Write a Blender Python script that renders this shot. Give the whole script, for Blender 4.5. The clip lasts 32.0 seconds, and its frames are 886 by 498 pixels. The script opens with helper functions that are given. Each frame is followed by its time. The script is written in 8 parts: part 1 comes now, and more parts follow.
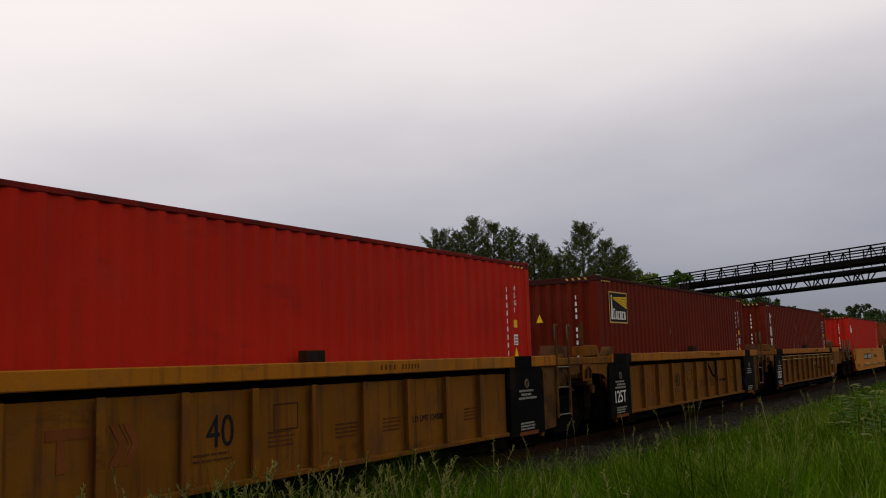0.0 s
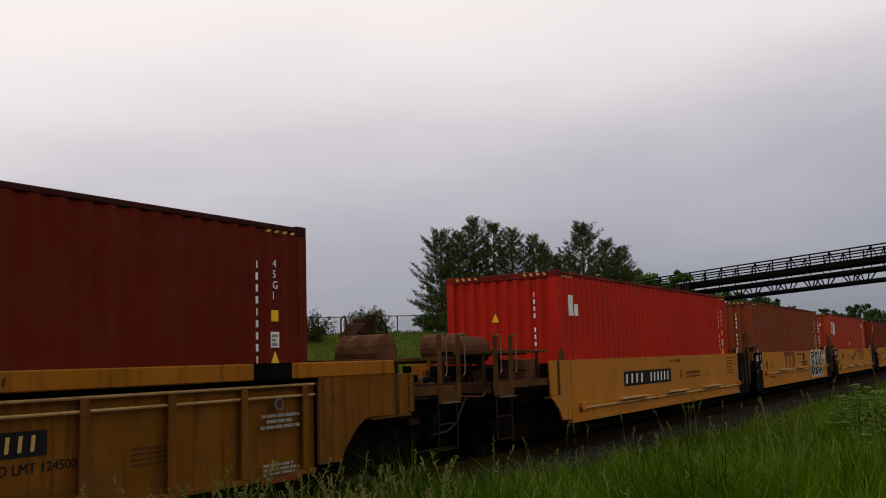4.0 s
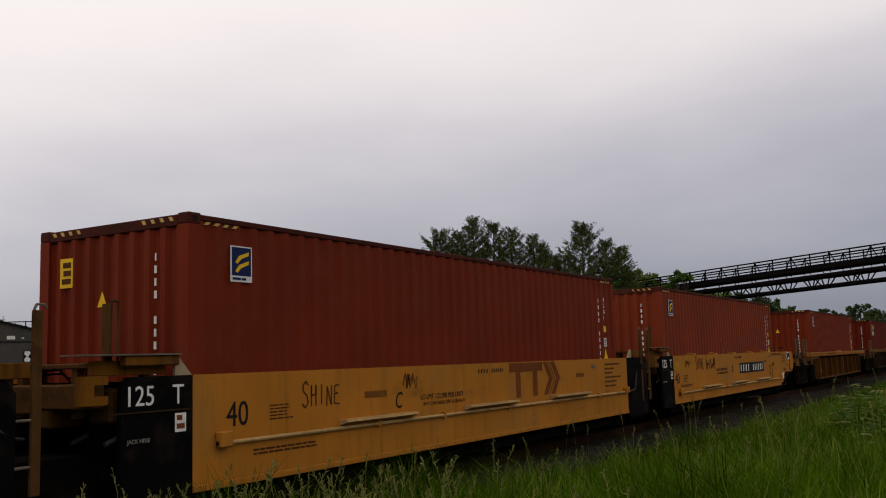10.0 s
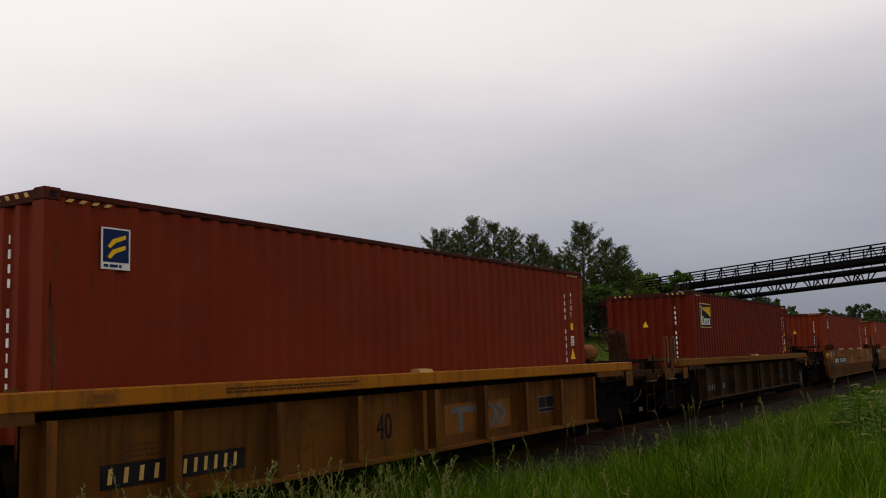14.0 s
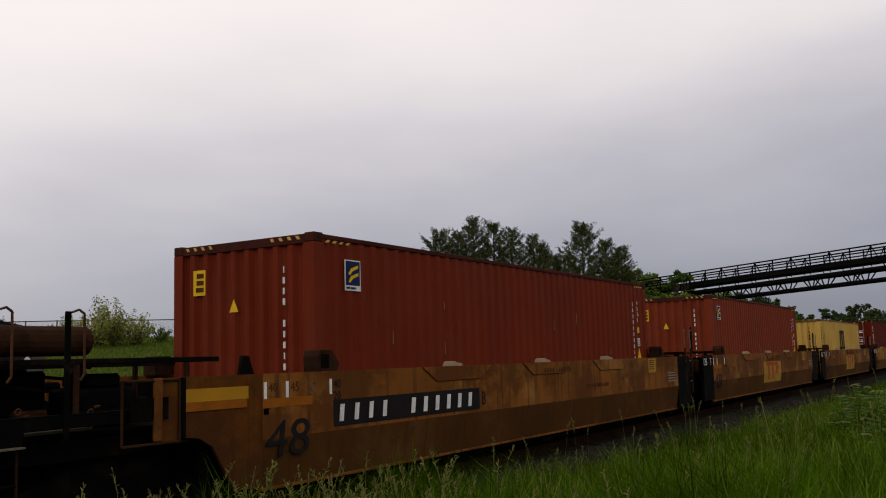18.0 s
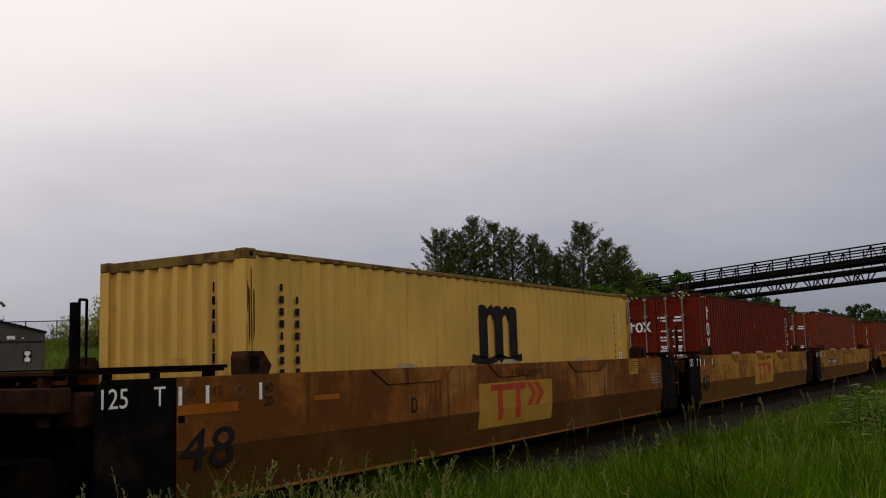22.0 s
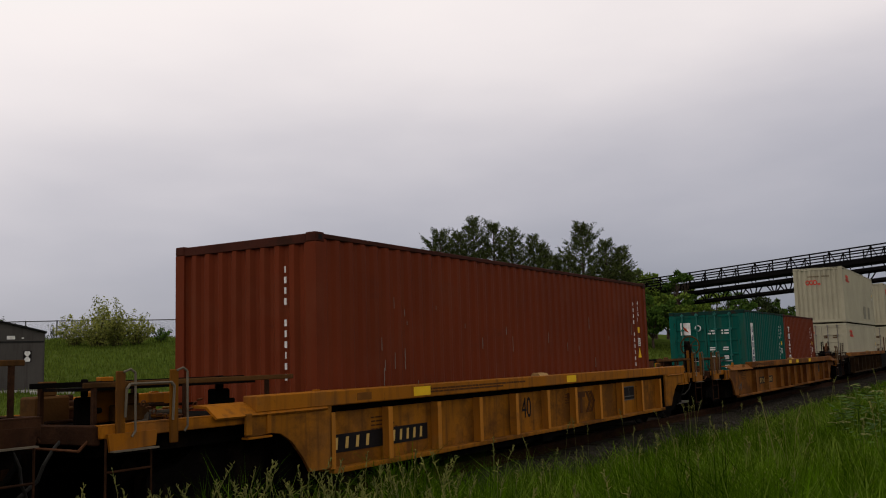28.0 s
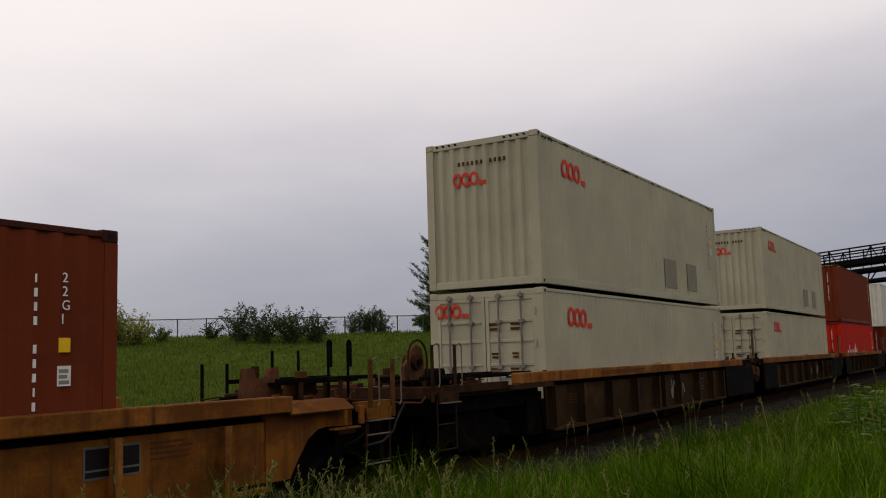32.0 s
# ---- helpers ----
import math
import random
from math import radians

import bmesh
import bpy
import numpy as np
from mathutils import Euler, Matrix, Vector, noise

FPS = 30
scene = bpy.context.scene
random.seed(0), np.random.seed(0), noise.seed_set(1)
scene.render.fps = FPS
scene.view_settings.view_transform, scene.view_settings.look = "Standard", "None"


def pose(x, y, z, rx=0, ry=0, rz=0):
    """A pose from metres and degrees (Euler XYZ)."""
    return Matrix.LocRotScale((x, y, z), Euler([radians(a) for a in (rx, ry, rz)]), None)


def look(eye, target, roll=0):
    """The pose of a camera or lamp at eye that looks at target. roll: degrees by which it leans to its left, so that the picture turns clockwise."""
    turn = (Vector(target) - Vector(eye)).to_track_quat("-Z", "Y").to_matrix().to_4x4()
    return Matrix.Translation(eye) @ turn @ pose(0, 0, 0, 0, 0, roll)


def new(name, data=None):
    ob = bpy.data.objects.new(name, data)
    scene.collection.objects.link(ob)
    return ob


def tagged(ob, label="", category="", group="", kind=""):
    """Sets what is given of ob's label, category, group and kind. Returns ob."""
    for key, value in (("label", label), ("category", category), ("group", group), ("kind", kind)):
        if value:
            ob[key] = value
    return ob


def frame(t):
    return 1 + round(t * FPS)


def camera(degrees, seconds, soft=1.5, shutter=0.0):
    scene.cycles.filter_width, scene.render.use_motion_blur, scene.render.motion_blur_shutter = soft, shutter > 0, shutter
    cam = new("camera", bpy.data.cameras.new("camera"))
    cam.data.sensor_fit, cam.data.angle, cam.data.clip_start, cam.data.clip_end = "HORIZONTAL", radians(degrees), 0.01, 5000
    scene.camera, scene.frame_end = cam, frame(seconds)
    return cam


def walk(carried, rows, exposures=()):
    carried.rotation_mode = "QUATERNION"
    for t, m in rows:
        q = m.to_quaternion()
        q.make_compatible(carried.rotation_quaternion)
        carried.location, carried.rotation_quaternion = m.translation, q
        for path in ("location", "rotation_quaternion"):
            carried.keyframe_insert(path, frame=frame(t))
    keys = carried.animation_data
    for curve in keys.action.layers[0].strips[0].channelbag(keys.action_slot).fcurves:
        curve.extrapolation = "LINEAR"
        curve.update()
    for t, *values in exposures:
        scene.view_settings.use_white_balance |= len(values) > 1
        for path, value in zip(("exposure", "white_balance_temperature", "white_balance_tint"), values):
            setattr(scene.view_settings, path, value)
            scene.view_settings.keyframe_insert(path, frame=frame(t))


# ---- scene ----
# ---------------------------------------------------------------- camera
EYE = Vector((0.0, 0.0, 1.64))
YAW, PITCH, ROLL = radians(58.950), radians(6.738), -1.687
AIM = EYE + Vector((math.sin(YAW) * math.cos(PITCH), math.cos(YAW) * math.cos(PITCH), math.sin(PITCH)))
cam = camera(50.79, 32.0, soft=1.05)
walk(cam, [(0.0, look(EYE, AIM, ROLL)), (32.0, look(EYE, AIM, ROLL))], exposures=[(0.0, 0.0), (32.0, 0.0)])

# the track runs along x; rail tops at z = 0
TRACK = 8.474


def run(t):
    """How far the train has rolled at t seconds, against its place at 16 s."""
    u = (t - 16.0) / 16.0
    return 9.2185 * (t - 16.0) - 0.272 * u ** 2 + 0.062 * u ** 3


# ---------------------------------------------------------------- world and sun
def make_world():
    w = bpy.data.worlds.new("world")
    scene.world = w
    w.use_nodes = True
    nt = w.node_tree
    nt.nodes.clear()
    N, L = nt.nodes.new, nt.links.new
    out, bg = N("ShaderNodeOutputWorld"), N("ShaderNodeBackground")
    sky = N("ShaderNodeTexSky")
    sky.sky_type, sky.sun_disc = "NISHITA", False
    sky.sun_elevation, sky.sun_rotation = radians(SUN_EL), radians(SUN_AZ)
    scale = N("ShaderNodeVectorMath")
    scale.operation = "SCALE"
    scale.inputs["Scale"].default_value = 0.10
    L(sky.outputs[0], scale.inputs[0])
    tc, sep = N("ShaderNodeTexCoord"), N("ShaderNodeSeparateXYZ")
    L(tc.outputs["Generated"], sep.inputs[0])
    # soft layered cloud
    mp, n1 = N("ShaderNodeMapping"), N("ShaderNodeTexNoise")
    mp.inputs["Scale"].default_value = (1.0, 1.0, 3.2)
    L(tc.outputs["Generated"], mp.inputs[0])
    L(mp.outputs[0], n1.inputs["Vector"])
    n1.inputs["Scale"].default_value, n1.inputs["Detail"].default_value, n1.inputs["Roughness"].default_value = 2.3, 5.0, 0.48
    # brighter towards the hidden sun's side of the sky
    dot = N("ShaderNodeVectorMath")
    dot.operation = "DOT_PRODUCT"
    dot.inputs[1].default_value = (-0.55, 0.60, 0.0)
    L(tc.outputs["Generated"], dot.inputs[0])
    m1, m2, m3 = (N("ShaderNodeMath") for _ in range(3))
    m1.operation = m2.operation = m3.operation = "MULTIPLY_ADD"
    L(n1.outputs[0], m1.inputs[0])
    m1.inputs[1].default_value = CLOUD_AMOUNT
    L(sep.outputs["Z"], m1.inputs[2])
    L(dot.outputs["Value"], m2.inputs[0])
    m2.inputs[1].default_value = SIDE_AMOUNT
    L(m1.outputs[0], m2.inputs[2])
    m3.inputs[1].default_value, m3.inputs[2].default_value = 1.0, SKY_SHIFT
    L(m2.outputs[0], m3.inputs[0])
    ramp = N("ShaderNodeValToRGB")
    ramp.color_ramp.interpolation = "B_SPLINE"
    el = ramp.color_ramp.elements
    for i, (pos, col) in enumerate(SKY_RAMP):
        e = el[i] if i < 2 else el.new(pos)
        e.position, e.color = pos, (*col, 1)
    L(m3.outputs[0], ramp.inputs[0])
    mix = N("ShaderNodeMix")
    mix.data_type = "RGBA"
    mix.inputs[0].default_value = 0.93
    L(scale.outputs[0], mix.inputs[6])
    L(ramp.outputs[0], mix.inputs[7])
    L(mix.outputs[2], bg.inputs[0])
    bg.inputs[1].default_value = 1.0
    L(bg.outputs[0], out.inputs[0])


SUN_EL, SUN_AZ = 52.0, 335.0
CLOUD_AMOUNT, SIDE_AMOUNT, SKY_SHIFT = 0.17, 0.18, 0.025
SKY_RAMP = [(0.0, (0.200, 0.211, 0.262)), (0.12, (0.275, 0.286, 0.345)), (0.25, (0.51, 0.492, 0.543)), (0.4, (0.968, 0.889, 0.875)), (0.56, (1.075, 0.988, 0.944)), (0.8, (0.774, 0.718, 0.674))]
make_world()
sun_data = bpy.data.lights.new("sun", "SUN")
sun_data.energy, sun_data.angle, sun_data.color = 0.5, radians(25), (1.0, 0.96, 0.9)
sun = new("sun", sun_data)
_az = radians(SUN_AZ)
sun.matrix_world = look((0, 0, 60), Vector((0, 0, 60)) - Vector((math.sin(_az) * math.cos(radians(SUN_EL)), math.cos(_az) * math.cos(radians(SUN_EL)), math.sin(radians(SUN_EL)))))
# ---------------------------------------------------------------- materials
MATS = {}


def mat(name, color, rough=0.6, metal=0.0, var=0.25, scale=2.0, bump=0.15, streak=None, patch=None, fine=40.0, spec=0.04, vary=0.0, specks=None, stain=None):
    """A surface with colour drift at two scales, fine relief, run-down streaks (colour, amount) and worn patches (colour, amount, size)."""
    if name in MATS:
        return MATS[name]
    m = bpy.data.materials.new(name)
    m.use_nodes = True
    nt = m.node_tree
    N, L = nt.nodes.new, nt.links.new
    p = nt.nodes["Principled BSDF"]
    p.inputs["Metallic"].default_value = metal
    p.inputs["Specular IOR Level"].default_value = spec
    tc, oi, add = N("ShaderNodeTexCoord"), N("ShaderNodeObjectInfo"), N("ShaderNodeVectorMath")
    mul = N("ShaderNodeMath")
    mul.operation, mul.inputs[1].default_value = "MULTIPLY", 61.0
    L(oi.outputs["Random"], mul.inputs[0])
    L(tc.outputs["Object"], add.inputs[0])
    L(mul.outputs[0], add.inputs[1])

    def noise_tex(s, detail=4.0, stretch=None, rough_=0.55):
        n = N("ShaderNodeTexNoise")
        n.inputs["Scale"].default_value, n.inputs["Detail"].default_value, n.inputs["Roughness"].default_value = s, detail, rough_
        src = add.outputs[0]
        if stretch:
            mp = N("ShaderNodeMapping")
            mp.inputs["Scale"].default_value = stretch
            L(src, mp.inputs[0])
            src = mp.outputs[0]
        L(src, n.inputs["Vector"])
        return n.outputs[0]

    def spread(v, lo, hi):
        r = N("ShaderNodeMapRange")
        r.inputs["From Min"].default_value, r.inputs["From Max"].default_value = lo, hi
        L(v, r.inputs["Value"])
        return r.outputs[0]

    def blend(a, b, fac, mode="MIX"):
        x = N("ShaderNodeMix")
        x.data_type, x.blend_type = "RGBA", mode
        for sock, val in ((x.inputs[6], a), (x.inputs[7], b)):
            if isinstance(val, tuple):
                sock.default_value = (*val, 1)
            else:
                L(val, sock)
        if isinstance(fac, float):
            x.inputs[0].default_value = fac
        else:
            L(fac, x.inputs[0])
        return x.outputs[2]

    def times(v, k):
        q = N("ShaderNodeMath")
        q.operation = "MULTIPLY"
        L(v, q.inputs[0])
        q.inputs[1].default_value = k
        return q.outputs[0]

    dark = tuple(c * (1 - var) for c in color)
    light = tuple(min(1.0, c * (1 + var)) for c in color)
    big, small = noise_tex(scale), noise_tex(fine, 3.0)
    col = blend(dark, light, spread(big, 0.3, 0.7))
    col = blend(col, tuple(c * (1 - 0.7 * var) for c in color), times(spread(small, 0.45, 0.75), 0.6))
    if vary:
        hsv = N("ShaderNodeHueSaturation")
        mr = N("ShaderNodeMapRange")
        L(oi.outputs["Random"], mr.inputs["Value"])
        mr.inputs["To Min"].default_value, mr.inputs["To Max"].default_value = 1 - vary, 1 + vary
        L(mr.outputs[0], hsv.inputs["Value"])
        L(col, hsv.inputs["Color"])
        col = hsv.outputs[0]
    if patch:
        col = blend(col, patch[0], times(spread(noise_tex(patch[2], 6.0, rough_=0.65), 0.52, 0.62), patch[1]))
    if streak:
        col = blend(col, streak[0], times(spread(noise_tex(3.0, 4.0, (3.0, 3.0, 0.22)), 0.50, 0.72), streak[1]))
    if stain:
        col = blend(col, stain, times(spread(noise_tex(0.55, 7.0, (1.0, 1.0, 1.3), 0.72), 0.47, 0.58), 0.9))
    if specks:
        col = blend(col, specks, times(spread(noise_tex(14.0, 4.0, (1.0, 1.0, 0.55), 0.75), 0.64, 0.74), 0.45))
        col = blend(col, specks, times(spread(noise_tex(0.9, 5.0, (1.0, 1.0, 3.0), 0.7), 0.60, 0.72), 0.5))
    L(col, p.inputs["Base Color"])
    rr = N("ShaderNodeMapRange")
    L(big, rr.inputs["Value"])
    rr.inputs["To Min"].default_value, rr.inputs["To Max"].default_value = max(0.05, rough - 0.12), min(1.0, rough + 0.12)
    L(rr.outputs[0], p.inputs["Roughness"])
    if bump:
        b = N("ShaderNodeBump")
        b.inputs["Strength"].default_value, b.inputs["Distance"].default_value = bump, 0.02
        L(small, b.inputs["Height"])
        L(b.outputs[0], p.inputs["Normal"])
    MATS[name] = m
    return m


RUST, DUST = (0.10, 0.035, 0.015), (0.16, 0.12, 0.08)
for nm, c in {"paint_red": (0.41, 0.017, 0.008), "paint_maroon": (0.105, 0.011, 0.004), "paint_faded": (0.185, 0.040, 0.013), "paint_orange_red": (0.32, 0.040, 0.015),
              "paint_brown_red": (0.155, 0.021, 0.007), "paint_rust_red": (0.135, 0.026, 0.009), "paint_dull_red": (0.19, 0.032, 0.012), "paint_yellow": (0.54, 0.33, 0.075),
              "paint_teal": (0.004, 0.078, 0.060), "paint_pale": (0.37, 0.34, 0.245), "paint_white": (0.55, 0.52, 0.45)}.items():
    mat(nm, c, rough=0.55, var=0.14, scale=0.7, bump=0.05, streak=(tuple(0.5 * a + 0.5 * b for a, b in zip(c, RUST)), 0.12 if nm in ("paint_pale", "paint_white") else 0.45), patch=(tuple(0.95 * a + 0.08 * b for a, b in zip(c, DUST)), 0.5, 1.3), fine=30, specks=None if nm in ("paint_pale", "paint_white") else tuple(0.55 * a + 0.006 for a in c))
    mat(nm.replace("paint", "rail"), tuple(0.34 * a + 0.008 for a in c), rough=0.75, var=0.3, scale=1.5, bump=0.15, patch=((0.03, 0.014, 0.009), 0.7, 2.5))
mat("car_bright", (0.4, 0.1535, 0.0176), rough=0.6, var=0.12, scale=0.8, bump=0.06, streak=((0.22, 0.095, 0.02), 0.5), patch=((0.30, 0.145, 0.035), 0.55, 0.9), specks=(0.16, 0.075, 0.02))
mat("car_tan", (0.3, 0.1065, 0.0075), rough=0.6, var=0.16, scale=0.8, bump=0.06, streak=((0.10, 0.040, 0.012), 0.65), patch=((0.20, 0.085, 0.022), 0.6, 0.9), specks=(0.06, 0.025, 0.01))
# tan with dirt and streaks, its base darkened for the shade below the sill
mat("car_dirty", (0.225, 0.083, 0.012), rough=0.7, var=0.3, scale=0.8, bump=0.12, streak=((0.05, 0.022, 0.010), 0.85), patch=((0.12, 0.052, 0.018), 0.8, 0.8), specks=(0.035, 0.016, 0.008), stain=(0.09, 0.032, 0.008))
mat("car_worn", (0.285, 0.108, 0.009), rough=0.7, var=0.24, scale=0.8, bump=0.1, streak=((0.075, 0.032, 0.012), 0.75), patch=((0.16, 0.070, 0.02), 0.7, 0.8), specks=(0.04, 0.018, 0.009), stain=(0.11, 0.044, 0.009))
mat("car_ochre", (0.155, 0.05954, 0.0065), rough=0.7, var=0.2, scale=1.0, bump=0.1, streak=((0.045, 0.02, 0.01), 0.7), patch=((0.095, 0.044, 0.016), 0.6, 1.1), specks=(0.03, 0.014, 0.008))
mat("car_weathered", (0.215, 0.078, 0.014), rough=0.7, var=0.32, scale=0.9, bump=0.12, streak=((0.035, 0.015, 0.008), 0.85), patch=((0.29, 0.135, 0.036), 0.75, 0.7), specks=(0.035, 0.014, 0.006), stain=(0.095, 0.034, 0.008))
# sloping lower panels: dirt, plus the shade of a downward face in the colour
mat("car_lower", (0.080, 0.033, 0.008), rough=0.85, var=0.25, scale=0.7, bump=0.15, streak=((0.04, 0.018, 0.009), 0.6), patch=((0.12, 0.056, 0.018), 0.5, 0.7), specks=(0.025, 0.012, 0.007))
mat("car_rusty", (0.115, 0.03906, 0.006), rough=0.8, var=0.3, scale=0.7, bump=0.12, streak=((0.04, 0.016, 0.006), 0.7), patch=((0.17, 0.075, 0.012), 0.6, 0.6), specks=(0.03, 0.012, 0.006), stain=(0.06, 0.022, 0.007))
mat("car_pale", (0.34, 0.165, 0.026), rough=0.7, var=0.25, scale=0.9, bump=0.1, streak=((0.07, 0.03, 0.009), 0.75), patch=((0.20, 0.072, 0.012), 0.85, 0.75), specks=(0.07, 0.028, 0.008), stain=(0.17, 0.06, 0.01))
# lower panels of the pale cars, likewise darkened for being turned from the sky
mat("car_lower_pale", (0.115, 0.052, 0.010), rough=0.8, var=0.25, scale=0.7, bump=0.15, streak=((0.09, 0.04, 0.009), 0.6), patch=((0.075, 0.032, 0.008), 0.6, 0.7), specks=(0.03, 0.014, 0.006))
mat("car_dusty", (0.34, 0.26, 0.17), rough=0.85, var=0.25, scale=3.0, bump=0.2)
mat("car_grime", (0.034, 0.019, 0.008), rough=0.85, var=0.3, scale=0.9, bump=0.2, streak=((0.03, 0.018, 0.01), 0.6), patch=((0.075, 0.042, 0.018), 0.5, 1.4))
mat("car_black", (0.0034, 0.003, 0.0028), spec=0.03, rough=0.8, var=0.4, scale=1.5, bump=0.2, patch=((0.016, 0.011, 0.008), 0.6, 1.8))
# blacker than grimy steel, so the deep shade under the cars is in the colour
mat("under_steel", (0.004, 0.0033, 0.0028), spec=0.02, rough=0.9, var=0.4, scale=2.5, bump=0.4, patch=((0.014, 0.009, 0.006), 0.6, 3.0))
mat("rusty_steel", (0.10, 0.042, 0.02), rough=0.85, var=0.35, scale=3.0, bump=0.4, patch=((0.045, 0.022, 0.012), 0.7, 4.0))
mat("rusty_dark", (0.036, 0.016, 0.008), rough=0.9, var=0.4, scale=3.0, bump=0.4, patch=((0.015, 0.008, 0.005), 0.7, 4.0))
# streaked ochre whose dark base carries the shadow on a lower side
mat("car_soot", (0.118, 0.046, 0.008), rough=0.75, var=0.28, scale=1.0, bump=0.12, streak=((0.035, 0.016, 0.008), 0.75), patch=((0.07, 0.032, 0.012), 0.65, 1.1), specks=(0.022, 0.011, 0.007))
# tan of the car ends as it looks in shade, darkened in the colour
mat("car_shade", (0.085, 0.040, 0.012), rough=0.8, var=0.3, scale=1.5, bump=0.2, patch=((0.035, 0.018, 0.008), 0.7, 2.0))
mat("grab_steel", (0.15, 0.125, 0.09), rough=0.6, metal=0.2, var=0.3, scale=5.0, bump=0.1)
mat("hose_rubber", (0.035, 0.033, 0.03), rough=0.6, var=0.3, scale=4.0, bump=0.1)
mat("tread_steel", (0.62, 0.61, 0.59), rough=0.42, metal=0.75, var=0.3, scale=6.0, bump=0.1, patch=((0.10, 0.08, 0.06), 0.6, 6.0))
mat("rail_mark", (0.035, 0.028, 0.02), rough=0.8, var=0.3, scale=3.0, bump=0.1)
mat("patch_dull", (0.215, 0.20, 0.148), rough=0.7, var=0.12, scale=2.0, bump=0.05)
mat("bar_steel", (0.19, 0.17, 0.155), rough=0.6, metal=0.2, var=0.3, scale=3.0, bump=0.05)
mat("galvanized", (0.30, 0.30, 0.29), rough=0.5, metal=0.4, var=0.2, bump=0.05)
mat("mark_teal", (0.03, 0.13, 0.11), rough=0.6, var=0.2, scale=4.0, bump=0.0)
mat("mark_white", (0.72, 0.71, 0.68), rough=0.6, var=0.15, scale=4.0, bump=0.0, patch=((0.42, 0.38, 0.33), 0.35, 5.0))
mat("mark_black", (0.014, 0.012, 0.012), rough=0.6, var=0.3, scale=4.0, bump=0.0)
mat("mark_brown", (0.075, 0.030, 0.010), rough=0.65, var=0.25, scale=4.0, bump=0.0)
mat("mark_yellow", (0.75, 0.46, 0.02), rough=0.5, var=0.12, scale=4.0, bump=0.0)
mat("mark_red", (0.55, 0.05, 0.035), rough=0.55, var=0.15, scale=4.0, bump=0.0)
mat("mark_rustred", (0.33, 0.05, 0.018), rough=0.6, var=0.15, scale=4.0, bump=0.0)
mat("mark_rust", (0.15, 0.045, 0.012), rough=0.65, var=0.2, scale=3.0, bump=0.0)
mat("field_straw", (0.36, 0.20, 0.03), rough=0.65, var=0.2, scale=1.5, bump=0.0, streak=((0.2, 0.1, 0.02), 0.5))
mat("mark_navy", (0.012, 0.022, 0.075), rough=0.5, var=0.15, scale=4.0, bump=0.0)
mat("mark_straw", (0.52, 0.34, 0.10), rough=0.6, var=0.2, scale=2.0, bump=0.0)
mat("mark_amber", (0.42, 0.21, 0.015), rough=0.6, var=0.2, scale=2.0, bump=0.0)
mat("mark_faint", (0.16, 0.062, 0.012), rough=0.65, var=0.25, scale=4.0, bump=0.0)
mat("mark_dim", (0.10, 0.095, 0.085), rough=0.7, var=0.3, scale=5.0, bump=0.0)
mat("car_step", (0.40, 0.25, 0.10), rough=0.75, var=0.25, scale=1.5, bump=0.1, streak=((0.2, 0.1, 0.03), 0.5))
mat("mark_green", (0.02, 0.035, 0.028), rough=0.6, var=0.3, scale=2.0, bump=0.0)
mat("mark_grey", (0.22, 0.21, 0.18), rough=0.6, var=0.2, scale=2.0, bump=0.0)
mat("mark_orange", (0.27, 0.085, 0.008), rough=0.6, var=0.3, scale=2.0, bump=0.0)
mat("ballast_stone", (0.030, 0.026, 0.021), rough=0.95, var=0.5, scale=3.0, bump=1.0, fine=25, patch=((0.052, 0.044, 0.036), 0.6, 7.0))
mat("tie_wood", (0.035, 0.026, 0.02), rough=0.9, var=0.35, scale=4.0, bump=0.6)
mat("soil_grass", (0.050, 0.074, 0.013), rough=0.95, var=0.30, scale=0.10, bump=0.12, fine=5.0, patch=((0.070, 0.088, 0.022), 0.6, 0.35), spec=0.0)
mat("hut_paint", (0.072, 0.066, 0.060), rough=0.7, var=0.15, scale=1.0, bump=0.05, streak=((0.04, 0.034, 0.03), 0.5))
mat("fence_steel", (0.10, 0.10, 0.10), rough=0.6, metal=0.3, var=0.2, bump=0.05)
mat("hut_dark", (0.02, 0.02, 0.02), rough=0.6, var=0.2, bump=0.05)
mat("girder_steel", (0.005, 0.0045, 0.0045), rough=0.8, var=0.3, scale=0.6, bump=0.1)
mat("bark", (0.075, 0.055, 0.04), rough=0.95, var=0.35, scale=3.0, bump=0.8)
mat("concrete", (0.36, 0.35, 0.32), rough=0.9, var=0.15, scale=2.0, bump=0.2)


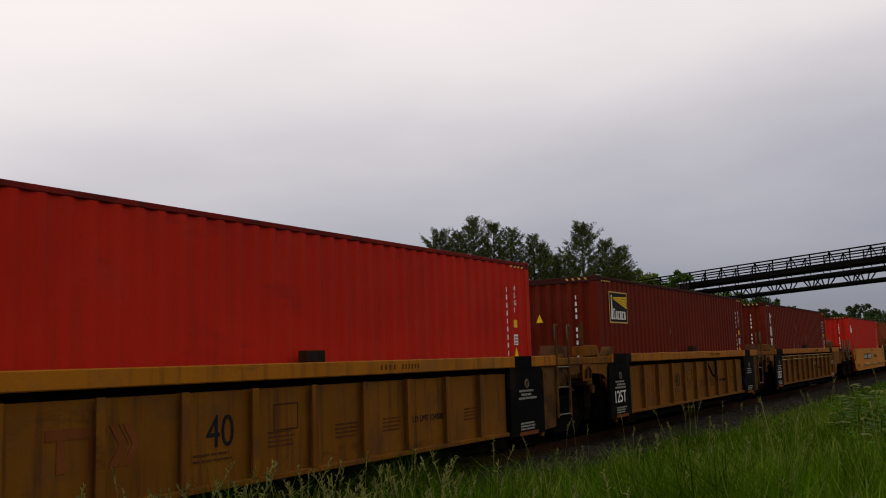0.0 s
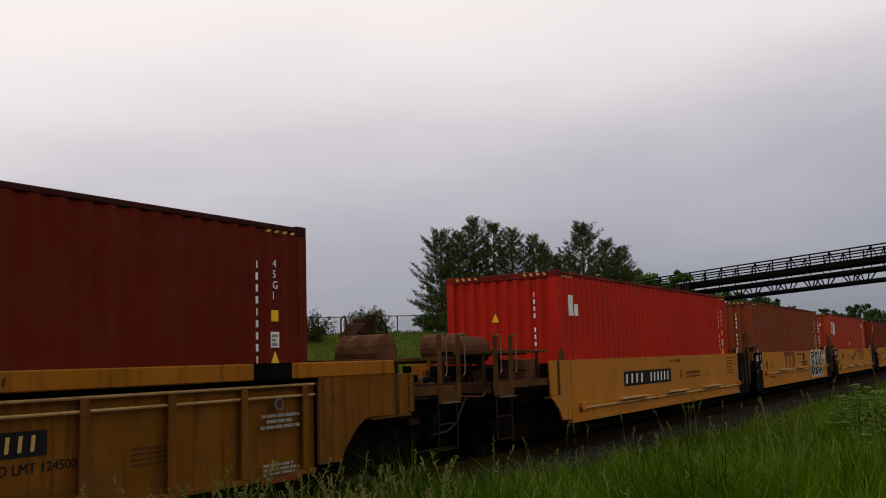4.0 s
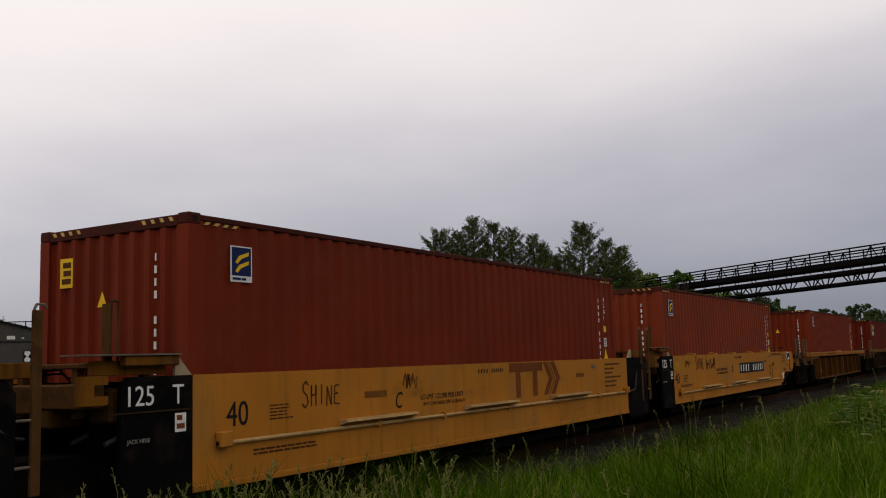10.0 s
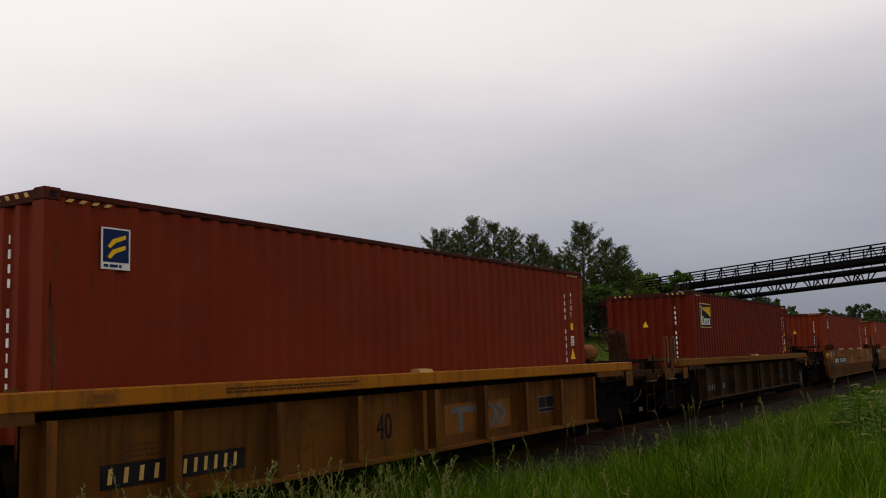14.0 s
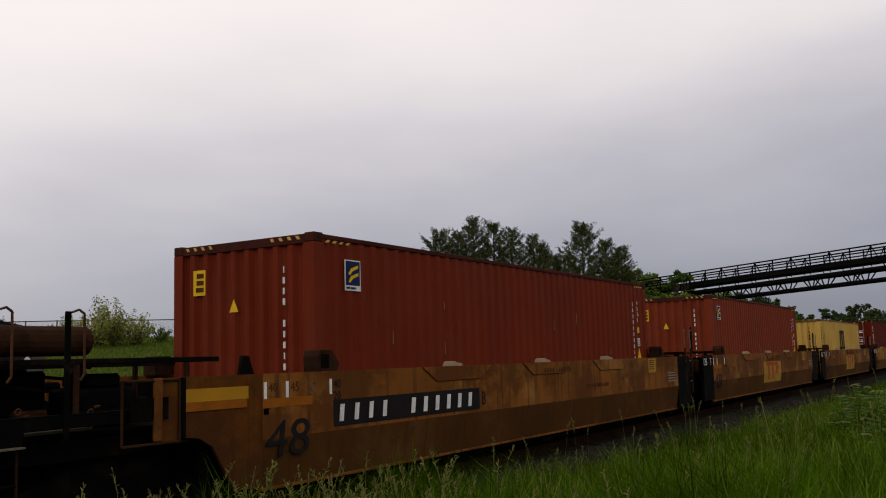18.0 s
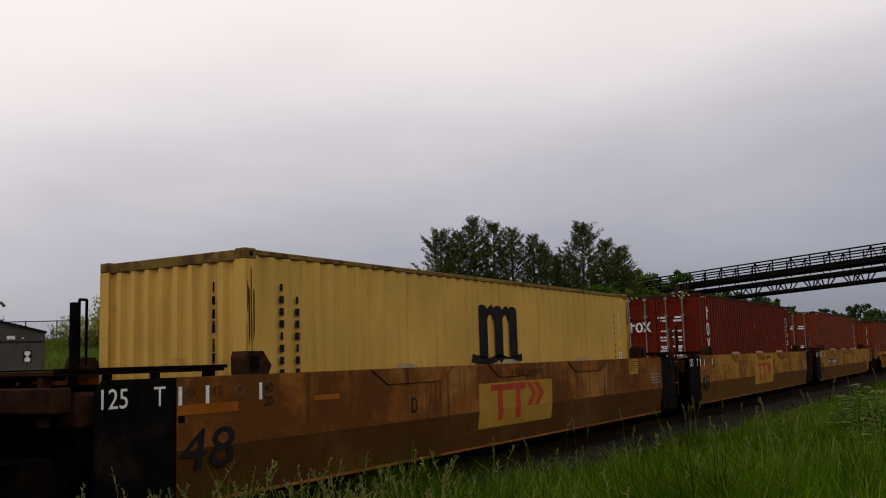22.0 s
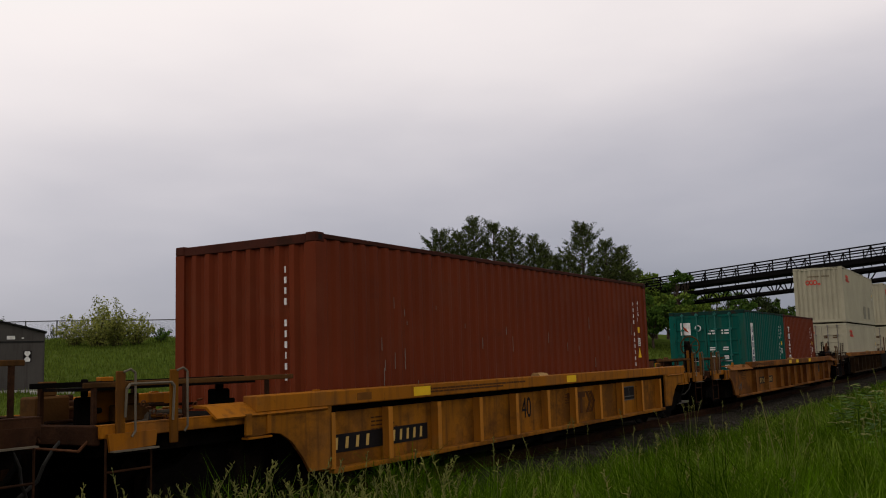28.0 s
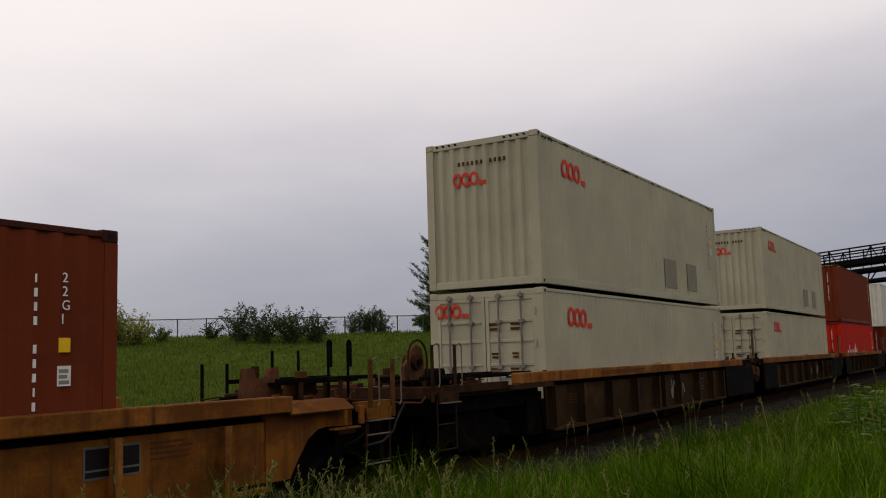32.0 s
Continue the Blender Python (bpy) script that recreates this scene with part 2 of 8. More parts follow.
def leaf_mat(name, color, var=0.45, trans=0.25, spec=0.03, drift=0.0):
    """Foliage: each leaf or blade takes its own shade."""
    m = bpy.data.materials.new(name)
    m.use_nodes = True
    nt = m.node_tree
    N, L = nt.nodes.new, nt.links.new
    p = nt.nodes["Principled BSDF"]
    geo, ramp = N("ShaderNodeNewGeometry"), N("ShaderNodeValToRGB")
    e = ramp.color_ramp.elements
    e[0].color = (*[c * (1 - var) for c in color], 1)
    e[1].color = (min(1, color[0] * (1 + 1.5 * var)), min(1, color[1] * (1 + var)), color[2] * (1 + 0.3 * var), 1)
    L(geo.outputs["Random Per Island"], ramp.inputs[0])
    col = ramp.outputs[0]
    if drift:
        # patches of lusher and paler growth
        tc, nz, mr, hs = N("ShaderNodeTexCoord"), N("ShaderNodeTexNoise"), N("ShaderNodeMapRange"), N("ShaderNodeHueSaturation")
        nz.inputs["Scale"].default_value, nz.inputs["Detail"].default_value = 1.3, 5.0
        L(tc.outputs["Object"], nz.inputs["Vector"])
        L(nz.outputs[0], mr.inputs["Value"])
        mr.inputs["From Min"].default_value, mr.inputs["From Max"].default_value = 0.32, 0.68
        mr.inputs["To Min"].default_value, mr.inputs["To Max"].default_value = 1 - drift, 1 + drift
        L(mr.outputs[0], hs.inputs["Value"])
        L(col, hs.inputs["Color"])
        col = hs.outputs[0]
    L(col, p.inputs["Base Color"])
    p.inputs["Roughness"].default_value = 0.6
    p.inputs["Specular IOR Level"].default_value = spec
    tr, mx = N("ShaderNodeBsdfTranslucent"), N("ShaderNodeMixShader")
    L(col, tr.inputs[0])
    mx.inputs[0].default_value = trans
    L(p.outputs[0], mx.inputs[1])
    L(tr.outputs[0], mx.inputs[2])
    L(mx.outputs[0], nt.nodes["Material Output"].inputs[0])
    MATS[name] = m
    return m


leaf_mat("grass_blade", (0.035, 0.084, 0.003), 0.72, 0.24, 0.0, drift=0.5)
leaf_mat("hill_blade", (0.080, 0.117, 0.019), 0.22, 0.5, 0.0, drift=0.35)
leaf_mat("grass_light", (0.12, 0.19, 0.026), 0.35, 0.35, 0.02)
leaf_mat("grass_dry", (0.15, 0.165, 0.055), 0.4)
leaf_mat("flower_pale", (0.22, 0.24, 0.10), 0.3)
leaf_mat("leaf_fresh", (0.105, 0.175, 0.030), 0.45, 0.35)
leaf_mat("pine_needle", (0.056, 0.082, 0.030), 0.65, 0.25)
leaf_mat("leaf_green", (0.055, 0.115, 0.022))
leaf_mat("leaf_dark", (0.040, 0.064, 0.026))
leaf_mat("leaf_light", (0.20, 0.235, 0.065), 0.45, 0.4)
leaf_mat("leaf_far", (0.045, 0.075, 0.030))
leaf_mat("leaf_red", (0.06, 0.02, 0.016))
# ---------------------------------------------------------------- building tools
class Solid:
    """Collects vertices and faces of one mesh."""

    def __init__(self):
        self.v, self.f = [], []

    def add(self, verts, faces):
        n = len(self.v)
        self.v.extend(verts)
        self.f.extend([tuple(i + n for i in f) for f in faces])
        return self

    def box(self, x0, x1, y0, y1, z0, z1, c=0.0):
        """A box; c cuts its edges off by that much."""
        if x1 < x0: x0, x1 = x1, x0
        if y1 < y0: y0, y1 = y1, y0
        if z1 < z0: z0, z1 = z1, z0
        if c <= 0:
            return self.add([(x, y, z) for x in (x0, x1) for y in (y0, y1) for z in (z0, z1)],
                            [(0, 1, 3, 2), (4, 6, 7, 5), (0, 4, 5, 1), (2, 3, 7, 6), (0, 2, 6, 4), (1, 5, 7, 3)])
        c = min(c, 0.45 * (x1 - x0), 0.45 * (y1 - y0), 0.45 * (z1 - z0))
        lo, hi = (x0, y0, z0), (x1, y1, z1)
        verts, idx = [], {}
        for s in [(a, b, d) for a in (0, 1) for b in (0, 1) for d in (0, 1)]:
            for ax in range(3):
                p = [(hi[k] if s[k] else lo[k]) if k == ax else (hi[k] - c if s[k] else lo[k] + c) for k in range(3)]
                idx[s, ax] = len(verts)
                verts.append(tuple(p))
        faces = []
        for ax in range(3):
            o = [k for k in range(3) if k != ax]
            for side in (0, 1):
                ring = []
                for a, b in ((0, 0), (1, 0), (1, 1), (0, 1)):
                    s = [0, 0, 0]
                    s[ax], s[o[0]], s[o[1]] = side, a, b
                    ring.append(idx[tuple(s), ax])
                faces.append(tuple(ring))
            for a in (0, 1):
                for b in (0, 1):
                    s0, s1 = [0, 0, 0], [0, 0, 0]
                    s0[o[0]], s0[o[1]], s0[ax] = a, b, 0
                    s1[o[0]], s1[o[1]], s1[ax] = a, b, 1
                    faces.append((idx[tuple(s0), o[0]], idx[tuple(s1), o[0]], idx[tuple(s1), o[1]], idx[tuple(s0), o[1]]))
        for s in [(a, b, d) for a in (0, 1) for b in (0, 1) for d in (0, 1)]:
            faces.append((idx[s, 0], idx[s, 1], idx[s, 2]))
        return self.add(verts, faces)

    def rod(self, a, b, r, n=8, r2=None):
        a, b = Vector(a), Vector(b)
        q = (b - a).to_track_quat("Z", "Y")
        r2 = r if r2 is None else r2
        ring = [(math.cos(2 * math.pi * i / n), math.sin(2 * math.pi * i / n)) for i in range(n)]
        verts = [tuple(a + q @ Vector((r * x, r * y, 0))) for x, y in ring] + [tuple(b + q @ Vector((r2 * x, r2 * y, 0))) for x, y in ring]
        faces = [(i, (i + 1) % n, n + (i + 1) % n, n + i) for i in range(n)] + [tuple(range(n - 1, -1, -1)), tuple(range(n, 2 * n))]
        return self.add(verts, faces)

    def pipe(self, pts, r, n=6):
        for a, b in zip(pts, pts[1:]):
            self.rod(a, b, r, n)
        return self

    def prism(self, prof, axis, a, b):
        """A closed outline of (u, v) points drawn out along an axis from a to b. axis x: (y, z); y: (x, z); z: (x, y)."""
        def at(u, v, w):
            return {"x": (w, u, v), "y": (u, w, v), "z": (u, v, w)}[axis]
        n = len(prof)
        verts = [at(u, v, a) for u, v in prof] + [at(u, v, b) for u, v in prof]
        faces = [(i, (i + 1) % n, n + (i + 1) % n, n + i) for i in range(n)] + [tuple(range(n - 1, -1, -1)), tuple(range(n, 2 * n))]
        return self.add(verts, faces)

    def ring(self, centre, normal, R, r, n=24, m=6):
        q = Vector(normal).to_track_quat("Z", "Y")
        c = Vector(centre)
        verts = []
        for i in range(n):
            a = 2 * math.pi * i / n
            for j in range(m):
                b = 2 * math.pi * j / m
                verts.append(tuple(c + q @ Vector(((R + r * math.cos(b)) * math.cos(a), (R + r * math.cos(b)) * math.sin(a), r * math.sin(b)))))
        return self.add(verts, [(i * m + j, ((i + 1) % n) * m + j, ((i + 1) % n) * m + (j + 1) % m, i * m + (j + 1) % m) for i in range(n) for j in range(m)])

    def mesh(self, name, material):
        me = bpy.data.meshes.new(name)
        me.from_pydata(self.v, [], self.f)
        me.materials.append(MATS[material])
        bm = bmesh.new()
        bm.from_mesh(me)
        bmesh.ops.recalc_face_normals(bm, faces=bm.faces)
        bm.to_mesh(me)
        bm.free()
        return me


def link(name, me, parent=None, m=None, label=""):
    ob = new(name, me)
    if parent is not None:
        ob.parent = parent
    if m is not None:
        ob.matrix_basis = m
    if label:
        ob["label"] = label
    return ob


def part(name, solid, material, parent, label="", m=None):
    return link(name, solid.mesh(name, material), parent, m, label)


def smooth(ob):
    ob.data.shade_smooth()
    return ob


FACE_NEAR = pose(0, 0, 0, 90, 0, 0)
FACE_END = pose(0, 0, 0, 0, 0, -90) @ pose(0, 0, 0, 90, 0, 0)
TEXTS = {}


def letters(parent, body, x, z, height, material, plane, lean=0.0, stretch=1.0, end=False, name="lettering"):
    """Painted letters with their lower left corner at (x, z) on the near side at depth plane, or on the end wall (x counts from its far edge)."""
    key = (body, material)
    if key not in TEXTS:
        cu = bpy.data.curves.new("lettering", "FONT")
        cu.body, cu.extrude, cu.resolution_u = body, 0.0025, 3
        tmp = bpy.data.objects.new("lettering", cu)
        me = bpy.data.meshes.new_from_object(tmp)
        bpy.data.objects.remove(tmp)
        bpy.data.curves.remove(cu)
        xs = [v.co.x for v in me.vertices]
        ys = [v.co.y for v in me.vertices]
        dx, dy, h = min(xs), min(ys), max(ys) - min(ys)
        for v in me.vertices:
            v.co.x, v.co.y = (v.co.x - dx) / h, (v.co.y - dy) / h
        me.materials.clear()
        me.materials.append(MATS[material])
        TEXTS[key] = me
    sc = Matrix.Diagonal((height * stretch, height, 1, 1))
    if lean:
        sc = Matrix(((1, lean, 0, 0), (0, 1, 0, 0), (0, 0, 1, 0), (0, 0, 0, 1))) @ sc
    m = Matrix.Translation((plane, x, z)) @ FACE_END @ sc if end else Matrix.Translation((x, plane, z)) @ FACE_NEAR @ sc
    me = TEXTS[key]
    if lean or stretch != 1.0:
        me = me.copy()
        me.transform(Matrix.Diagonal((stretch, 1, 1, 1)) if not lean else Matrix(((stretch, lean, 0, 0), (0, 1, 0, 0), (0, 0, 1, 0), (0, 0, 0, 1))))
        sc = Matrix.Diagonal((height, height, 1, 1))
        m = Matrix.Translation((plane, x, z)) @ FACE_END @ sc if end else Matrix.Translation((x, plane, z)) @ FACE_NEAR @ sc
    return link(name, me, parent, m)


def bars(s, x0, z0, x1, z1, rows, plane, rng, end=False, gap=0.35, words=True):
    """Lines of unreadable small writing as short bars of its size."""
    h = (z1 - z0) / rows
    for r in range(rows):
        z = z1 - (r + 1) * h + h * gap * 0.5
        x = x0
        stop = x0 + (x1 - x0) * rng.uniform(0.7, 1.0)
        while x < stop:
            w = min(rng.uniform(1.2, 4.0) * h, stop - x)
            if end:
                s.box(plane - 0.002, plane + 0.003, x, x + w, z, z + h * (1 - gap))
            else:
                s.box(x, x + w, plane - 0.002, plane + 0.003, z, z + h * (1 - gap))
            x += w + (0.45 * h if words else 0.2 * h)


def column(s, x, z_top, n, h, plane, end=False, skip=(), wide=1.0):
    """A vertical code: one short mark a character, from the top down."""
    for i in range(n):
        if i in skip:
            continue
        z = z_top - (i + 1) * h * 1.35
        w = wide * h * (0.20, 0.36, 0.33, 0.38)[i % 4]
        for u, v in ((-w / 2, w / 2),):
            lo, hi = z + 0.08 * h, z + 0.90 * h
            if end:
                s.box(plane - 0.002, plane + 0.003, x + u, x + v, lo, hi)
            else:
                s.box(x + u, x + v, plane - 0.002, plane + 0.003, lo, hi)
# ---------------------------------------------------------------- ground and track
def smoothstep(a, b, v):
    t = np.clip((v - a) / (b - a), 0, 1)
    return t * t * (3 - 2 * t)


def ground_z(x, y):
    """Height of the ground: a low verge before the track, its bed, and a long grassy rise behind it."""
    x, y = np.asarray(x, float), np.asarray(y, float)
    near = 0.06 - 0.42 * smoothstep(0.5, 4.9, y) + 0.03 * np.sin(0.9 * x + 0.4) * np.cos(1.3 * y) + 0.35 * smoothstep(9, 20, x) * np.exp(-((y - 2.0) / 1.5) ** 2)
    bed = -0.36 + 0.12 * smoothstep(5.5, 6.3, y) - 0.30 * smoothstep(10.9, 12.2, y)
    crest = np.clip(131.5 - x, 46.0, 200.0)
    f = np.clip((y - 13.5) / (crest - 13.5), 0, 1.6)
    rise = 5.05 * (0.80 * np.minimum(f, 1) + 0.20 * smoothstep(0, 1, f)) - 1.5 * smoothstep(1.0, 1.6, f)
    far = smoothstep(140, 400, np.hypot(x, y))
    z = np.where(y < 5.2, near, np.where(y < 13.5, bed, -0.56 + rise))
    return z * (1 - far) + far * (-1.0) + 0.05 * np.sin(0.31 * x) * np.sin(0.23 * y) * (y > 14)


def make_ground():
    xs = np.unique(np.concatenate([-np.geomspace(12, 3000, 24)[::-1], np.arange(-11, 60, 0.75), np.arange(60, 170, 2.5), np.geomspace(170, 4000, 24)]))
    ys = np.unique(np.concatenate([-np.geomspace(8, 3000, 20)[::-1], np.arange(-7, 14.5, 0.35), np.arange(14.5, 130, 2.0), np.geomspace(130, 4000, 24)]))
    X, Y = np.meshgrid(xs, ys)
    Z = ground_z(X, Y)
    verts = np.stack([X.ravel(), Y.ravel(), Z.ravel()], 1)
    nx = len(xs)
    faces = [(j * nx + i, j * nx + i + 1, (j + 1) * nx + i + 1, (j + 1) * nx + i) for j in range(len(ys) - 1) for i in range(nx - 1)]
    me = bpy.data.meshes.new("ground")
    me.from_pydata(verts.tolist(), [], faces)
    me.materials.append(MATS["soil_grass"])
    me.shade_smooth()
    tagged(new("ground", me), "uneven grassy ground rising to a low hill", "ground", kind="structure")


def make_track():
    # ballast bed, ties and rails
    xs = np.concatenate([[-400, -100], np.arange(-20, 130, 0.5), [200, 400, 900]])
    prof = [(5.55, -0.40), (5.8, -0.35), (6.35, -0.215), (6.8, -0.175), (8.56, -0.175), (10.3, -0.175), (10.8, -0.22), (11.8, -0.46), (14.1, -0.47), (14.5, -0.62)]
    rng = np.random.default_rng(3)
    verts = [(x, y + (rng.uniform(-0.1, 0.1) if k in (0, 1) else 0), z + rng.uniform(-0.02, 0.02)) for x in xs for k, (y, z) in enumerate(prof)]
    n = len(prof)
    me = bpy.data.meshes.new("ballast")
    me.from_pydata(verts, [], [(i * n + k, (i + 1) * n + k, (i + 1) * n + k + 1, i * n + k + 1) for i in range(len(xs) - 1) for k in range(n - 1)])
    me.materials.append(MATS["ballast_stone"])
    tagged(new("ballast_bed", me), "grey crushed-stone ballast bed under the track", "ballast", kind="structure")
    # loose stones on the near shoulder
    s_v, s_f = [], []
    oct_v = np.array([(1, 0, 0), (-1, 0, 0), (0, 1, 0), (0, -1, 0), (0, 0, 1), (0, 0, -1)], float)
    oct_f = [(0, 2, 4), (2, 1, 4), (1, 3, 4), (3, 0, 4), (2, 0, 5), (1, 2, 5), (3, 1, 5), (0, 3, 5)]
    for k in range(14000):
        x = 6 + 60 * rng.random() ** 1.3
        y = rng.uniform(5.55, 7.3)
        z = np.interp(y, [p[0] for p in prof], [p[1] for p in prof])
        r = rng.uniform(0.02, 0.045)
        v = oct_v * r * rng.uniform(0.6, 1.3, (6, 3)) + (x, y, z + 0.3 * r)
        b = len(s_v)
        s_v.extend(v.tolist())
        s_f.extend([(a + b, c + b, d + b) for a, c, d in oct_f])
    me = bpy.data.meshes.new("ballast_stones")
    me.from_pydata(s_v, [], s_f)
    me.materials.append(MATS["ballast_stone"])
    tagged(new("ballast_stones", me), "loose grey ballast stones beside the rails", "gravel", kind="stuff")
    track = tagged(new("railway_track"), "single railway track with wooden ties and steel rails", "track", kind="structure")
    rail_prof = [(-0.07, -0.18), (0.07, -0.18), (0.07, -0.165), (0.012, -0.145), (0.012, -0.05), (0.036, -0.04), (0.036, -0.004), (0.028, 0.0), (-0.028, 0.0), (-0.036, -0.004), (-0.036, -0.04), (-0.012, -0.05), (-0.012, -0.145), (-0.07, -0.165)]
    for y in (-0.7525, 0.7525):
        part("rail", Solid().prism([(TRACK + y + a, b) for a, b in rail_prof], "x", -400, 900), "rusty_dark", track)
    me = Solid().box(-0.115, 0.115, -1.3, 1.3, -0.08, 0.0, 0.01).mesh("tie", "tie_wood")
    for k in range(170):
        link("tie", me, track, pose(-6 + 0.55 * k, TRACK + 0.03 * math.sin(5.1 * k), -0.165, 0, 0, 0.6 * math.sin(3.7 * k)))


make_ground()
make_track()
# ---------------------------------------------------------------- shipping containers
MOVERS = []          # (object, x at 16 s, y, z): all that rolls with the train
NEAR = -1.22         # near side of a container, against the track's centre


def corrugated(x0, x1, pitch, depth, outer, back):
    """Outline of a corrugated sheet in plan: (along, across)."""
    n = max(2, round((x1 - x0) / pitch))
    p = (x1 - x0) / n
    pts = [(x0, outer)]
    for i in range(n):
        a = x0 + i * p
        pts += [(a + 0.27 * p, outer), (a + 0.49 * p, outer + depth), (a + 0.76 * p, outer + depth), (a + 0.98 * p, outer)]
    pts += [(x1, outer), (x1, back), (x0, back)]
    return pts


def door_leaf(root, paint, y0, y1, H, marks, rng):
    """One end door: stiffened panel, two locking bars with handles, hinges."""
    edge = 0.07
    leaf = part("door", Solid().box(0.02, 0.06, y0 + 0.01, y1 - 0.01, 0.16, H - 0.13, 0.006), paint, root)
    for z in (0.16, H - 0.13 - edge):
        part("door_edge", Solid().box(0.0, 0.02, y0 + 0.01, y1 - 0.01, z, z + edge), paint, leaf)
    for y in (y0 + 0.01, y1 - 0.01 - edge):
        part("door_edge", Solid().box(0.0, 0.02, y, y + edge, 0.16 + edge, H - 0.13 - edge), paint, leaf)
    for k in (0.26, 0.45, 0.64, 0.8):
        z = 0.16 + k * (H - 0.29)
        part("door_stiffener", Solid().box(0.0, 0.02, y0 + 0.085, y1 - 0.085, z - 0.03, z + 0.03, 0.008), paint, leaf)
    for f in (0.28, 0.72):
        y = y0 + f * (y1 - y0)
        b = Solid().rod((-0.035, y, 0.1), (-0.035, y, H - 0.06), 0.02, 8)
        for z in (0.14, 0.55, 1.15, H - 0.6, H - 0.12):
            b.box(-0.06, 0.0, y - 0.05, y + 0.05, z - 0.03, z + 0.03)
        part("locking_bar", b, "bar_steel" if paint != "paint_teal" else "mark_teal", leaf, "dull galvanized locking bar" if paint != "paint_teal" else "teal painted locking bar")
        h = Solid().box(-0.07, -0.05, y - 0.02, y + 0.34 * (1 if f < 0.5 else -1), 0.95, 0.99, 0.005)
        part("handle", h, "galvanized", leaf)
    yy = y1 - 0.02 if y1 > 0.5 else y0 + 0.02
    for z in (0.3, 0.9, 1.5, 2.1):
        part("hinge", Solid().rod((-0.01, yy, z), (-0.01, yy, z + 0.14), 0.02, 6), paint, leaf)
    return leaf


def container(label, x0, length, H, paint, z0=0.36, doors=False, decor=None, seed=1, triangle=True, rail=None, stripes=True, front_triangle=True, group="containers on the train"):
    rng = random.Random(seed)
    root = tagged(new("shipping_container"), label, "container", group)
    MOVERS.append((root, x0, TRACK, z0))
    L, rail = length, rail or (paint.replace("paint", "rail") if not paint in ("paint_pale", "paint_white") else paint)
    # walls
    for side in (-1, 1):
        s = Solid().prism([(x, side * y) for x, y in corrugated(0.14, L - 0.14, 0.278, -0.026 if paint != "paint_pale" else -0.016, 1.212, 1.16)], "z", 0.15, H - 0.06)
        part("side_wall", s, paint, root)
        s = Solid().box(0.17, L - 0.17, side * 1.22, side * 1.15, H - 0.075, H - 0.012, 0.008)
        part("top_rail", s, rail, root)
        s = Solid().box(0.17, L - 0.17, side * 1.218, side * 1.15, 0.01, 0.16, 0.008)
        part("bottom_rail", s, paint, root)
    for x, inward in ((0.0, 1), (L, -1)):
        if not (doors and inward == 1):
            prof = corrugated(-1.1, 1.1, 0.25, inward * 0.045, x + inward * 0.012, x + inward * 0.075)
            part("end_wall", Solid().prism([(b, a) for a, b in prof], "z", 0.14, H - 0.1), paint, root)
        a, b = x + inward * 0.004, x + inward * 0.11
        part("header", Solid().box(a, b, -1.06, 1.06, H - 0.13, H - 0.01, 0.008), rail, root)
        part("end_sill", Solid().box(a, b, -1.06, 1.06, 0.01, 0.15, 0.008), paint, root)
        for y in (-1.22, 1.22):
            i = 1 if y < 0 else -1
            part("corner_post", Solid().prism([(x, y), (x + inward * 0.15, y), (x + inward * 0.15, y + i * 0.06), (x + inward * 0.06, y + i * 0.16), (x, y + i * 0.16)], "z", 0.118, H - 0.118), paint, root)
            for z in (0.0, H - 0.118):
                c = part("corner_casting", Solid().box(x - inward * 0.004, x + inward * 0.178, y * 1.004, y - math.copysign(0.162, y), z, z + 0.122, 0.012), rail, root)
                if y < 0:
                    o = Solid().box(x + inward * 0.055, x + inward * 0.12, y * 1.006, y * 1.0, z + 0.03, z + 0.09, 0.0)
                    part("opening", o, "mark_black", c)
    part("roof", Solid().prism([(a, b) for a, b in corrugated(0.1, L - 0.1, 0.36, -0.02, H - 0.025, H - 0.07)], "y", -1.15, 1.15), paint, root)
    part("floor", Solid().box(0.1, L - 0.1, -1.15, 1.15, 0.12, 0.16), "tie_wood", root)
    if doors:
        door_leaf(root, paint, -1.07, 0.0, H, None, rng)
        door_leaf(root, paint, 0.0, 1.07, H, None, rng)
    W, Y = Solid(), Solid()
    P = -1.2145
    # codes on the near side's trailing end
    top = H - 0.42
    column(W, L - 0.87, top, 11, 0.10 if H > 2.7 else 0.092, P, skip=(4,) if rng.random() < 0.6 else ())
    part("notice_label", Solid().box(L - 0.64, L - 0.50, P - 0.002, P + 0.003, top - 1.03, top - 0.85), "mark_white", root)
    n_ = Solid()
    bars(n_, L - 0.625, top - 1.02, L - 0.515, top - 0.87, 3, P - 0.003, rng)
    tagged(part("label_lettering", n_, "mark_grey", root), kind="stuff")
    for i, ch in enumerate("45G1" if H > 2.7 else "22G1"):
        letters(root, ch, L - 0.60, top - 0.10 - 0.125 * i, 0.088, "mark_white", P, name="size_code")
    Y.box(L - 0.63, L - 0.51, P - 0.002, P + 0.003, top - 0.73, top - 0.60)
    if triangle:
        zt, xt = (top - 1.29, L - 0.57)
        part("warning_triangle", Solid().prism([(xt - 0.11, zt), (xt + 0.11, zt), (xt, zt + 0.22)], "y", P - 0.002, P + 0.003), "mark_yellow", root)
    E = 0.010
    pale = paint in ("paint_pale", "paint_white")
    if not doors and pale:
        for q in range(11):
            if q != 4:
                W.box(E - 0.002, E + 0.003, -0.55 + 0.1 * q, -0.50 + 0.1 * q, H - 0.5, H - 0.42)
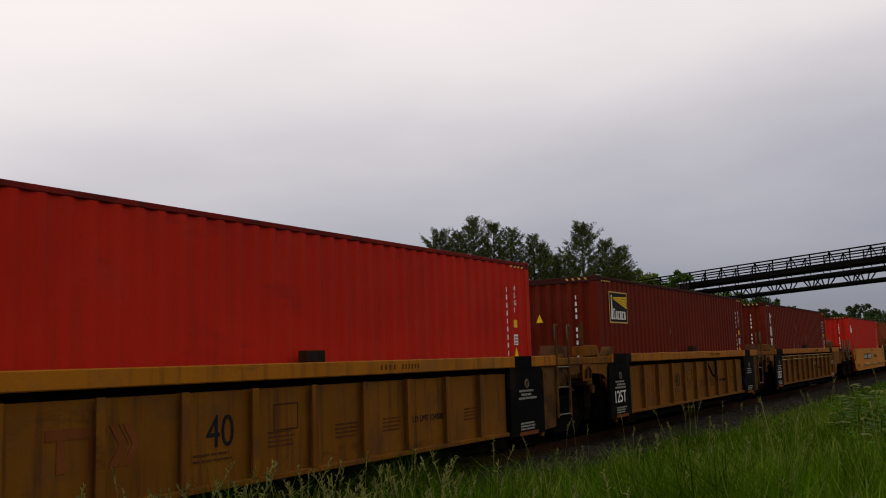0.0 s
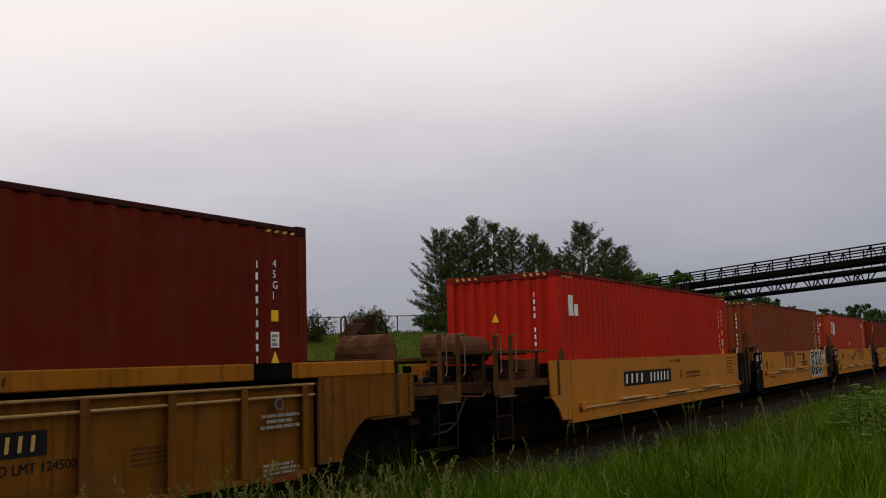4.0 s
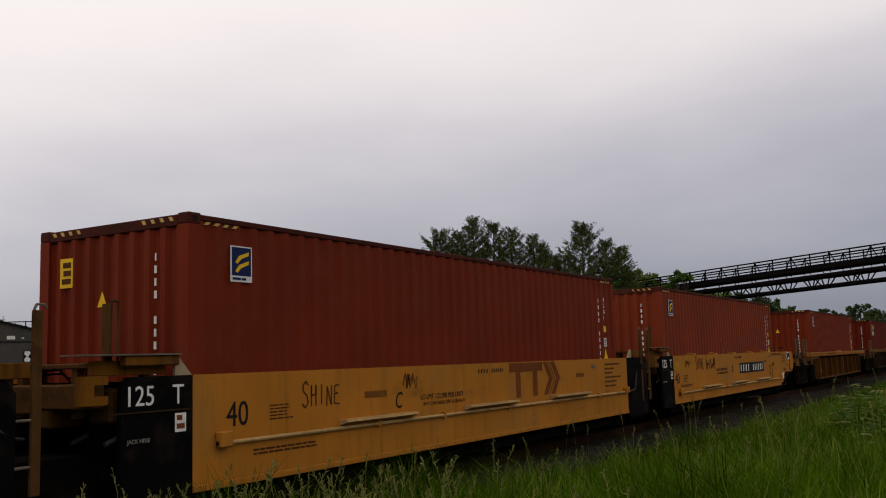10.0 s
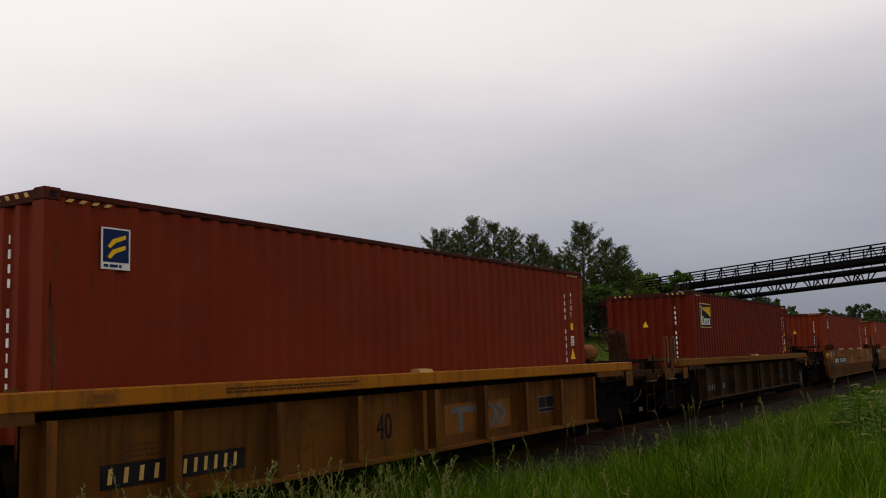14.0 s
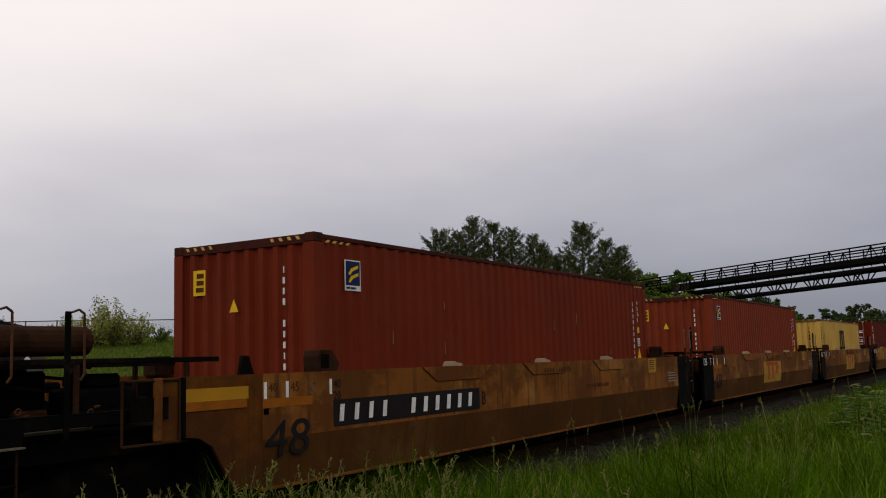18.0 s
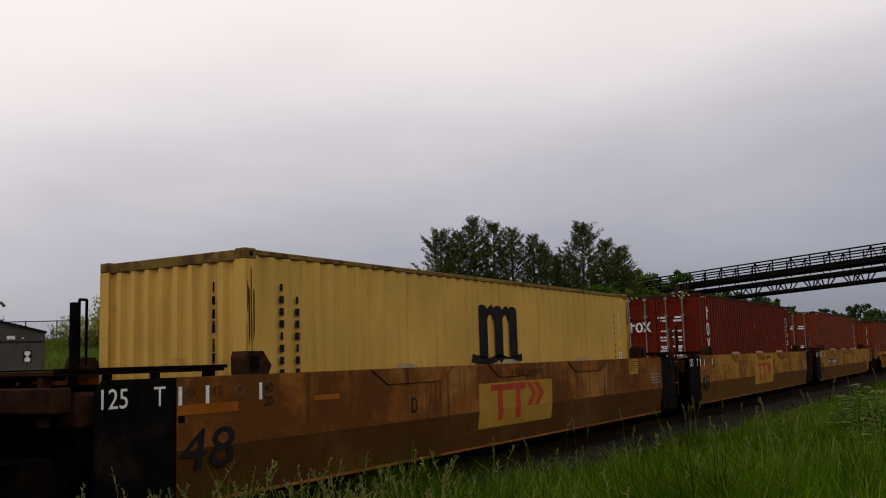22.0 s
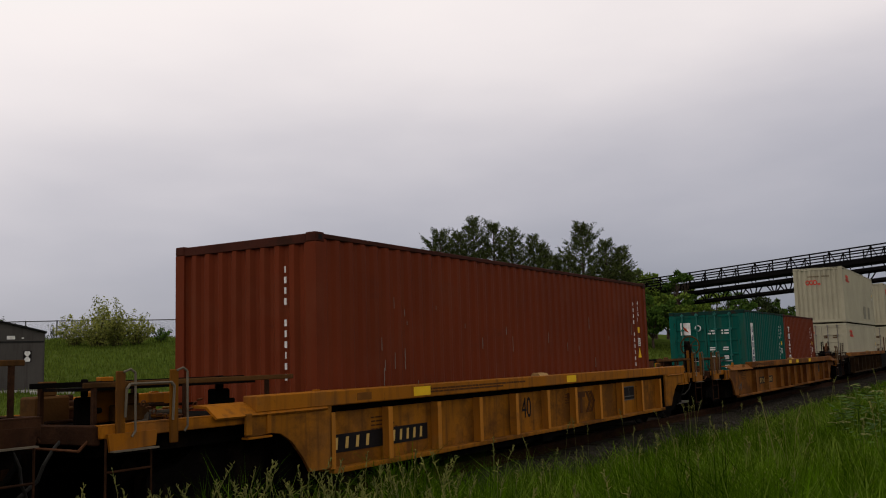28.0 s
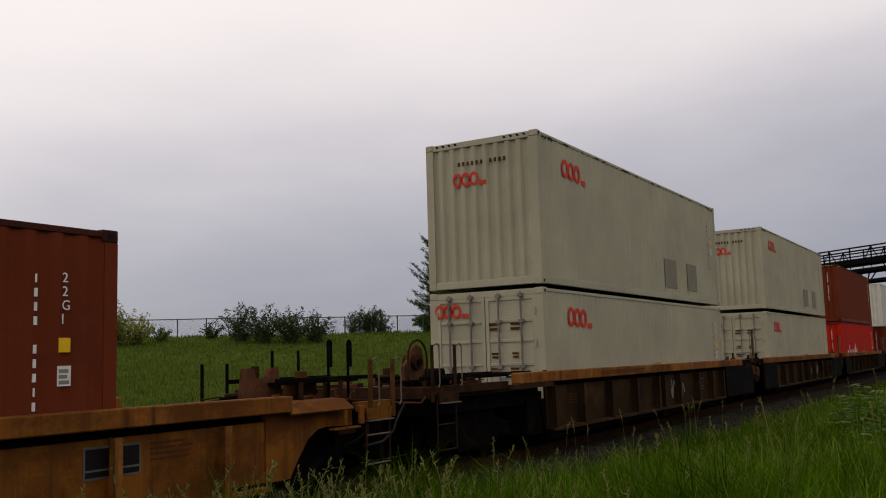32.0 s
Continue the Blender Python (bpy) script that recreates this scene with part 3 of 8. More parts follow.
    if not doors:
        if not pale:
            column(W, -0.72, H - 0.35, 11, 0.10, E, end=True, skip=(4,))
        if triangle and front_triangle:
            part("warning_triangle", Solid().prism([(0.05, H - 0.93), (0.21, H - 0.93), (0.13, H - 0.76)], "x", E - 0.002, E + 0.003), "mark_yellow", root)
    else:
        for y in (-0.72, -0.30):
            bars(W, y, H - 0.78, y + 0.26, H - 0.6, 2, -0.003, rng, end=True, gap=0.45)
            for zb_ in (0.42, 0.72, 1.02, 1.30):
                bars(W, y + 0.04, zb_, y + 0.22, zb_ + 0.13, 2, -0.003, rng, end=True, gap=0.4)
    tagged(part("code_marking", W, "mark_brown" if pale or paint == "paint_yellow" else "mark_white", root, "dark stencilled codes" if pale or paint == "paint_yellow" else "white stencilled codes"), kind="stuff")
    part("hazard_label", Y, "mark_yellow", root)
    if H > 2.7 and stripes:
        S = Solid()
        for xa in (0.22, L - 0.72):
            for k in range(4):
                x = xa + 0.14 * k
                S.prism([(x, H - 0.115), (x + 0.06, H - 0.115), (x + 0.10, H - 0.082), (x + 0.04, H - 0.082)], "y", -1.2225, -1.2145)
        for ya in (-1.0, 0.5):
            for k in range(4):
                y = ya + 0.14 * k
                S.prism([(y, H - 0.075), (y + 0.05, H - 0.075), (y + 0.08, H - 0.03), (y + 0.03, H - 0.03)], "x", 0.0, 0.006)
        tagged(part("height_stripe", S, "mark_black" if pale else "mark_straw", root, "black height stripes" if pale else "pale yellow height stripes"), kind="stuff")
    if decor:
        decor(root, L, H, P, E, rng)
    return root


# ---- painted emblems, as plain shapes
def plate(root, x0, x1, z0, z1, material, P, k=0, name="emblem"):
    return part(name, Solid().box(x0, x1, P - 0.003 - 0.003 * k, P + 0.002, z0, z1), material, root)


def plate_end(root, y0, y1, z0, z1, material, E, k=0, name="emblem"):
    return part(name, Solid().box(E - 0.003 - 0.003 * k, E + 0.003, y0, y1, z0, z1), material, root)


def swoosh(root, L, H, P, E, rng):
    x, z = 0.62, H - 0.70
    plate(root, x, x + 0.34, z, z + 0.40, "mark_white", P)
    plate(root, x + 0.02, x + 0.32, z + 0.07, z + 0.385, "mark_navy", P, 1)
    s = Solid()
    for b in (0.12, 0.22):
        s.prism([(x + 0.07, z + b), (x + 0.13, z + b + 0.07), (x + 0.28, z + b + 0.12), (x + 0.28, z + b + 0.08), (x + 0.16, z + b + 0.035), (x + 0.10, z + b - 0.02)], "y", P - 0.011, P)
    part("emblem_stroke", s, "mark_yellow", root)
    b = Solid()
    bars(b, x + 0.03, z + 0.015, x + 0.31, z + 0.055, 1, P - 0.006, rng)
    part("emblem_lettering", b, "mark_navy", root)
    plate_end(root, 0.64, 0.86, H - 0.68, H - 0.34, "mark_yellow", E)
    b = Solid()
    bars(b, 0.67, H - 0.65, 0.83, H - 0.37, 3, E - 0.006, rng, end=True)
    part("label_lettering", b, "mark_brown", root)


def sunray(root, L, H, P, E, rng):
    x0, x1, z0, z1 = 0.64, 1.72, H - 0.98, H - 0.30
    plate(root, x0, x1, z0, z1, "mark_straw", P)
    plate(root, x0 + 0.03, x1 - 0.03, z0 + 0.03, z1 - 0.03, "mark_black", P, 1)
    s = Solid()
    for k in range(4):
        s.prism([(x0 + 0.22, z1 - 0.12 - 0.012 * k), (x1 - 0.06, z1 - 0.10 - 0.07 * k), (x1 - 0.06, z1 - 0.15 - 0.07 * k), (x0 + 0.22, z1 - 0.128 - 0.012 * k)], "y", P - 0.011, P)
    part("emblem_ray", s, "mark_yellow", root, "yellow rays")
    w = Solid().prism([(x0 + 0.08, z0 + 0.08), (x0 + 0.17, z0 + 0.08), (x0 + 0.145, z1 - 0.14), (x0 + 0.105, z1 - 0.14)], "y", P - 0.011, P)
    w.box(x0 + 0.095, x0 + 0.155, P - 0.011, P, z1 - 0.13, z1 - 0.08)
    x = x0 + 0.22
    for k in range(6):
        wd = 0.085
        h = 0.23 if k == 0 else 0.18
        w.box(x, x + 0.03, P - 0.011, P, z0 + 0.08, z0 + 0.08 + h)
        w.box(x + 0.03, x + wd, P - 0.011, P, z0 + 0.08 + h - 0.035, z0 + 0.08 + h)
        if k % 2 == 0:
            w.box(x + 0.03, x + wd, P - 0.011, P, z0 + 0.08, z0 + 0.115)
        else:
            w.box(x + wd - 0.03, x + wd, P - 0.011, P, z0 + 0.08, z0 + 0.08 + h - 0.035)
        x += 0.125
    part("emblem_lettering", w, "mark_white", root)


def stroke_marks(s, x, z, h, kind, P, end=False):
    """Broad painted strokes that stand for one sign of an emblem."""
    def b(u0, u1, v0, v1):
        if end:
            s.box(P - 0.003, P + 0.003, x - u1 * h, x - u0 * h, z + v0 * h, z + v1 * h)
        else:
            s.box(x + u0 * h, x + u1 * h, P - 0.003, P + 0.003, z + v0 * h, z + v1 * h)
    if kind == 0:
        b(0.18, 0.36, 0.0, 0.72), b(0.36, 0.58, 0.44, 0.58)
    elif kind == 1:
        n = 18
        for i in range(n):
            a, c = 2 * math.pi * i / n, 2 * math.pi * (i + 1) / n
            q = [(0.33 + 0.29 * math.cos(a), 0.34 + 0.37 * math.sin(a)), (0.33 + 0.29 * math.cos(c), 0.34 + 0.37 * math.sin(c)), (0.33 + 0.14 * math.cos(c), 0.34 + 0.25 * math.sin(c)), (0.33 + 0.14 * math.cos(a), 0.34 + 0.25 * math.sin(a))]
            s.prism([(x - u * h if end else x + u * h, z + v * h) for u, v in q], "x" if end else "y", P - 0.003, P + 0.003)
    else:
        s2 = [((0.34, 0.50), (0.50, 0.72), (0.66, 0.72), (0.43, 0.36), (0.34, 0.36)), ((0.34, 0.36), (0.25, 0.36), (0.02, 0.72), (0.18, 0.72), (0.34, 0.50)),
              ((0.34, 0.22), (0.50, 0.0), (0.66, 0.0), (0.43, 0.36), (0.34, 0.36)), ((0.34, 0.36), (0.25, 0.36), (0.02, 0.0), (0.18, 0.0), (0.34, 0.22))]
        for q in s2:
            if end:
                s.prism([(x - u * h, z + v * h) for u, v in q], "x", P - 0.003, P + 0.003)
            else:
                s.prism([(x + u * h, z + v * h) for u, v in q], "y", P - 0.003, P + 0.003)
    return s


def tall_strokes(door_end):
    def f(root, L, H, P, E, rng):
        for k in range(3):
            part("emblem_stroke", stroke_marks(Solid(), 0.62, H - 0.72 - 0.44 * k, 0.50, k, P), "mark_white", root, "white emblem strokes")
            part("emblem_stroke", stroke_marks(Solid(), 0.85 - 0.22 * k, H - (1.02 if door_end else 0.75), 0.38 if door_end else 0.28, k, -0.003 if door_end else E, end=True), "mark_white", root, "white emblem strokes")
        if door_end:
            plate_end(root, 0.42, 0.62, 0.28, 0.46, "mark_grey", 0.0)
            # weight and volume table on the second leaf
            s = Solid()
            for y, w in ((-0.70, 0.30), (-0.27, 0.22)):
                for z in [1.17 + 0.085 * k for k in range(9) if k not in (2, 4, 7)]:
                    q = w * rng.uniform(0.65, 1.0)
                    s.box(0.012, 0.022, y, y + 0.45 * q, z, z + 0.045).box(0.012, 0.022, y + 0.55 * q, y + q, z, z + 0.045)
            tagged(part("weight_table", s, "mark_white", root, "rows of pale stencilled figures"), kind="stuff")
        else:
            plate(root, L - 1.35, L - 1.05, 0.45, 0.6, "mark_yellow", P)
    return f


def block_emblem(root, L, H, P, E, rng):
    x, z = 0.55, H - 0.98
    s = Solid()
    s.box(x, x + 0.10, P - 0.003, P + 0.003, z + 0.06, z + 0.55).box(x + 0.1, x + 0.30, P - 0.003, P + 0.003, z + 0.47, z + 0.58)
    s.prism([(x + 0.34, z), (x + 0.70, z), (x + 0.70, z + 0.58), (x + 0.56, z + 0.58)], "y", P - 0.003, P + 0.003)
    s.box(x + 0.70, x + 0.72, P - 0.003, P + 0.003, z, z + 0.58).box(x + 0.82, x + 0.97, P - 0.003, P + 0.003, z, z + 0.58)
    part("emblem_stroke", s, "mark_white", root, "white block emblem")
    b = Solid()
    for q in range(10):
        if q not in (4, 7):
            b.box(E - 0.002, E + 0.003, -0.85 + 0.16 * q, -0.79 + 0.16 * q, H - 0.56, H - 0.47)
    bars(b, L - 1.35, H - 0.55, L - 0.95, H - 0.30, 2, P, rng)
    b.box(5.99, 6.21, P - 0.002, P + 0.003, 1.39, 1.55)
    tagged(part("code_marking", b, "mark_white", root), kind="stuff")


def small_block(root, L, H, P, E, rng):
    plate(root, 0.5, 0.72, H - 0.85, H - 0.45, "mark_white", P, name="emblem")
    plate(root, 0.78, 0.95, H - 0.85, H - 0.62, "mark_white", P, name="emblem")


def arches(root, L, H, P, E, rng):
    x, z = 5.36, 1.22
    s = Solid()
    for k in range(3):
        a = x + 0.53 * k
        s.prism([(a, z + 0.06), (a + 0.27, z + 0.06), (a + 0.27, z + 0.84), (a + 0.22, z + 0.90), (a + 0.10, z + 0.92), (a, z + 0.90)], "y", P - 0.003, P + 0.003)
        if k < 2:
            s.prism([(a + 0.27, z + 0.70), (a + 0.33, z + 0.76), (a + 0.46, z + 0.76), (a + 0.53, z + 0.66), (a + 0.53, z + 0.86), (a + 0.42, z + 0.93), (a + 0.27, z + 0.86)], "y", P - 0.003, P + 0.003)
    s.prism([(x - 0.28, z), (x + 0.3, z - 0.06), (x + 0.65, z + 0.02), (x + 1.05, z - 0.05), (x + 1.5, z), (x + 1.48, z + 0.12), (x + 1.05, z + 0.06), (x + 0.65, z + 0.12), (x + 0.3, z + 0.06), (x - 0.24, z + 0.13)], "y", P - 0.003, P + 0.003)
    part("emblem_stroke", s, "mark_black", root, "black arched emblem")
    c = Solid()
    column(c, 0.61, H - 0.33, 12, 0.105, P, wide=1.9)
    column(c, 0.89, H - 0.47, 10, 0.105, P, wide=1.9)
    column(c, -0.72, H - 0.3, 11, 0.12, E, end=True)
    part("side_lettering", c, "mark_black", root)


def oval(u, v, ru, rv, axis, plane, band=0.44):
    """A thick flat oval loop."""
    n, s = 18, Solid()
    put = (lambda a, b, c: (a, c, b)) if axis == "y" else (lambda a, b, c: (c, a, b))
    rings = [[put(u + q * ru * math.cos(2 * math.pi * k / n), v + q * rv * math.sin(2 * math.pi * k / n), plane + e) for k in range(n)] for q, e in ((1, -0.003), (1 - band, -0.003), (1 - band, 0.003), (1, 0.003))]
    s.add(sum(rings, []), [(r * n + k, r * n + (k + 1) % n, (r + 1) % 4 * n + (k + 1) % n, (r + 1) % 4 * n + k) for r in range(4) for k in range(n)])
    return s


def rounds(flat):
    """Four squat red shapes in a row on the side and on the end."""
    def f(root, L, H, P, E, rng):
        e, ze, y0 = (-0.004, H - 0.36, 1.0) if flat else (E, H - 0.77, 0.52)
        zs = H - (0.52 if flat else 0.56)
        for k in range(3):
            part("emblem_block", oval(1.27 + 0.30 * k, zs - 0.012 * k, 0.165, 0.19, "y", P - 0.004), "mark_red", root, "red emblem block")
            part("emblem_block", oval(y0 - 0.185 * k, ze, 0.105, 0.14, "x", e), "mark_red", root, "red emblem block")
        part("emblem_block", Solid().box(2.07, 2.29, P - 0.007, P - 0.001, zs - 0.21, zs - 0.11), "mark_red", root, "red emblem block")
        part("emblem_block", Solid().box(e - 0.003, e + 0.003, y0 - 0.64, y0 - 0.49, ze - 0.13, ze - 0.05), "mark_red", root, "red emblem block")
        if not flat:
            plate(root, L * 0.595, L * 0.595 + 0.95, 0.30, 1.02, "patch_dull", P, name="patch_panel")
            plate(root, L * 0.75, L * 0.75 + 0.85, 0.30, 1.02, "patch_dull", P, name="patch_panel")
            for k in range(26):
                x = 0.4 + (L - 0.9) * rng.random()
                plate(root, x, x + 0.05 + 0.22 * rng.random() ** 2, H - 0.075, H - 0.05 - 0.0, "rail_mark", P - 0.004, name="rust_mark")
    return f


def white_panel(root, L, H, P, E, rng):
    plate(root, 0.85, 1.17, H - 2.28, H - 0.42, "mark_white", P)
    s = Solid()
    for k in range(6):
        z = H - 1.0 - 0.225 * k
        s.box(0.93, 0.975, P - 0.009, P, z, z + 0.17).box(1.05, 1.095, P - 0.009, P, z, z + 0.17).box(0.975, 1.05, P - 0.009, P, z + (0.13 if k % 2 else 0.0), z + (0.17 if k % 2 else 0.045))
    s.prism([(0.94, H - 0.72), (1.02, H - 0.56), (1.10, H - 0.52), (1.05, H - 0.62), (1.08, H - 0.72)], "y", P - 0.009, P)
    part("emblem_lettering", s, "mark_navy", root)
    plate_end(root, 0.52, 0.85, H - 0.76, H - 0.36, "mark_white", 0.0)
    part("emblem_stroke", Solid().prism([(0.58, H - 0.68), (0.70, H - 0.62), (0.80, H - 0.46), (0.66, H - 0.55)], "x", -0.012, 0.0), "mark_rustred", root)
    ring = Solid().ring((-0.004, 0.27, H - 0.55), (1, 0, 0), 0.085, 0.02, 16, 5)
    part("emblem_ring", ring, "mark_white", root)


def five_blocks(root, L, H, P, E, rng):
    s = Solid()
    for k in range(5):
        z = H - 0.66 - 0.265 * k
        s.box(0.64, 0.92, P - 0.003, P + 0.003, z + (0.15 if k in (0, 3) else 0.0), z + 0.20 if k in (0, 3) else z + 0.06)
        if k == 2:
            s.box(0.74, 0.82, P - 0.003, P + 0.003, z, z + 0.20)
        elif k in (0, 3):
            s.box(0.74, 0.82, P - 0.003, P + 0.003, z, z + 0.15)
        else:
            s.box(0.64, 0.71, P - 0.003, P + 0.003, z, z + 0.20).box(0.83, 0.91, P - 0.003, P + 0.003, z, z + 0.19).box(0.71, 0.83, P - 0.003, P + 0.003, z + 0.15, z + 0.20)
    part("emblem_stroke", s, "mark_white", root, "white block emblem")


def red_square(root, L, H, P, E, rng):
    plate_end(root, 0.12, 0.52, H - 1.05, H - 0.62, "mark_red", -0.002)
    b = Solid()
    b.box(-0.010, 0.0, 0.2, 0.26, H - 0.82, H - 0.7).box(-0.010, 0.0, 0.3, 0.36, H - 0.82, H - 0.7).box(-0.010, 0.0, 0.40, 0.45, H - 0.82, H - 0.7)
    b.box(-0.006, 0.0, 0.7, 0.86, H - 0.62, H - 0.42)
    b.box(-0.010, 0.0, 0.14, 0.5, H - 1.04, H - 0.97)
    part("emblem_lettering", b, "mark_white", root)


def scribble(root, L, H, P, E, rng):
    s = Solid()
    for k in range(16):
        x = 1.2 + 0.24 * k
        z = 0.35 + rng.uniform(0, 0.25)
        h = rng.uniform(0.35, 0.9)
        s.prism([(x, z), (x + 0.08, z), (x + rng.uniform(0.0, 0.2), z + h), (x + rng.uniform(-0.05, 0.02), z + h)], "y", P - 0.003, P + 0.003)
    part("spray_paint", s, "mark_white", root, "white spray-painted strokes")


def scuffs(root, n, seed, L, H, low=0.3, high=0.75, material="mark_grey"):
    """Short pale rub marks running down a side."""
    g = random.Random(seed)
    for k in range(n):
        x = 0.139 + 0.278 * (g.randrange(2, int(L / 0.278) - 2)) + g.uniform(0.14, 0.22)
        z = H * g.uniform(low, high)
        h = g.uniform(0.06, 0.30)
        w = g.uniform(0.004, 0.010)
        part("rub_mark", Solid().prism([(x, z), (x + w, z), (x + 0.7 * w, z + h), (x + 0.2 * w, z + h * 0.96)], "y", -1.2155, -1.2095), material, root)


def corner_rust(root, x, seed, material="rusty_steel"):
    """Rust run down a corner post."""
    g = random.Random(seed)
    for k in range(11):
        a, z1 = x + g.uniform(0.0, 0.12), g.uniform(0.9, 2.45)
        w, z0 = g.uniform(0.006, 0.022), z1 - g.uniform(0.15, 0.8)
        part("rust_run", Solid().prism([(a, z0), (a + 0.4 * w, z0 - 0.05), (a + w, z0 + 0.1), (a + w, z1), (a, z1 + 0.04)], "y", -1.2235, -1.219), material, root)


HC, STD, L40, L20 = 2.896, 2.591, 12.192, 6.058
U_FRONT = (-145.05, -129.62, -114.18, -94.61, -79.22, -63.83, -48.45, -33.08, -13.25, 6.56, 27.40, 45.24, 63.03, 80.84, 98.66, 119.49, 141.06, 162.83, 181.20, 198.09, 216.27)


def containers():
    f = U_FRONT
    c = container
    c("bright red forty-foot steel container, in a ribbed tan well car", f[0], L40, HC, "paint_red", z0=0.400, seed=2)
    c("dark maroon steel container with a black and yellow emblem", f[1], L40, HC, "paint_maroon", z0=0.390, seed=4, decor=sunray)
    c("dark maroon steel container with white emblem strokes", f[2], L40, HC, "paint_maroon", z0=0.385, seed=6, decor=tall_strokes(False))
    c("bright red steel container with a small white emblem", f[3], L40, HC, "paint_red", z0=0.362, seed=8, decor=small_block)
    c("faded brown-red steel container with worn streaked sides", f[4], L40, HC, "paint_faded", z0=0.362, seed=10, triangle=True, rail="rusty_steel")
    c("faded orange-red steel container with white block emblem", f[5], L40, HC, "paint_orange_red", seed=12, decor=block_emblem, triangle=False)
    c("brown-red steel container with a navy and yellow emblem", f[6], L40, HC, "paint_brown_red", seed=13, decor=swoosh)
    c("dull red steel container with a navy and yellow emblem", f[7], L40, HC, "paint_dull_red", seed=15, decor=swoosh)
    c("brown-red steel container with a navy emblem, in a ribbed car", f[8], L40, HC, "paint_brown_red", z0=0.385, seed=17, decor=swoosh)
    c("dark maroon steel container with a black and yellow emblem", f[9], L40, HC, "paint_maroon", z0=0.385, seed=18, decor=sunray)
    c("brown-red steel container with a navy and yellow emblem", f[10], L40, HC, "paint_brown_red", seed=19, decor=swoosh)
    c("brown-red steel container with worn paint and navy emblem", f[11], L40, HC, "paint_dull_red", seed=21, decor=swoosh)
    c("pale yellow steel container with black arched emblem", f[12], L40, STD, "paint_yellow", seed=22, decor=arches, triangle=False)
    c("maroon steel container with door end and white emblem", f[13], L40, HC, "paint_maroon", seed=24, decor=tall_strokes(True), doors=True, triangle=False)
    c("rusty red steel container with door end and red square emblem", f[14], L40, HC, "paint_rust_red", seed=26, decor=red_square, doors=True)
    c("weathered rust-red steel container with pale scuffs", f[15], L40, HC, "paint_rust_red", z0=0.365, seed=28, triangle=True, stripes=False, front_triangle=False)
    c("teal green twenty-foot container with doors and white panel", f[16], L20, STD, "paint_teal", seed=31, decor=white_panel, doors=True, triangle=False)
    c("brick red twenty-foot steel container with white block emblem", f[16] + 6.17, L20, STD, "paint_rust_red", seed=33, decor=five_blocks, triangle=False)
    made = [ob for ob, *_ in MOVERS]
    for i, n, sd in ((1, 4, 3), (2, 6, 4), (4, 7, 5), (7, 5, 6), (9, 4, 7), (10, 14, 8), (11, 8, 9), (13, 5, 10), (15, 34, 11)):
        scuffs(made[i], n, sd, L40, HC, 0.12 if i in (10, 15) else 0.3, 0.7)
    for i, sd in ((5, 21), (12, 22), (8, 23)):
        corner_rust(made[i], 0.01, sd)
    corner_rust(made[12], L40 - 0.14, 24)
    for i, sd, up in ((17, 34, 0.0), (18, 36, 0.08)):
        c("pale grey-beige steel container with red block emblem", f[i], L40, STD, "paint_pale", z0=0.315 + up, seed=sd, decor=rounds(True), doors=True, triangle=False)
        c("pale grey-beige high container stacked on another container", f[i], L40, HC, "paint_pale", z0=0.36 + STD + 0.02 + 1.5 * up, seed=sd + 1, decor=rounds(False), triangle=False)
    c("red steel container with white spray-painted strokes", f[19], L40, STD, "paint_red", seed=38, decor=scribble, triangle=False)
    c("brown-red steel container stacked on a red container", f[19], L40, HC, "paint_rust_red", z0=0.36 + STD + 0.02, seed=39, triangle=False)
    c("dark maroon steel container in a ribbed car", f[20], L40, STD, "paint_maroon", seed=40, triangle=False)
    c("off-white steel container stacked on a maroon container", f[20], L40, HC, "paint_white", z0=0.36 + STD + 0.02, seed=41, triangle=False)


containers()
# ---------------------------------------------------------------- well cars
CS = -1.524           # near face of a car
WHEELS = []


def polished(ob, R):
    """Bright rolled tread on the rims of a wheelset."""
    me = ob.data
    me.materials.append(MATS["tread_steel"])
    for f in me.polygons:
        c = f.center
        if abs(f.normal.y) < 0.3 and math.hypot(c.x, c.z) > R:
            f.material_index = 1


def bogie(root, x, silver=False):
    """A two-axle truck under the car at x."""
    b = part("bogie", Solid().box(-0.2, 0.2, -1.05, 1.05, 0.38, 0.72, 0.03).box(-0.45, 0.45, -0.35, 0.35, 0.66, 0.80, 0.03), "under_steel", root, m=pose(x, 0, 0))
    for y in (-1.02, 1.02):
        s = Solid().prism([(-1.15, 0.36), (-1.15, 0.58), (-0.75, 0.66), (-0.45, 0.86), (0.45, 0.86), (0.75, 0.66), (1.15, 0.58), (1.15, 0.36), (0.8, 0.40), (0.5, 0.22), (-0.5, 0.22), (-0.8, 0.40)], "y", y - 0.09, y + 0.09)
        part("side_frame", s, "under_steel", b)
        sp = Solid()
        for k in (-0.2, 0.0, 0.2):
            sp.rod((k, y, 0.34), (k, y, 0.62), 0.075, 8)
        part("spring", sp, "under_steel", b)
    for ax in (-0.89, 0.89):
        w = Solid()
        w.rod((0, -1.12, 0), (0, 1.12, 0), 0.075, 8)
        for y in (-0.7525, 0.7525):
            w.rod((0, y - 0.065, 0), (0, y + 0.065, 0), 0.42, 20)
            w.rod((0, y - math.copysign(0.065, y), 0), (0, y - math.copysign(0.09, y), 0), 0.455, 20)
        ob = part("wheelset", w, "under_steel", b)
        if silver:
            polished(ob, 0.40)
        ob.matrix_parent_inverse = pose(ax, 0, 0.42)
        WHEELS.append(ob)
    return b


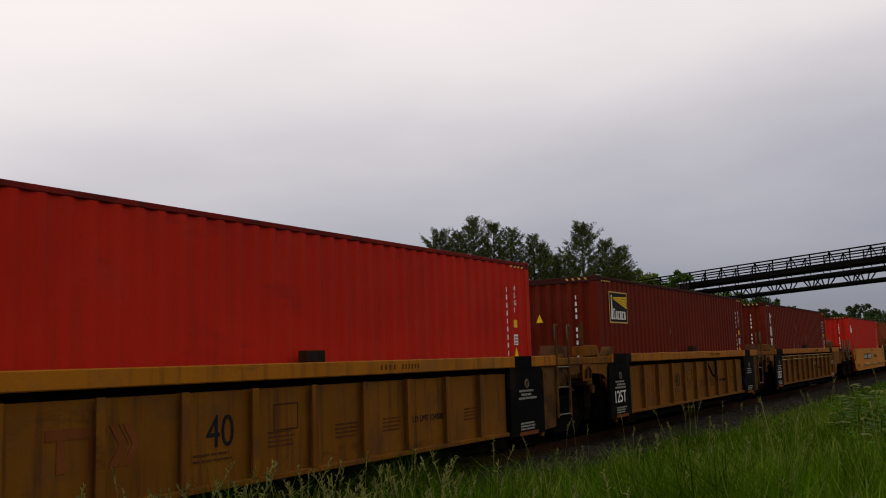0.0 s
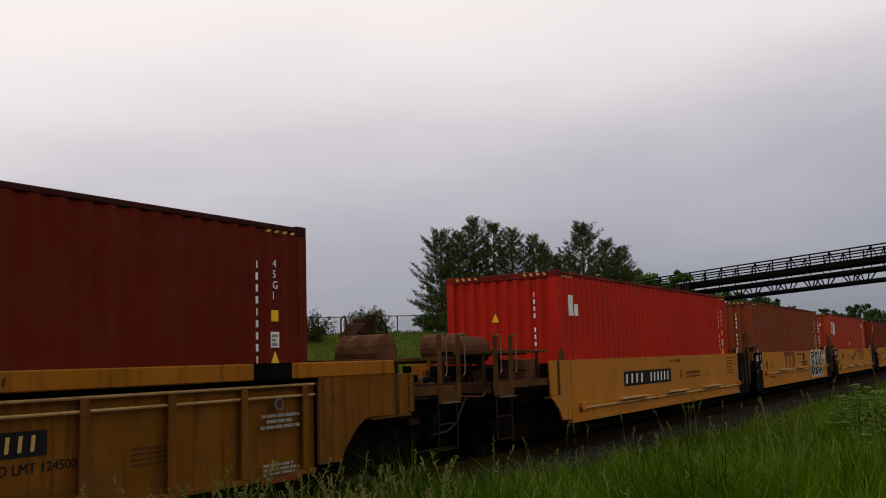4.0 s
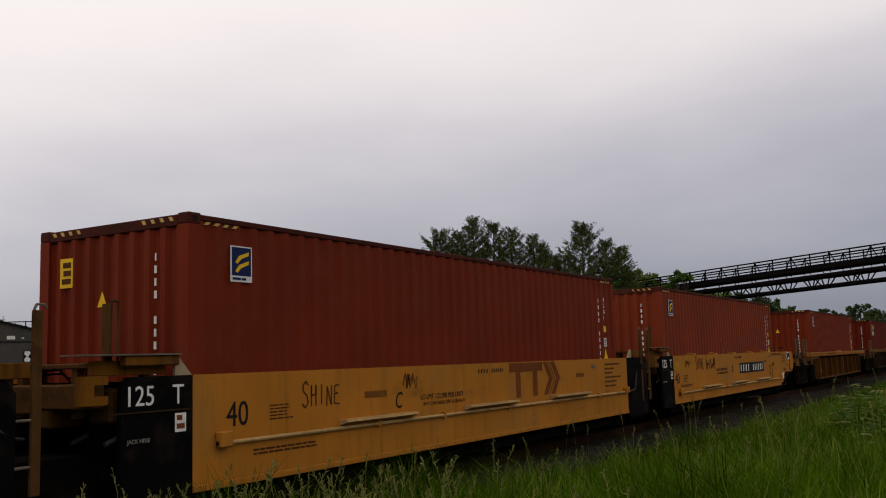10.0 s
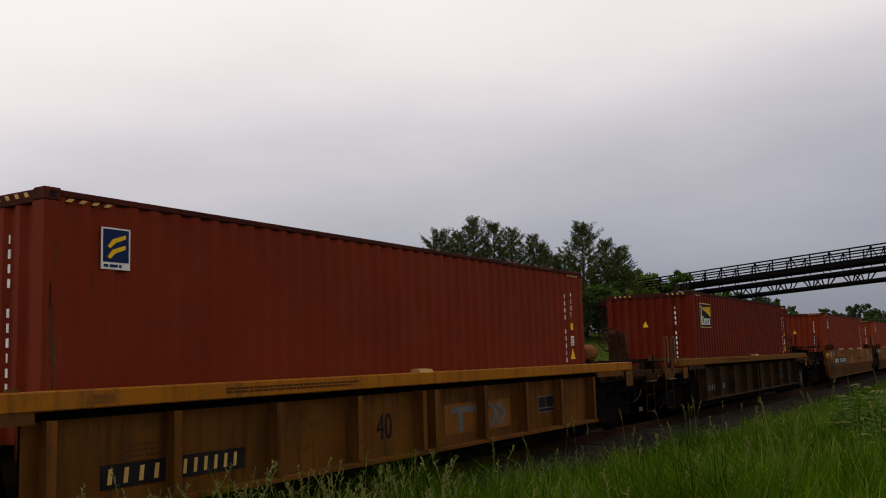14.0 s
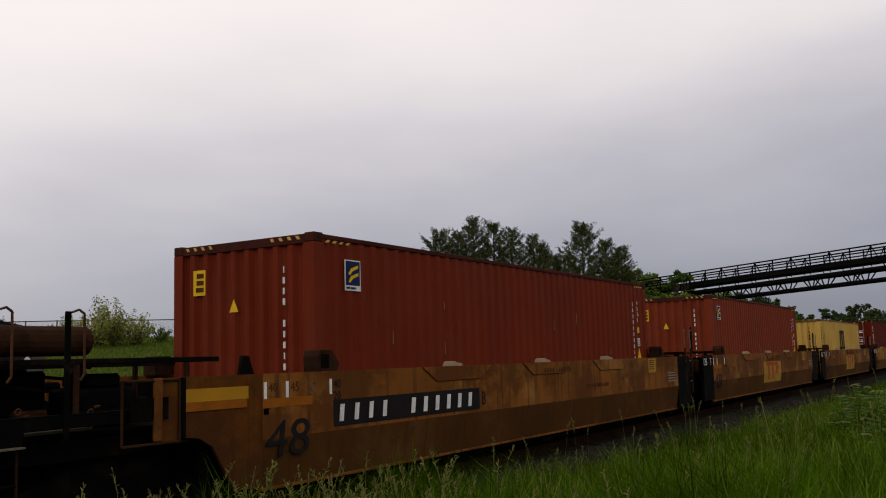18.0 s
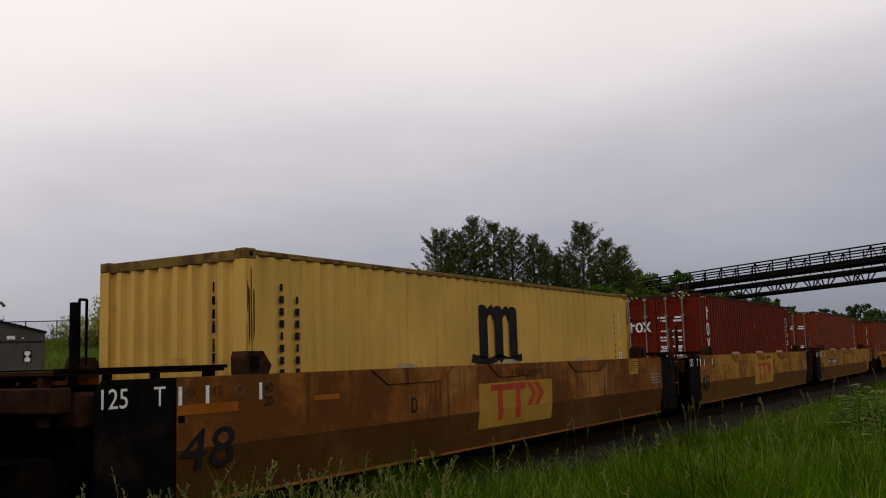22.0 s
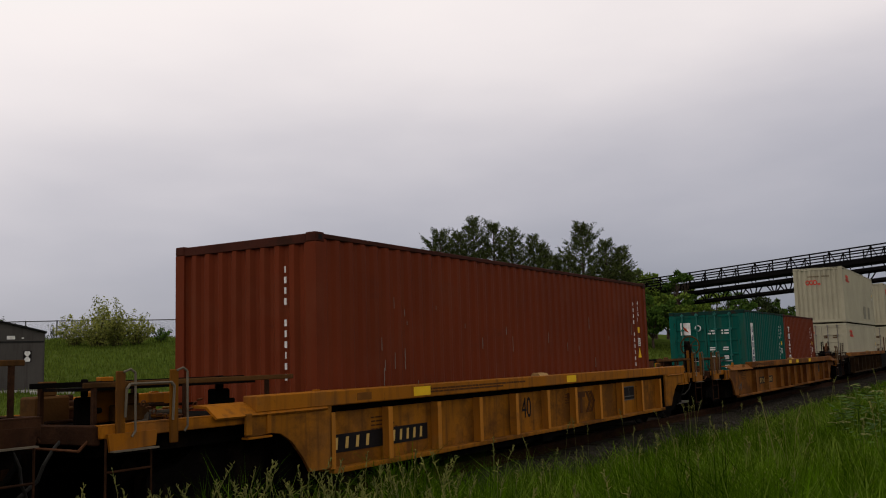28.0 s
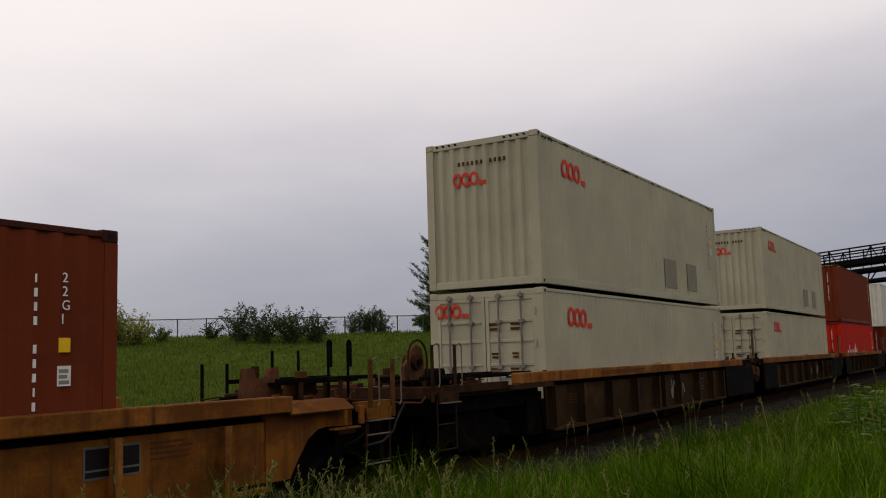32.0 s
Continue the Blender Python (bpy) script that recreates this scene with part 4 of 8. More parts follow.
def ladder(root, x0, x1, y, z0, z1, material, rungs=(0.62, 1.02, 1.38), high=2.2, w=0.025):
    lad = part("ladder", Solid().box(x0 - w, x0 + w, y - 0.02, y + 0.02, z0, high, 0.006).box(x1 - w, x1 + w, y - 0.02, y + 0.02, z0, high, 0.006), material, root)
    for z in rungs:
        part("rung", Solid().rod((x0, y, z), (x1, y, z), 0.014, 6), "grab_steel", lad)
    for x in (x0, x1):
        b = high if high < 2.0 else high - 0.5
        part("grab_iron", Solid().pipe([(x, y, b), (x - 0.03, y, 2.16), (x - 0.01, y, 2.2), (x + 0.06, y, 2.2), (x + 0.09, y, 2.17)], 0.012, 6), "grab_steel", lad)


def brake_wheel(root, x, y, z, material, R=0.32, facing=(1, 0.25, 0)):
    n = Vector(facing).normalized()
    s = Solid().ring((x, y, z), n, R, 0.018, 20, 6)
    q = n.to_track_quat("Z", "Y")
    for k in range(8):
        a = math.pi * k / 4
        s.rod((x, y, z), tuple(Vector((x, y, z)) + q @ Vector((R * math.cos(a), R * math.sin(a), 0))), 0.010, 5)
    s.rod(tuple(Vector((x, y, z)) - n * 0.12), tuple(Vector((x, y, z)) + n * 0.04), 0.05, 8)
    wheel = part("brake_wheel", s, material, root, "spoked brake wheel")
    return wheel


def tank(root, x, y, z, length, r, material, axis="y"):
    d = Vector((length / 2, 0, 0)) if axis == "x" else Vector((0, length / 2, 0))
    c = Vector((x, y, z))
    s = Solid().rod(c - d, c + d, r, 16)
    s.rod(c + d, c + d * 1.12, r, 16, r * 0.55)
    s.rod(c - d * 1.12, c - d, r * 0.55, 16, r)
    return part("air_reservoir", s, material, root)


def cross_deck(root, x0, x1, z, body, trim, lip=0.12):
    """The raised end platform: deck plates, edge angles, braces and piping."""
    part("end_platform", Solid().box(x0, x1, -1.3, 1.3, z - 0.05, z, 0.01), body, root)
    part("platform_edge", Solid().box(x0, x1, -1.34, -1.3, z - lip, z + 0.015, 0.006), trim, root)
    part("platform_edge", Solid().box(x0, x1, 1.3, 1.34, z - 0.12, z + 0.015, 0.006), trim, root)
    for y in (-1.1, -0.3, 0.5, 1.1):
        for x in (x0 + 0.06, x1 - 0.06):
            part("platform_leg", Solid().box(x - 0.04, x + 0.04, y - 0.04, y + 0.04, z - 0.5, z - 0.05), body, root)


def well_car(label, u, spec, texts=None, seed=0):
    """One well car, built about the middle of the container that it carries."""
    rng = random.Random(seed + 100)
    root = tagged(new("well_car"), label, "freight car", "well cars of the train")
    MOVERS.append((root, u, TRACK, 0.0))
    S = spec
    body, sillm = S["paint"], S.get("sill_paint", S["paint"])
    xa, xb = S["side"]
    zb, zt = S["z"]
    # bottom pan between the sides, on which the container stands
    part("well_floor", Solid().box(xa, xb, -1.36, 1.36, 0.22, 0.30).box(-0.2, 0.2, -1.42, 1.42, 0.18, 0.358).box(xa, xa + 0.5, -1.42, 1.42, 0.2, 0.358).box(xb - 0.5, xb, -1.42, 1.42, 0.2, 0.358), "under_steel", root)
    sy = CS + S.get("inset", 0.0)
    slot = 0.09 if "sill" in S else 0.0
    outline = [(xa, zb), (xb, zb), (xb, zt - slot), (xa, zt - slot)]
    if slot:
        # near-black backing sheet for the shade band under the sill, hiding the load
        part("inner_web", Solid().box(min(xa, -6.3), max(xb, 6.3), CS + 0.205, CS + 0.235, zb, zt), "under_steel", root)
    for sg in (1, -1):
        if S.get("bend"):
            zz = S["bend"]
            pr = [(sg * sy, zt), (sg * sy, zz), (sg * (sy + 0.05), zz), (sg * (sy + 0.05), zt)]
            part("side_panel", Solid().prism(pr, "x", xa, xb), body, root)
            part("lower_panel", Solid().prism([(sg * sy, zz), (sg * (sy + 0.08), zb), (sg * (sy + 0.12), zb), (sg * (sy + 0.05), zz)], "x", xa, xb), S.get("lower_paint", "car_lower"), root, "dirty sloping lower panel, painted darker for its shade")
            part("lower_flange", Solid().box(xa, xb, min(sg * (sy + 0.05), sg * (sy + 0.12)), max(sg * (sy + 0.05), sg * (sy + 0.12)), zb - 0.012, zb + 0.02, 0.004), "car_weathered", root)
        else:
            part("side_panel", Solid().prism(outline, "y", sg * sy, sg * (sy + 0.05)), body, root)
    if "sill" in S:
        s0, s1, z0, z1 = S["sill"]
        for sg in (1, -1):
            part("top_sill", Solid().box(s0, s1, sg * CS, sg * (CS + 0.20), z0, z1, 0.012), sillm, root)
        part("lower_flange", Solid().box(xa + 0.05, xb - 0.05, CS + 0.02, CS + 0.16, zb - 0.03, zb + 0.03, 0.008), body, root)
    for x in S.get("ribs", ()):
        z1 = S["sill"][2] - 0.08 if "sill" in S else zt
        rib = Solid().box(x - 0.05, x + 0.05, CS + 0.012, CS + 0.026, zb + 0.03, z1, 0.004).box(x + 0.005, x + 0.02, CS + 0.026, CS + S["inset"], zb + 0.03, z1)
        part("rib", rib, S.get("rib_paint", body), root)
    if S.get("ledge"):
        # conduit along the foot of the side, with step plates
        z = S["ledge"]
        part("conduit", Solid().rod((xa + 0.45, CS - 0.03, z), (xb - 0.1, CS - 0.03, z), 0.022, 8).rod((xa + 0.3, CS - 0.03, z), (xa + 0.45, CS - 0.03, z), 0.03, 8), "car_step", root)
        part("junction_box", Solid().box(xa + 0.30, xa + 0.48, CS - 0.09, CS, z - 0.04, z + 0.12, 0.012), body, root)
        part("junction_box", Solid().box(xb - 0.28, xb - 0.10, CS - 0.09, CS, z - 0.02, z + 0.10, 0.012), body, root)
        for x in (-3.2, -1.6, 0.4, 2.3, 4.2):
            part("conduit_clip", Solid().box(x - 0.03, x + 0.03, CS - 0.055, CS, z - 0.04, z + 0.05, 0.006), body, root)
        for x in S.get("steps", (-3.98, -0.98, 2.03)):
            part("step_plate", Solid().prism([(CS, z + 0.10), (CS - 0.12, z + 0.10), (CS - 0.13, z + 0.07), (CS - 0.02, z + 0.03), (CS, z + 0.03)], "x", x, x + 1.57), "car_step", root)
        part("lower_flange", Solid().box(xa, xb, CS - 0.012, CS + 0.1, zb - 0.035, zb + 0.03, 0.006), body, root)
    for x0, x1 in S.get("hatches", ()):
        rim = [(x0, zt - 0.004), (x0 + 0.36, zt - 0.2), (x1 - 0.42, zt - 0.2), (x1 - 0.32, zt - 0.16), (x1, zt - 0.004)]
        part("hatch_plate", Solid().prism(rim, "y", CS - 0.016, CS + 0.01), body, root)
        part("hatch_seam", Solid().pipe([(x, CS - 0.008, z) for x, z in rim], 0.009, 5), "rusty_dark", root)
        xm = 0.5 * (x0 + x1)
        part("guide_block", Solid().prism([(xm - 0.15, zt), (xm + 0.15, zt), (xm + 0.13, zt + 0.035), (xm - 0.02, zt + 0.05), (xm - 0.07, zt + 0.07), (xm - 0.11, zt + 0.05)], "y", CS + 0.03, CS + 0.20), "car_dusty", root)
    for x in S.get("guides", ()):
        part("container_guide", Solid().prism([(CS + 0.02, zt), (CS + 0.26, zt), (CS + 0.2, zt + 0.055), (CS + 0.04, zt + 0.035)], "x", x, x + 0.18), body, root)
    for end, sg in ((S["left"], -1), (S["right"], 1)):
        edge = xa if sg < 0 else xb
        if end["kind"] == "joint":
            joint_end(root, S, sg, edge, end, body, sillm, rng)
        else:
            coupler_end(root, S, sg, edge, end, body, sillm, rng)
    for x in S.get("corner_guides", ()):
        for y0, y1 in ((CS + 0.03, CS + 0.26), (-CS - 0.26, -CS - 0.03)):
            part("corner_guide", Solid().prism([(x - 0.19, zt), (x + 0.15, zt), (x + 0.20, zt + 0.09), (x + 0.06, zt + 0.25), (x - 0.17, zt + 0.25), (x - 0.20, zt + 0.18)], "y", y0, y1), "rusty_dark", root)
        part("guide_mouth", Solid().prism([(x - 0.15, zt + 0.04), (x - 0.01, zt + 0.04), (x - 0.01, zt + 0.20), (x - 0.15, zt + 0.20)], "y", CS + 0.022, CS + 0.035), "under_steel", root)
    if texts:
        texts(root, S, rng)
    return root


def joint_end(root, S, sg, edge, end, body, sillm, rng):
    """The articulated end: black end plate, cross platform, hoses; half the shared truck's space."""
    J, zt = end["at"], S["z"][1]
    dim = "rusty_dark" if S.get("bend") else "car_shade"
    lo, hi = sorted((edge, J - sg * end.get("short", 0.62)))
    top = (S["sill"][2] if "sill" in S else zt)
    part("end_panel", Solid().prism([(lo, 0.36), (hi, 0.36), (hi, top - 0.10), (hi - 0.08 if sg > 0 else hi, top), (lo if sg > 0 else lo + 0.08, top), (lo, top - 0.10)], "y", CS + 0.004, CS + 0.06), "car_black" if S.get("black_ends", True) else body, root, "black end panel")
    part("end_panel", Solid().box(lo, hi, -CS - 0.06, -CS, 0.36, top), "car_black", root)
    if "sill" in S and S.get("arch"):
        a, b = (J + 0.1, lo + 1.19) if sg < 0 else (hi - 0.1, J - 0.1)
        # arched end web above the truck
        w = abs(b - a)
        pts = [(0, top), (0, top - 0.16)] + [(w * (0.34 + 0.30 * math.sin(k * math.pi / 12)), top - 0.20 - 0.86 * (1 - math.cos(k * math.pi / 12))) for k in range(7)] + [(w, 0.36), (w, top)]
        pts = [((a + x) if sg < 0 else (b - x), z) for x, z in pts]
        part("end_web", Solid().prism(pts, "y", CS + 0.05, CS + 0.10), "car_ochre" if sg < 0 else dim, root)
        def span(p, q):
            return min(sg * p, sg * q), max(sg * p, sg * q)
        part("sill_end", Solid().box(*span(6.2, 7.7), CS + 0.02, CS + 0.16, top, top + 0.13, 0.012), "car_ochre", root)
        part("corner_block", Solid().prism([(sg * 6.6, top + 0.16), (sg * 7.3, top + 0.16), (sg * 7.3, top + 0.34), (sg * 6.72, top + 0.36)], "y", CS + 0.12, CS + 0.42), "car_ochre" if sg < 0 else "rusty_steel", root)
        if sg < 0:
            part("hook_plate", Solid().box(*span(7.35, 7.75), CS + 0.01, CS + 0.03, top - 0.32, top - 0.01, 0.01), "car_ochre", root)
        if sg < 0:
            part("hook", Solid().pipe([(sg * 7.45, CS - 0.01, top - 0.27), (sg * 7.45, CS - 0.02, top - 0.12), (sg * 7.55, CS - 0.02, top - 0.06), (sg * 7.65, CS - 0.02, top - 0.12), (sg * 7.65, CS - 0.01, top - 0.27)], 0.02, 6), "rusty_dark", root)
        part("stencil_plate", Solid().box(*span(J * sg - 1.28, J * sg - 0.82), CS + 0.05, CS + 0.07, top + 0.02, top + 0.2, 0.004), "car_ochre", root)
        part("curved_strut", Solid().pipe([(sg * 5.95, CS + 0.1, 0.28), (sg * 6.05, CS + 0.1, 0.55), (sg * 6.22, CS + 0.1, 0.85), (sg * 6.5, CS + 0.1, 1.15)], 0.045, 6), "car_ochre", root)
    # bulkhead at the end of the well
    q = sg * max(abs(edge), 6.22)
    if S.get("ledge"):
        part("corner_plate", Solid().prism([(sg * 6.24, zt), (sg * 6.46, zt), (sg * 6.46, zt + 0.17), (sg * 6.40, zt + 0.17)], "y", CS + 0.10, CS + 0.13), "car_dusty", root, "pale corner guide plate")
        if sg < 0:
            c = edge - 1.12
            part("lashing_pocket", Solid().prism([(c - 0.13, 1.32), (c + 0.12, 1.32), (c + 0.12, 1.40), (c - 0.03, 1.40), (c - 0.03, 1.50), (c + 0.12, 1.50), (c + 0.12, 1.58), (c - 0.13, 1.58)], "y", CS + 0.02, CS + 0.16), "car_ochre", root)
            part("deck_beam", Solid().box(edge - 0.78, edge - 0.12, CS + 0.05, CS + 0.14, zt + 0.10, zt + 0.20, 0.012), "car_ochre", root)
            part("deck_plate", Solid().box(edge - 1.30, edge - 0.12, CS + 0.02, CS + 0.30, zt + 0.20, zt + 0.215), "grab_steel", root)
        if sg > 0:
            part("conduit_end", Solid().pipe([(sg * 5.9, CS - 0.03, S["ledge"]), (sg * 6.25, CS - 0.03, S["ledge"] + 0.03), (sg * 6.42, CS, S["ledge"] + 0.3), (sg * 6.6, CS + 0.05, S["ledge"] + 0.62), (sg * 6.75, CS + 0.1, zt - 0.1)], 0.018, 6), "hose_rubber", root)
    part("well_bulkhead", Solid().prism([(q, 0.3), (q + sg * 0.06, 0.3), (q + sg * 0.30, zt - 0.05), (q + sg * 0.22, zt - 0.05)], "y", -1.30, 1.30), "under_steel" if S.get("black_ends", True) else body, root)
    b0 = sg * 6.5
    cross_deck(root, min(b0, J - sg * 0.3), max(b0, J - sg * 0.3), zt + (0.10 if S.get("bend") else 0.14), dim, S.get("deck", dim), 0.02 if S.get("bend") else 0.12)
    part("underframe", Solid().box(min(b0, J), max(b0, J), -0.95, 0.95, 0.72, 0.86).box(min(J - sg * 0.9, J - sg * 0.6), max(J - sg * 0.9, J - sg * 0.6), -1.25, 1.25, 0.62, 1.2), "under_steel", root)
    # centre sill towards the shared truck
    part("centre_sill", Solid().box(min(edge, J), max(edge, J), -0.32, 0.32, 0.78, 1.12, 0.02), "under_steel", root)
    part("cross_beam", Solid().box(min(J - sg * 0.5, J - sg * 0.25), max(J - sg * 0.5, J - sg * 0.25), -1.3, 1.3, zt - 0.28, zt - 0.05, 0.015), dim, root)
    for k, y in enumerate((-1.36, -0.9)):
        x0 = edge + sg * 0.2
        h = Solid().pipe([(x0, y, zt - 0.02 - 0.1 * k), (x0 + sg * 0.22, y - 0.03, zt - 0.22), (x0 + sg * 0.42, y - 0.05, zt - 0.48), (x0 + sg * 0.75, y - 0.04, zt - 0.60)], 0.022, 7)
        part("hose", h, "hose_rubber" if S.get("pale_hose") else "under_steel", root)
    v = Solid().box(J - sg * 0.75, J - sg * 0.5, -1.38, -1.05, zt - 0.42, zt - 0.1, 0.03)
    v.rod((J - sg * 0.95, -1.3, zt - 0.5), (J - sg * 0.95, -1.12, zt - 0.5), 0.09, 10).rod((J - sg * 0.95, -1.2, zt - 0.5), (J - sg * 0.6, -1.2, zt - 0.3), 0.03, 6)
    part("valve_box", v, dim, root)
    clutter(root, min(edge, J - sg * 0.3), max(edge, J - sg * 0.3), sg, zt, rng, dim)
    if sg > 0:
        part("jumper_hose", Solid().pipe([(J - sg * 0.95, CS + 0.06, zt - 0.05)] + [(J - sg * (0.95 - 0.5 * k / 6) , CS - 0.02 + 0.06 * k / 6, zt - 0.05 - 0.42 * math.sin(math.pi * (k + 1) / 14)) for k in range(7)], 0.014, 6), "hose_rubber", root)
    if sg > 0:
        bogie(root, J)
        if S.get("arch"):
            ladder(root, J - 1.22, J - 0.66, CS + 0.02, 0.55, 2.2, dim, (0.6, 1.08, 1.44))
        elif S.get("ledge"):
            ladder(root, J - 0.86, J - 0.36, CS + 0.02, 0.62, zt + 0.2, "car_shade", (0.86, 1.24), 2.15, 0.045)
        else:
            ladder(root, J - 0.86, J - 0.40, CS + 0.02, 0.62, zt + 0.2, "rusty_dark", (0.92, 1.42), zt + 0.2)
    else:
        for x in (J + 0.55,):
            part("stake", Solid().box(x - 0.03, x + 0.03, CS + 0.25, CS + 0.31, zt + 0.1, 2.25, 0.006), S.get("stakes", body), root)
        s = Solid().pipe([(J + 0.62, CS + 0.3, zt + 0.14), (J + 0.62, CS + 0.3, 2.28), (J + 0.70, CS + 0.3, 2.28), (J + 0.70, CS + 0.3, zt + 0.14)], 0.014, 6)
        part("grab_iron", s, S.get("stakes", body), root)


def post(root, x, sg, y, z0, z1, material, w=0.065, iron="grab_steel"):
    """A flat stake with a bent wire grab iron on its outer side."""
    part("stake", Solid().box(x - w, x + w, y - 0.014, y + 0.014, z0, z1, 0.006), material, root)
    g = x + 0.02
    part("grab_iron", Solid().pipe([(g, y - 0.02, z1 - 0.01), (g + 0.07, y - 0.03, z1 + 0.015), (g + 0.125, y - 0.03, z1 - 0.02), (g + 0.13, y - 0.03, z1 - 0.55), (g + 0.09, y - 0.03, z1 - 0.60)], 0.011, 6), iron, root)


def clutter(root, a, b, sg, top, rng, paint):
    """Valves, levers, brackets and pipes on an end platform."""
    for k in range(9):
        x, y = a + (b - a) * rng.uniform(0.04, 0.96), rng.uniform(-1.1, 0.9)
        w, d, h = rng.uniform(0.06, 0.22), rng.uniform(0.05, 0.16), rng.uniform(0.08, 0.34)
        s = Solid().box(x - w, x + w, y - d, y + d, 1.1, 1.1 + h, 0.02)
        s.box(x - 0.3 * w, x + 0.5 * w, y - 0.4 * d, y + 0.4 * d, 1.1 + h, 1.1 + h * rng.uniform(1.2, 1.7), 0.01)
        s.rod((x + w, y, 1.1 + 0.5 * h), (x + w + 0.12, y, 1.1 + 0.5 * h), 0.03, 7)
        part("valve_gear", s, rng.choice(("rusty_dark", "rusty_steel", "under_steel", "car_shade", paint)), root)
    for k in range(5):
        y, z = rng.uniform(-1.25, 0.8), rng.uniform(1.16, top + 0.12)
        x0, x1 = a + (b - a) * rng.uniform(0.0, 0.3), a + (b - a) * rng.uniform(0.6, 1.0)
        xm = x0 + (x1 - x0) * rng.uniform(0.3, 0.7)
        part("pipe", Solid().pipe([(x0, y, z), (xm, y, z + 0.02), (xm + 0.06 * (1 if x1 > x0 else -1), y - 0.05, z - 0.07), (x1, y - 0.06, z - 0.08)], rng.choice((0.012, 0.018, 0.026)), 6), rng.choice(("under_steel", "rusty_dark", "grab_steel", "rusty_steel")), root)
    c = Solid()
    x, y, z = a + (b - a) * 0.4, -1.2, 1.3
    for k in range(12):
        c.ring((x + (b - a) * 0.03 * k, y, z - 0.16 * math.sin(math.pi * k / 11)), (0, 1, 0.3) if k % 2 else (0, 0.3, 1), 0.028, 0.008, 7, 4)
    tagged(part("chain", c, "rusty_steel", root), kind="stuff")


def coupler_end(root, S, sg, edge, end, body, sillm, rng):
    """The outer end of a car: tapered web, end platform, truck, coupler, stakes, brake gear."""
    C, zt = end["at"], S["z"][1]
    top = S["sill"][2] if "sill" in S else zt
    stop = end["stop"]                              # outer edge of the end platform
    web = end.get("web", 1.25)
    we = edge + sg * web
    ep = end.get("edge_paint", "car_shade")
    zw = end.get("web_z", 0.86)
    pts = [(edge, S["z"][0] + 0.05), (edge + sg * 0.40, S["z"][0] + 0.05), (edge + sg * 0.52, S["z"][0] + 0.22), (edge + sg * 0.72, zw - 0.12), (edge + sg * 0.90, zw - 0.02), (edge + sg * 1.05, zw), (we, zw - 0.02), (we, top), (edge, top)]
    if end.get("square"):
        pts = [(edge, zw), (we, zw), (we, top), (edge, top)]
    wi = end.get("web_in", 0.0)
    part("end_web", Solid().prism(pts, "y", CS + 0.012 + wi, CS + 0.05 + wi), end.get("web_paint", body), root)
    part("end_web", Solid().prism(pts, "y", -CS - 0.05, -CS - 0.012), body, root)
    if not end.get("square"):
        part("end_web_lip", Solid().box(min(edge + sg * 1.05, we), max(edge + sg * 1.05, we), CS + 0.0, CS + 0.1, zw - 0.045, zw - 0.02, 0.006), ep, root)
        part("web_stiffener", Solid().box(we - sg * 0.32 - 0.03, we - sg * 0.32 + 0.03, CS - 0.012, CS + 0.02, zw, top, 0.006), ep, root)
        part("web_stiffener", Solid().box(we - 0.05, we + 0.05, CS - 0.02, CS + 0.02, zw, top, 0.01), body, root)
    bk = sg * max(abs(edge), 6.22)
    part("well_bulkhead", Solid().prism([(bk, 0.3), (bk + sg * 0.06, 0.3), (bk + sg * 0.35, zt - 0.05), (bk + sg * 0.27, zt - 0.05)], "y", -1.30, 1.30), "under_steel", root)
    a, b = sorted((edge + sg * 0.4, stop))
    part("end_platform", Solid().box(a, b, -1.30, 1.30, 1.04, 1.09, 0.01), "under_steel", root)
    # slim edge beams, the one on the near side with a bright worn upper flange
    ze = end.get("edge_z", 1.14)
    a2, b2 = sorted((we, stop))
    for y0, y1 in ((CS + 0.05, CS + 0.10), (-CS - 0.10, -CS - 0.05)):
        part("platform_edge", Solid().box(a2, b2, y0, y1, ze, ze + 0.11, 0.008).box(a2, b2, y0, y0 + 0.09, ze + 0.11, ze + 0.122), ep, root)
    part("end_sill", Solid().box(stop - 0.04, stop + 0.04, -1.42, 1.42, ze - 0.06, ze + 0.12, 0.012), "rusty_dark", root)
    part("step_sill", Solid().prism([(stop - sg * 0.05, ze + 0.04), (stop - sg * 0.62, ze + 0.04), (stop - sg * 0.60, ze - 0.10), (stop - sg * 0.08, ze - 0.12)], "y", CS + 0.02, CS + 0.045), ep, root)
    part("step_lip", Solid().box(min(stop - sg * 0.08, stop - sg * 0.60), max(stop - sg * 0.08, stop - sg * 0.60), CS - 0.03, CS + 0.05, ze - 0.125, ze - 0.11), "grab_steel", root)
    # walkway grating and long rails
    zr = end.get("rail_z", top + 0.18)
    rails = (-1.22, -0.45) if end.get("rails", True) else ()
    part("walkway", Solid().box(min(edge + sg * 0.75, stop - sg * 0.1), max(edge + sg * 0.75, stop - sg * 0.1), -1.0, -0.5, zr - 0.06, zr - 0.03), "under_steel", root)
    for y in rails:
        part("rail", Solid().box(min(edge + sg * 0.35, stop), max(edge + sg * 0.35, stop), y - 0.015, y + 0.015, zr - 0.03, zr + 0.022, 0.006), end.get("rail_paint", "car_shade") if y < -1 else "under_steel", root)
    for x in (edge + sg * 0.8, 0.5 * (edge + sg * 0.8 + stop), stop - sg * 0.12):
        for y in rails:
            part("rail_leg", Solid().box(x - 0.02, x + 0.02, y - 0.02, y + 0.02, 1.09, zr - 0.03), "rusty_dark", root)
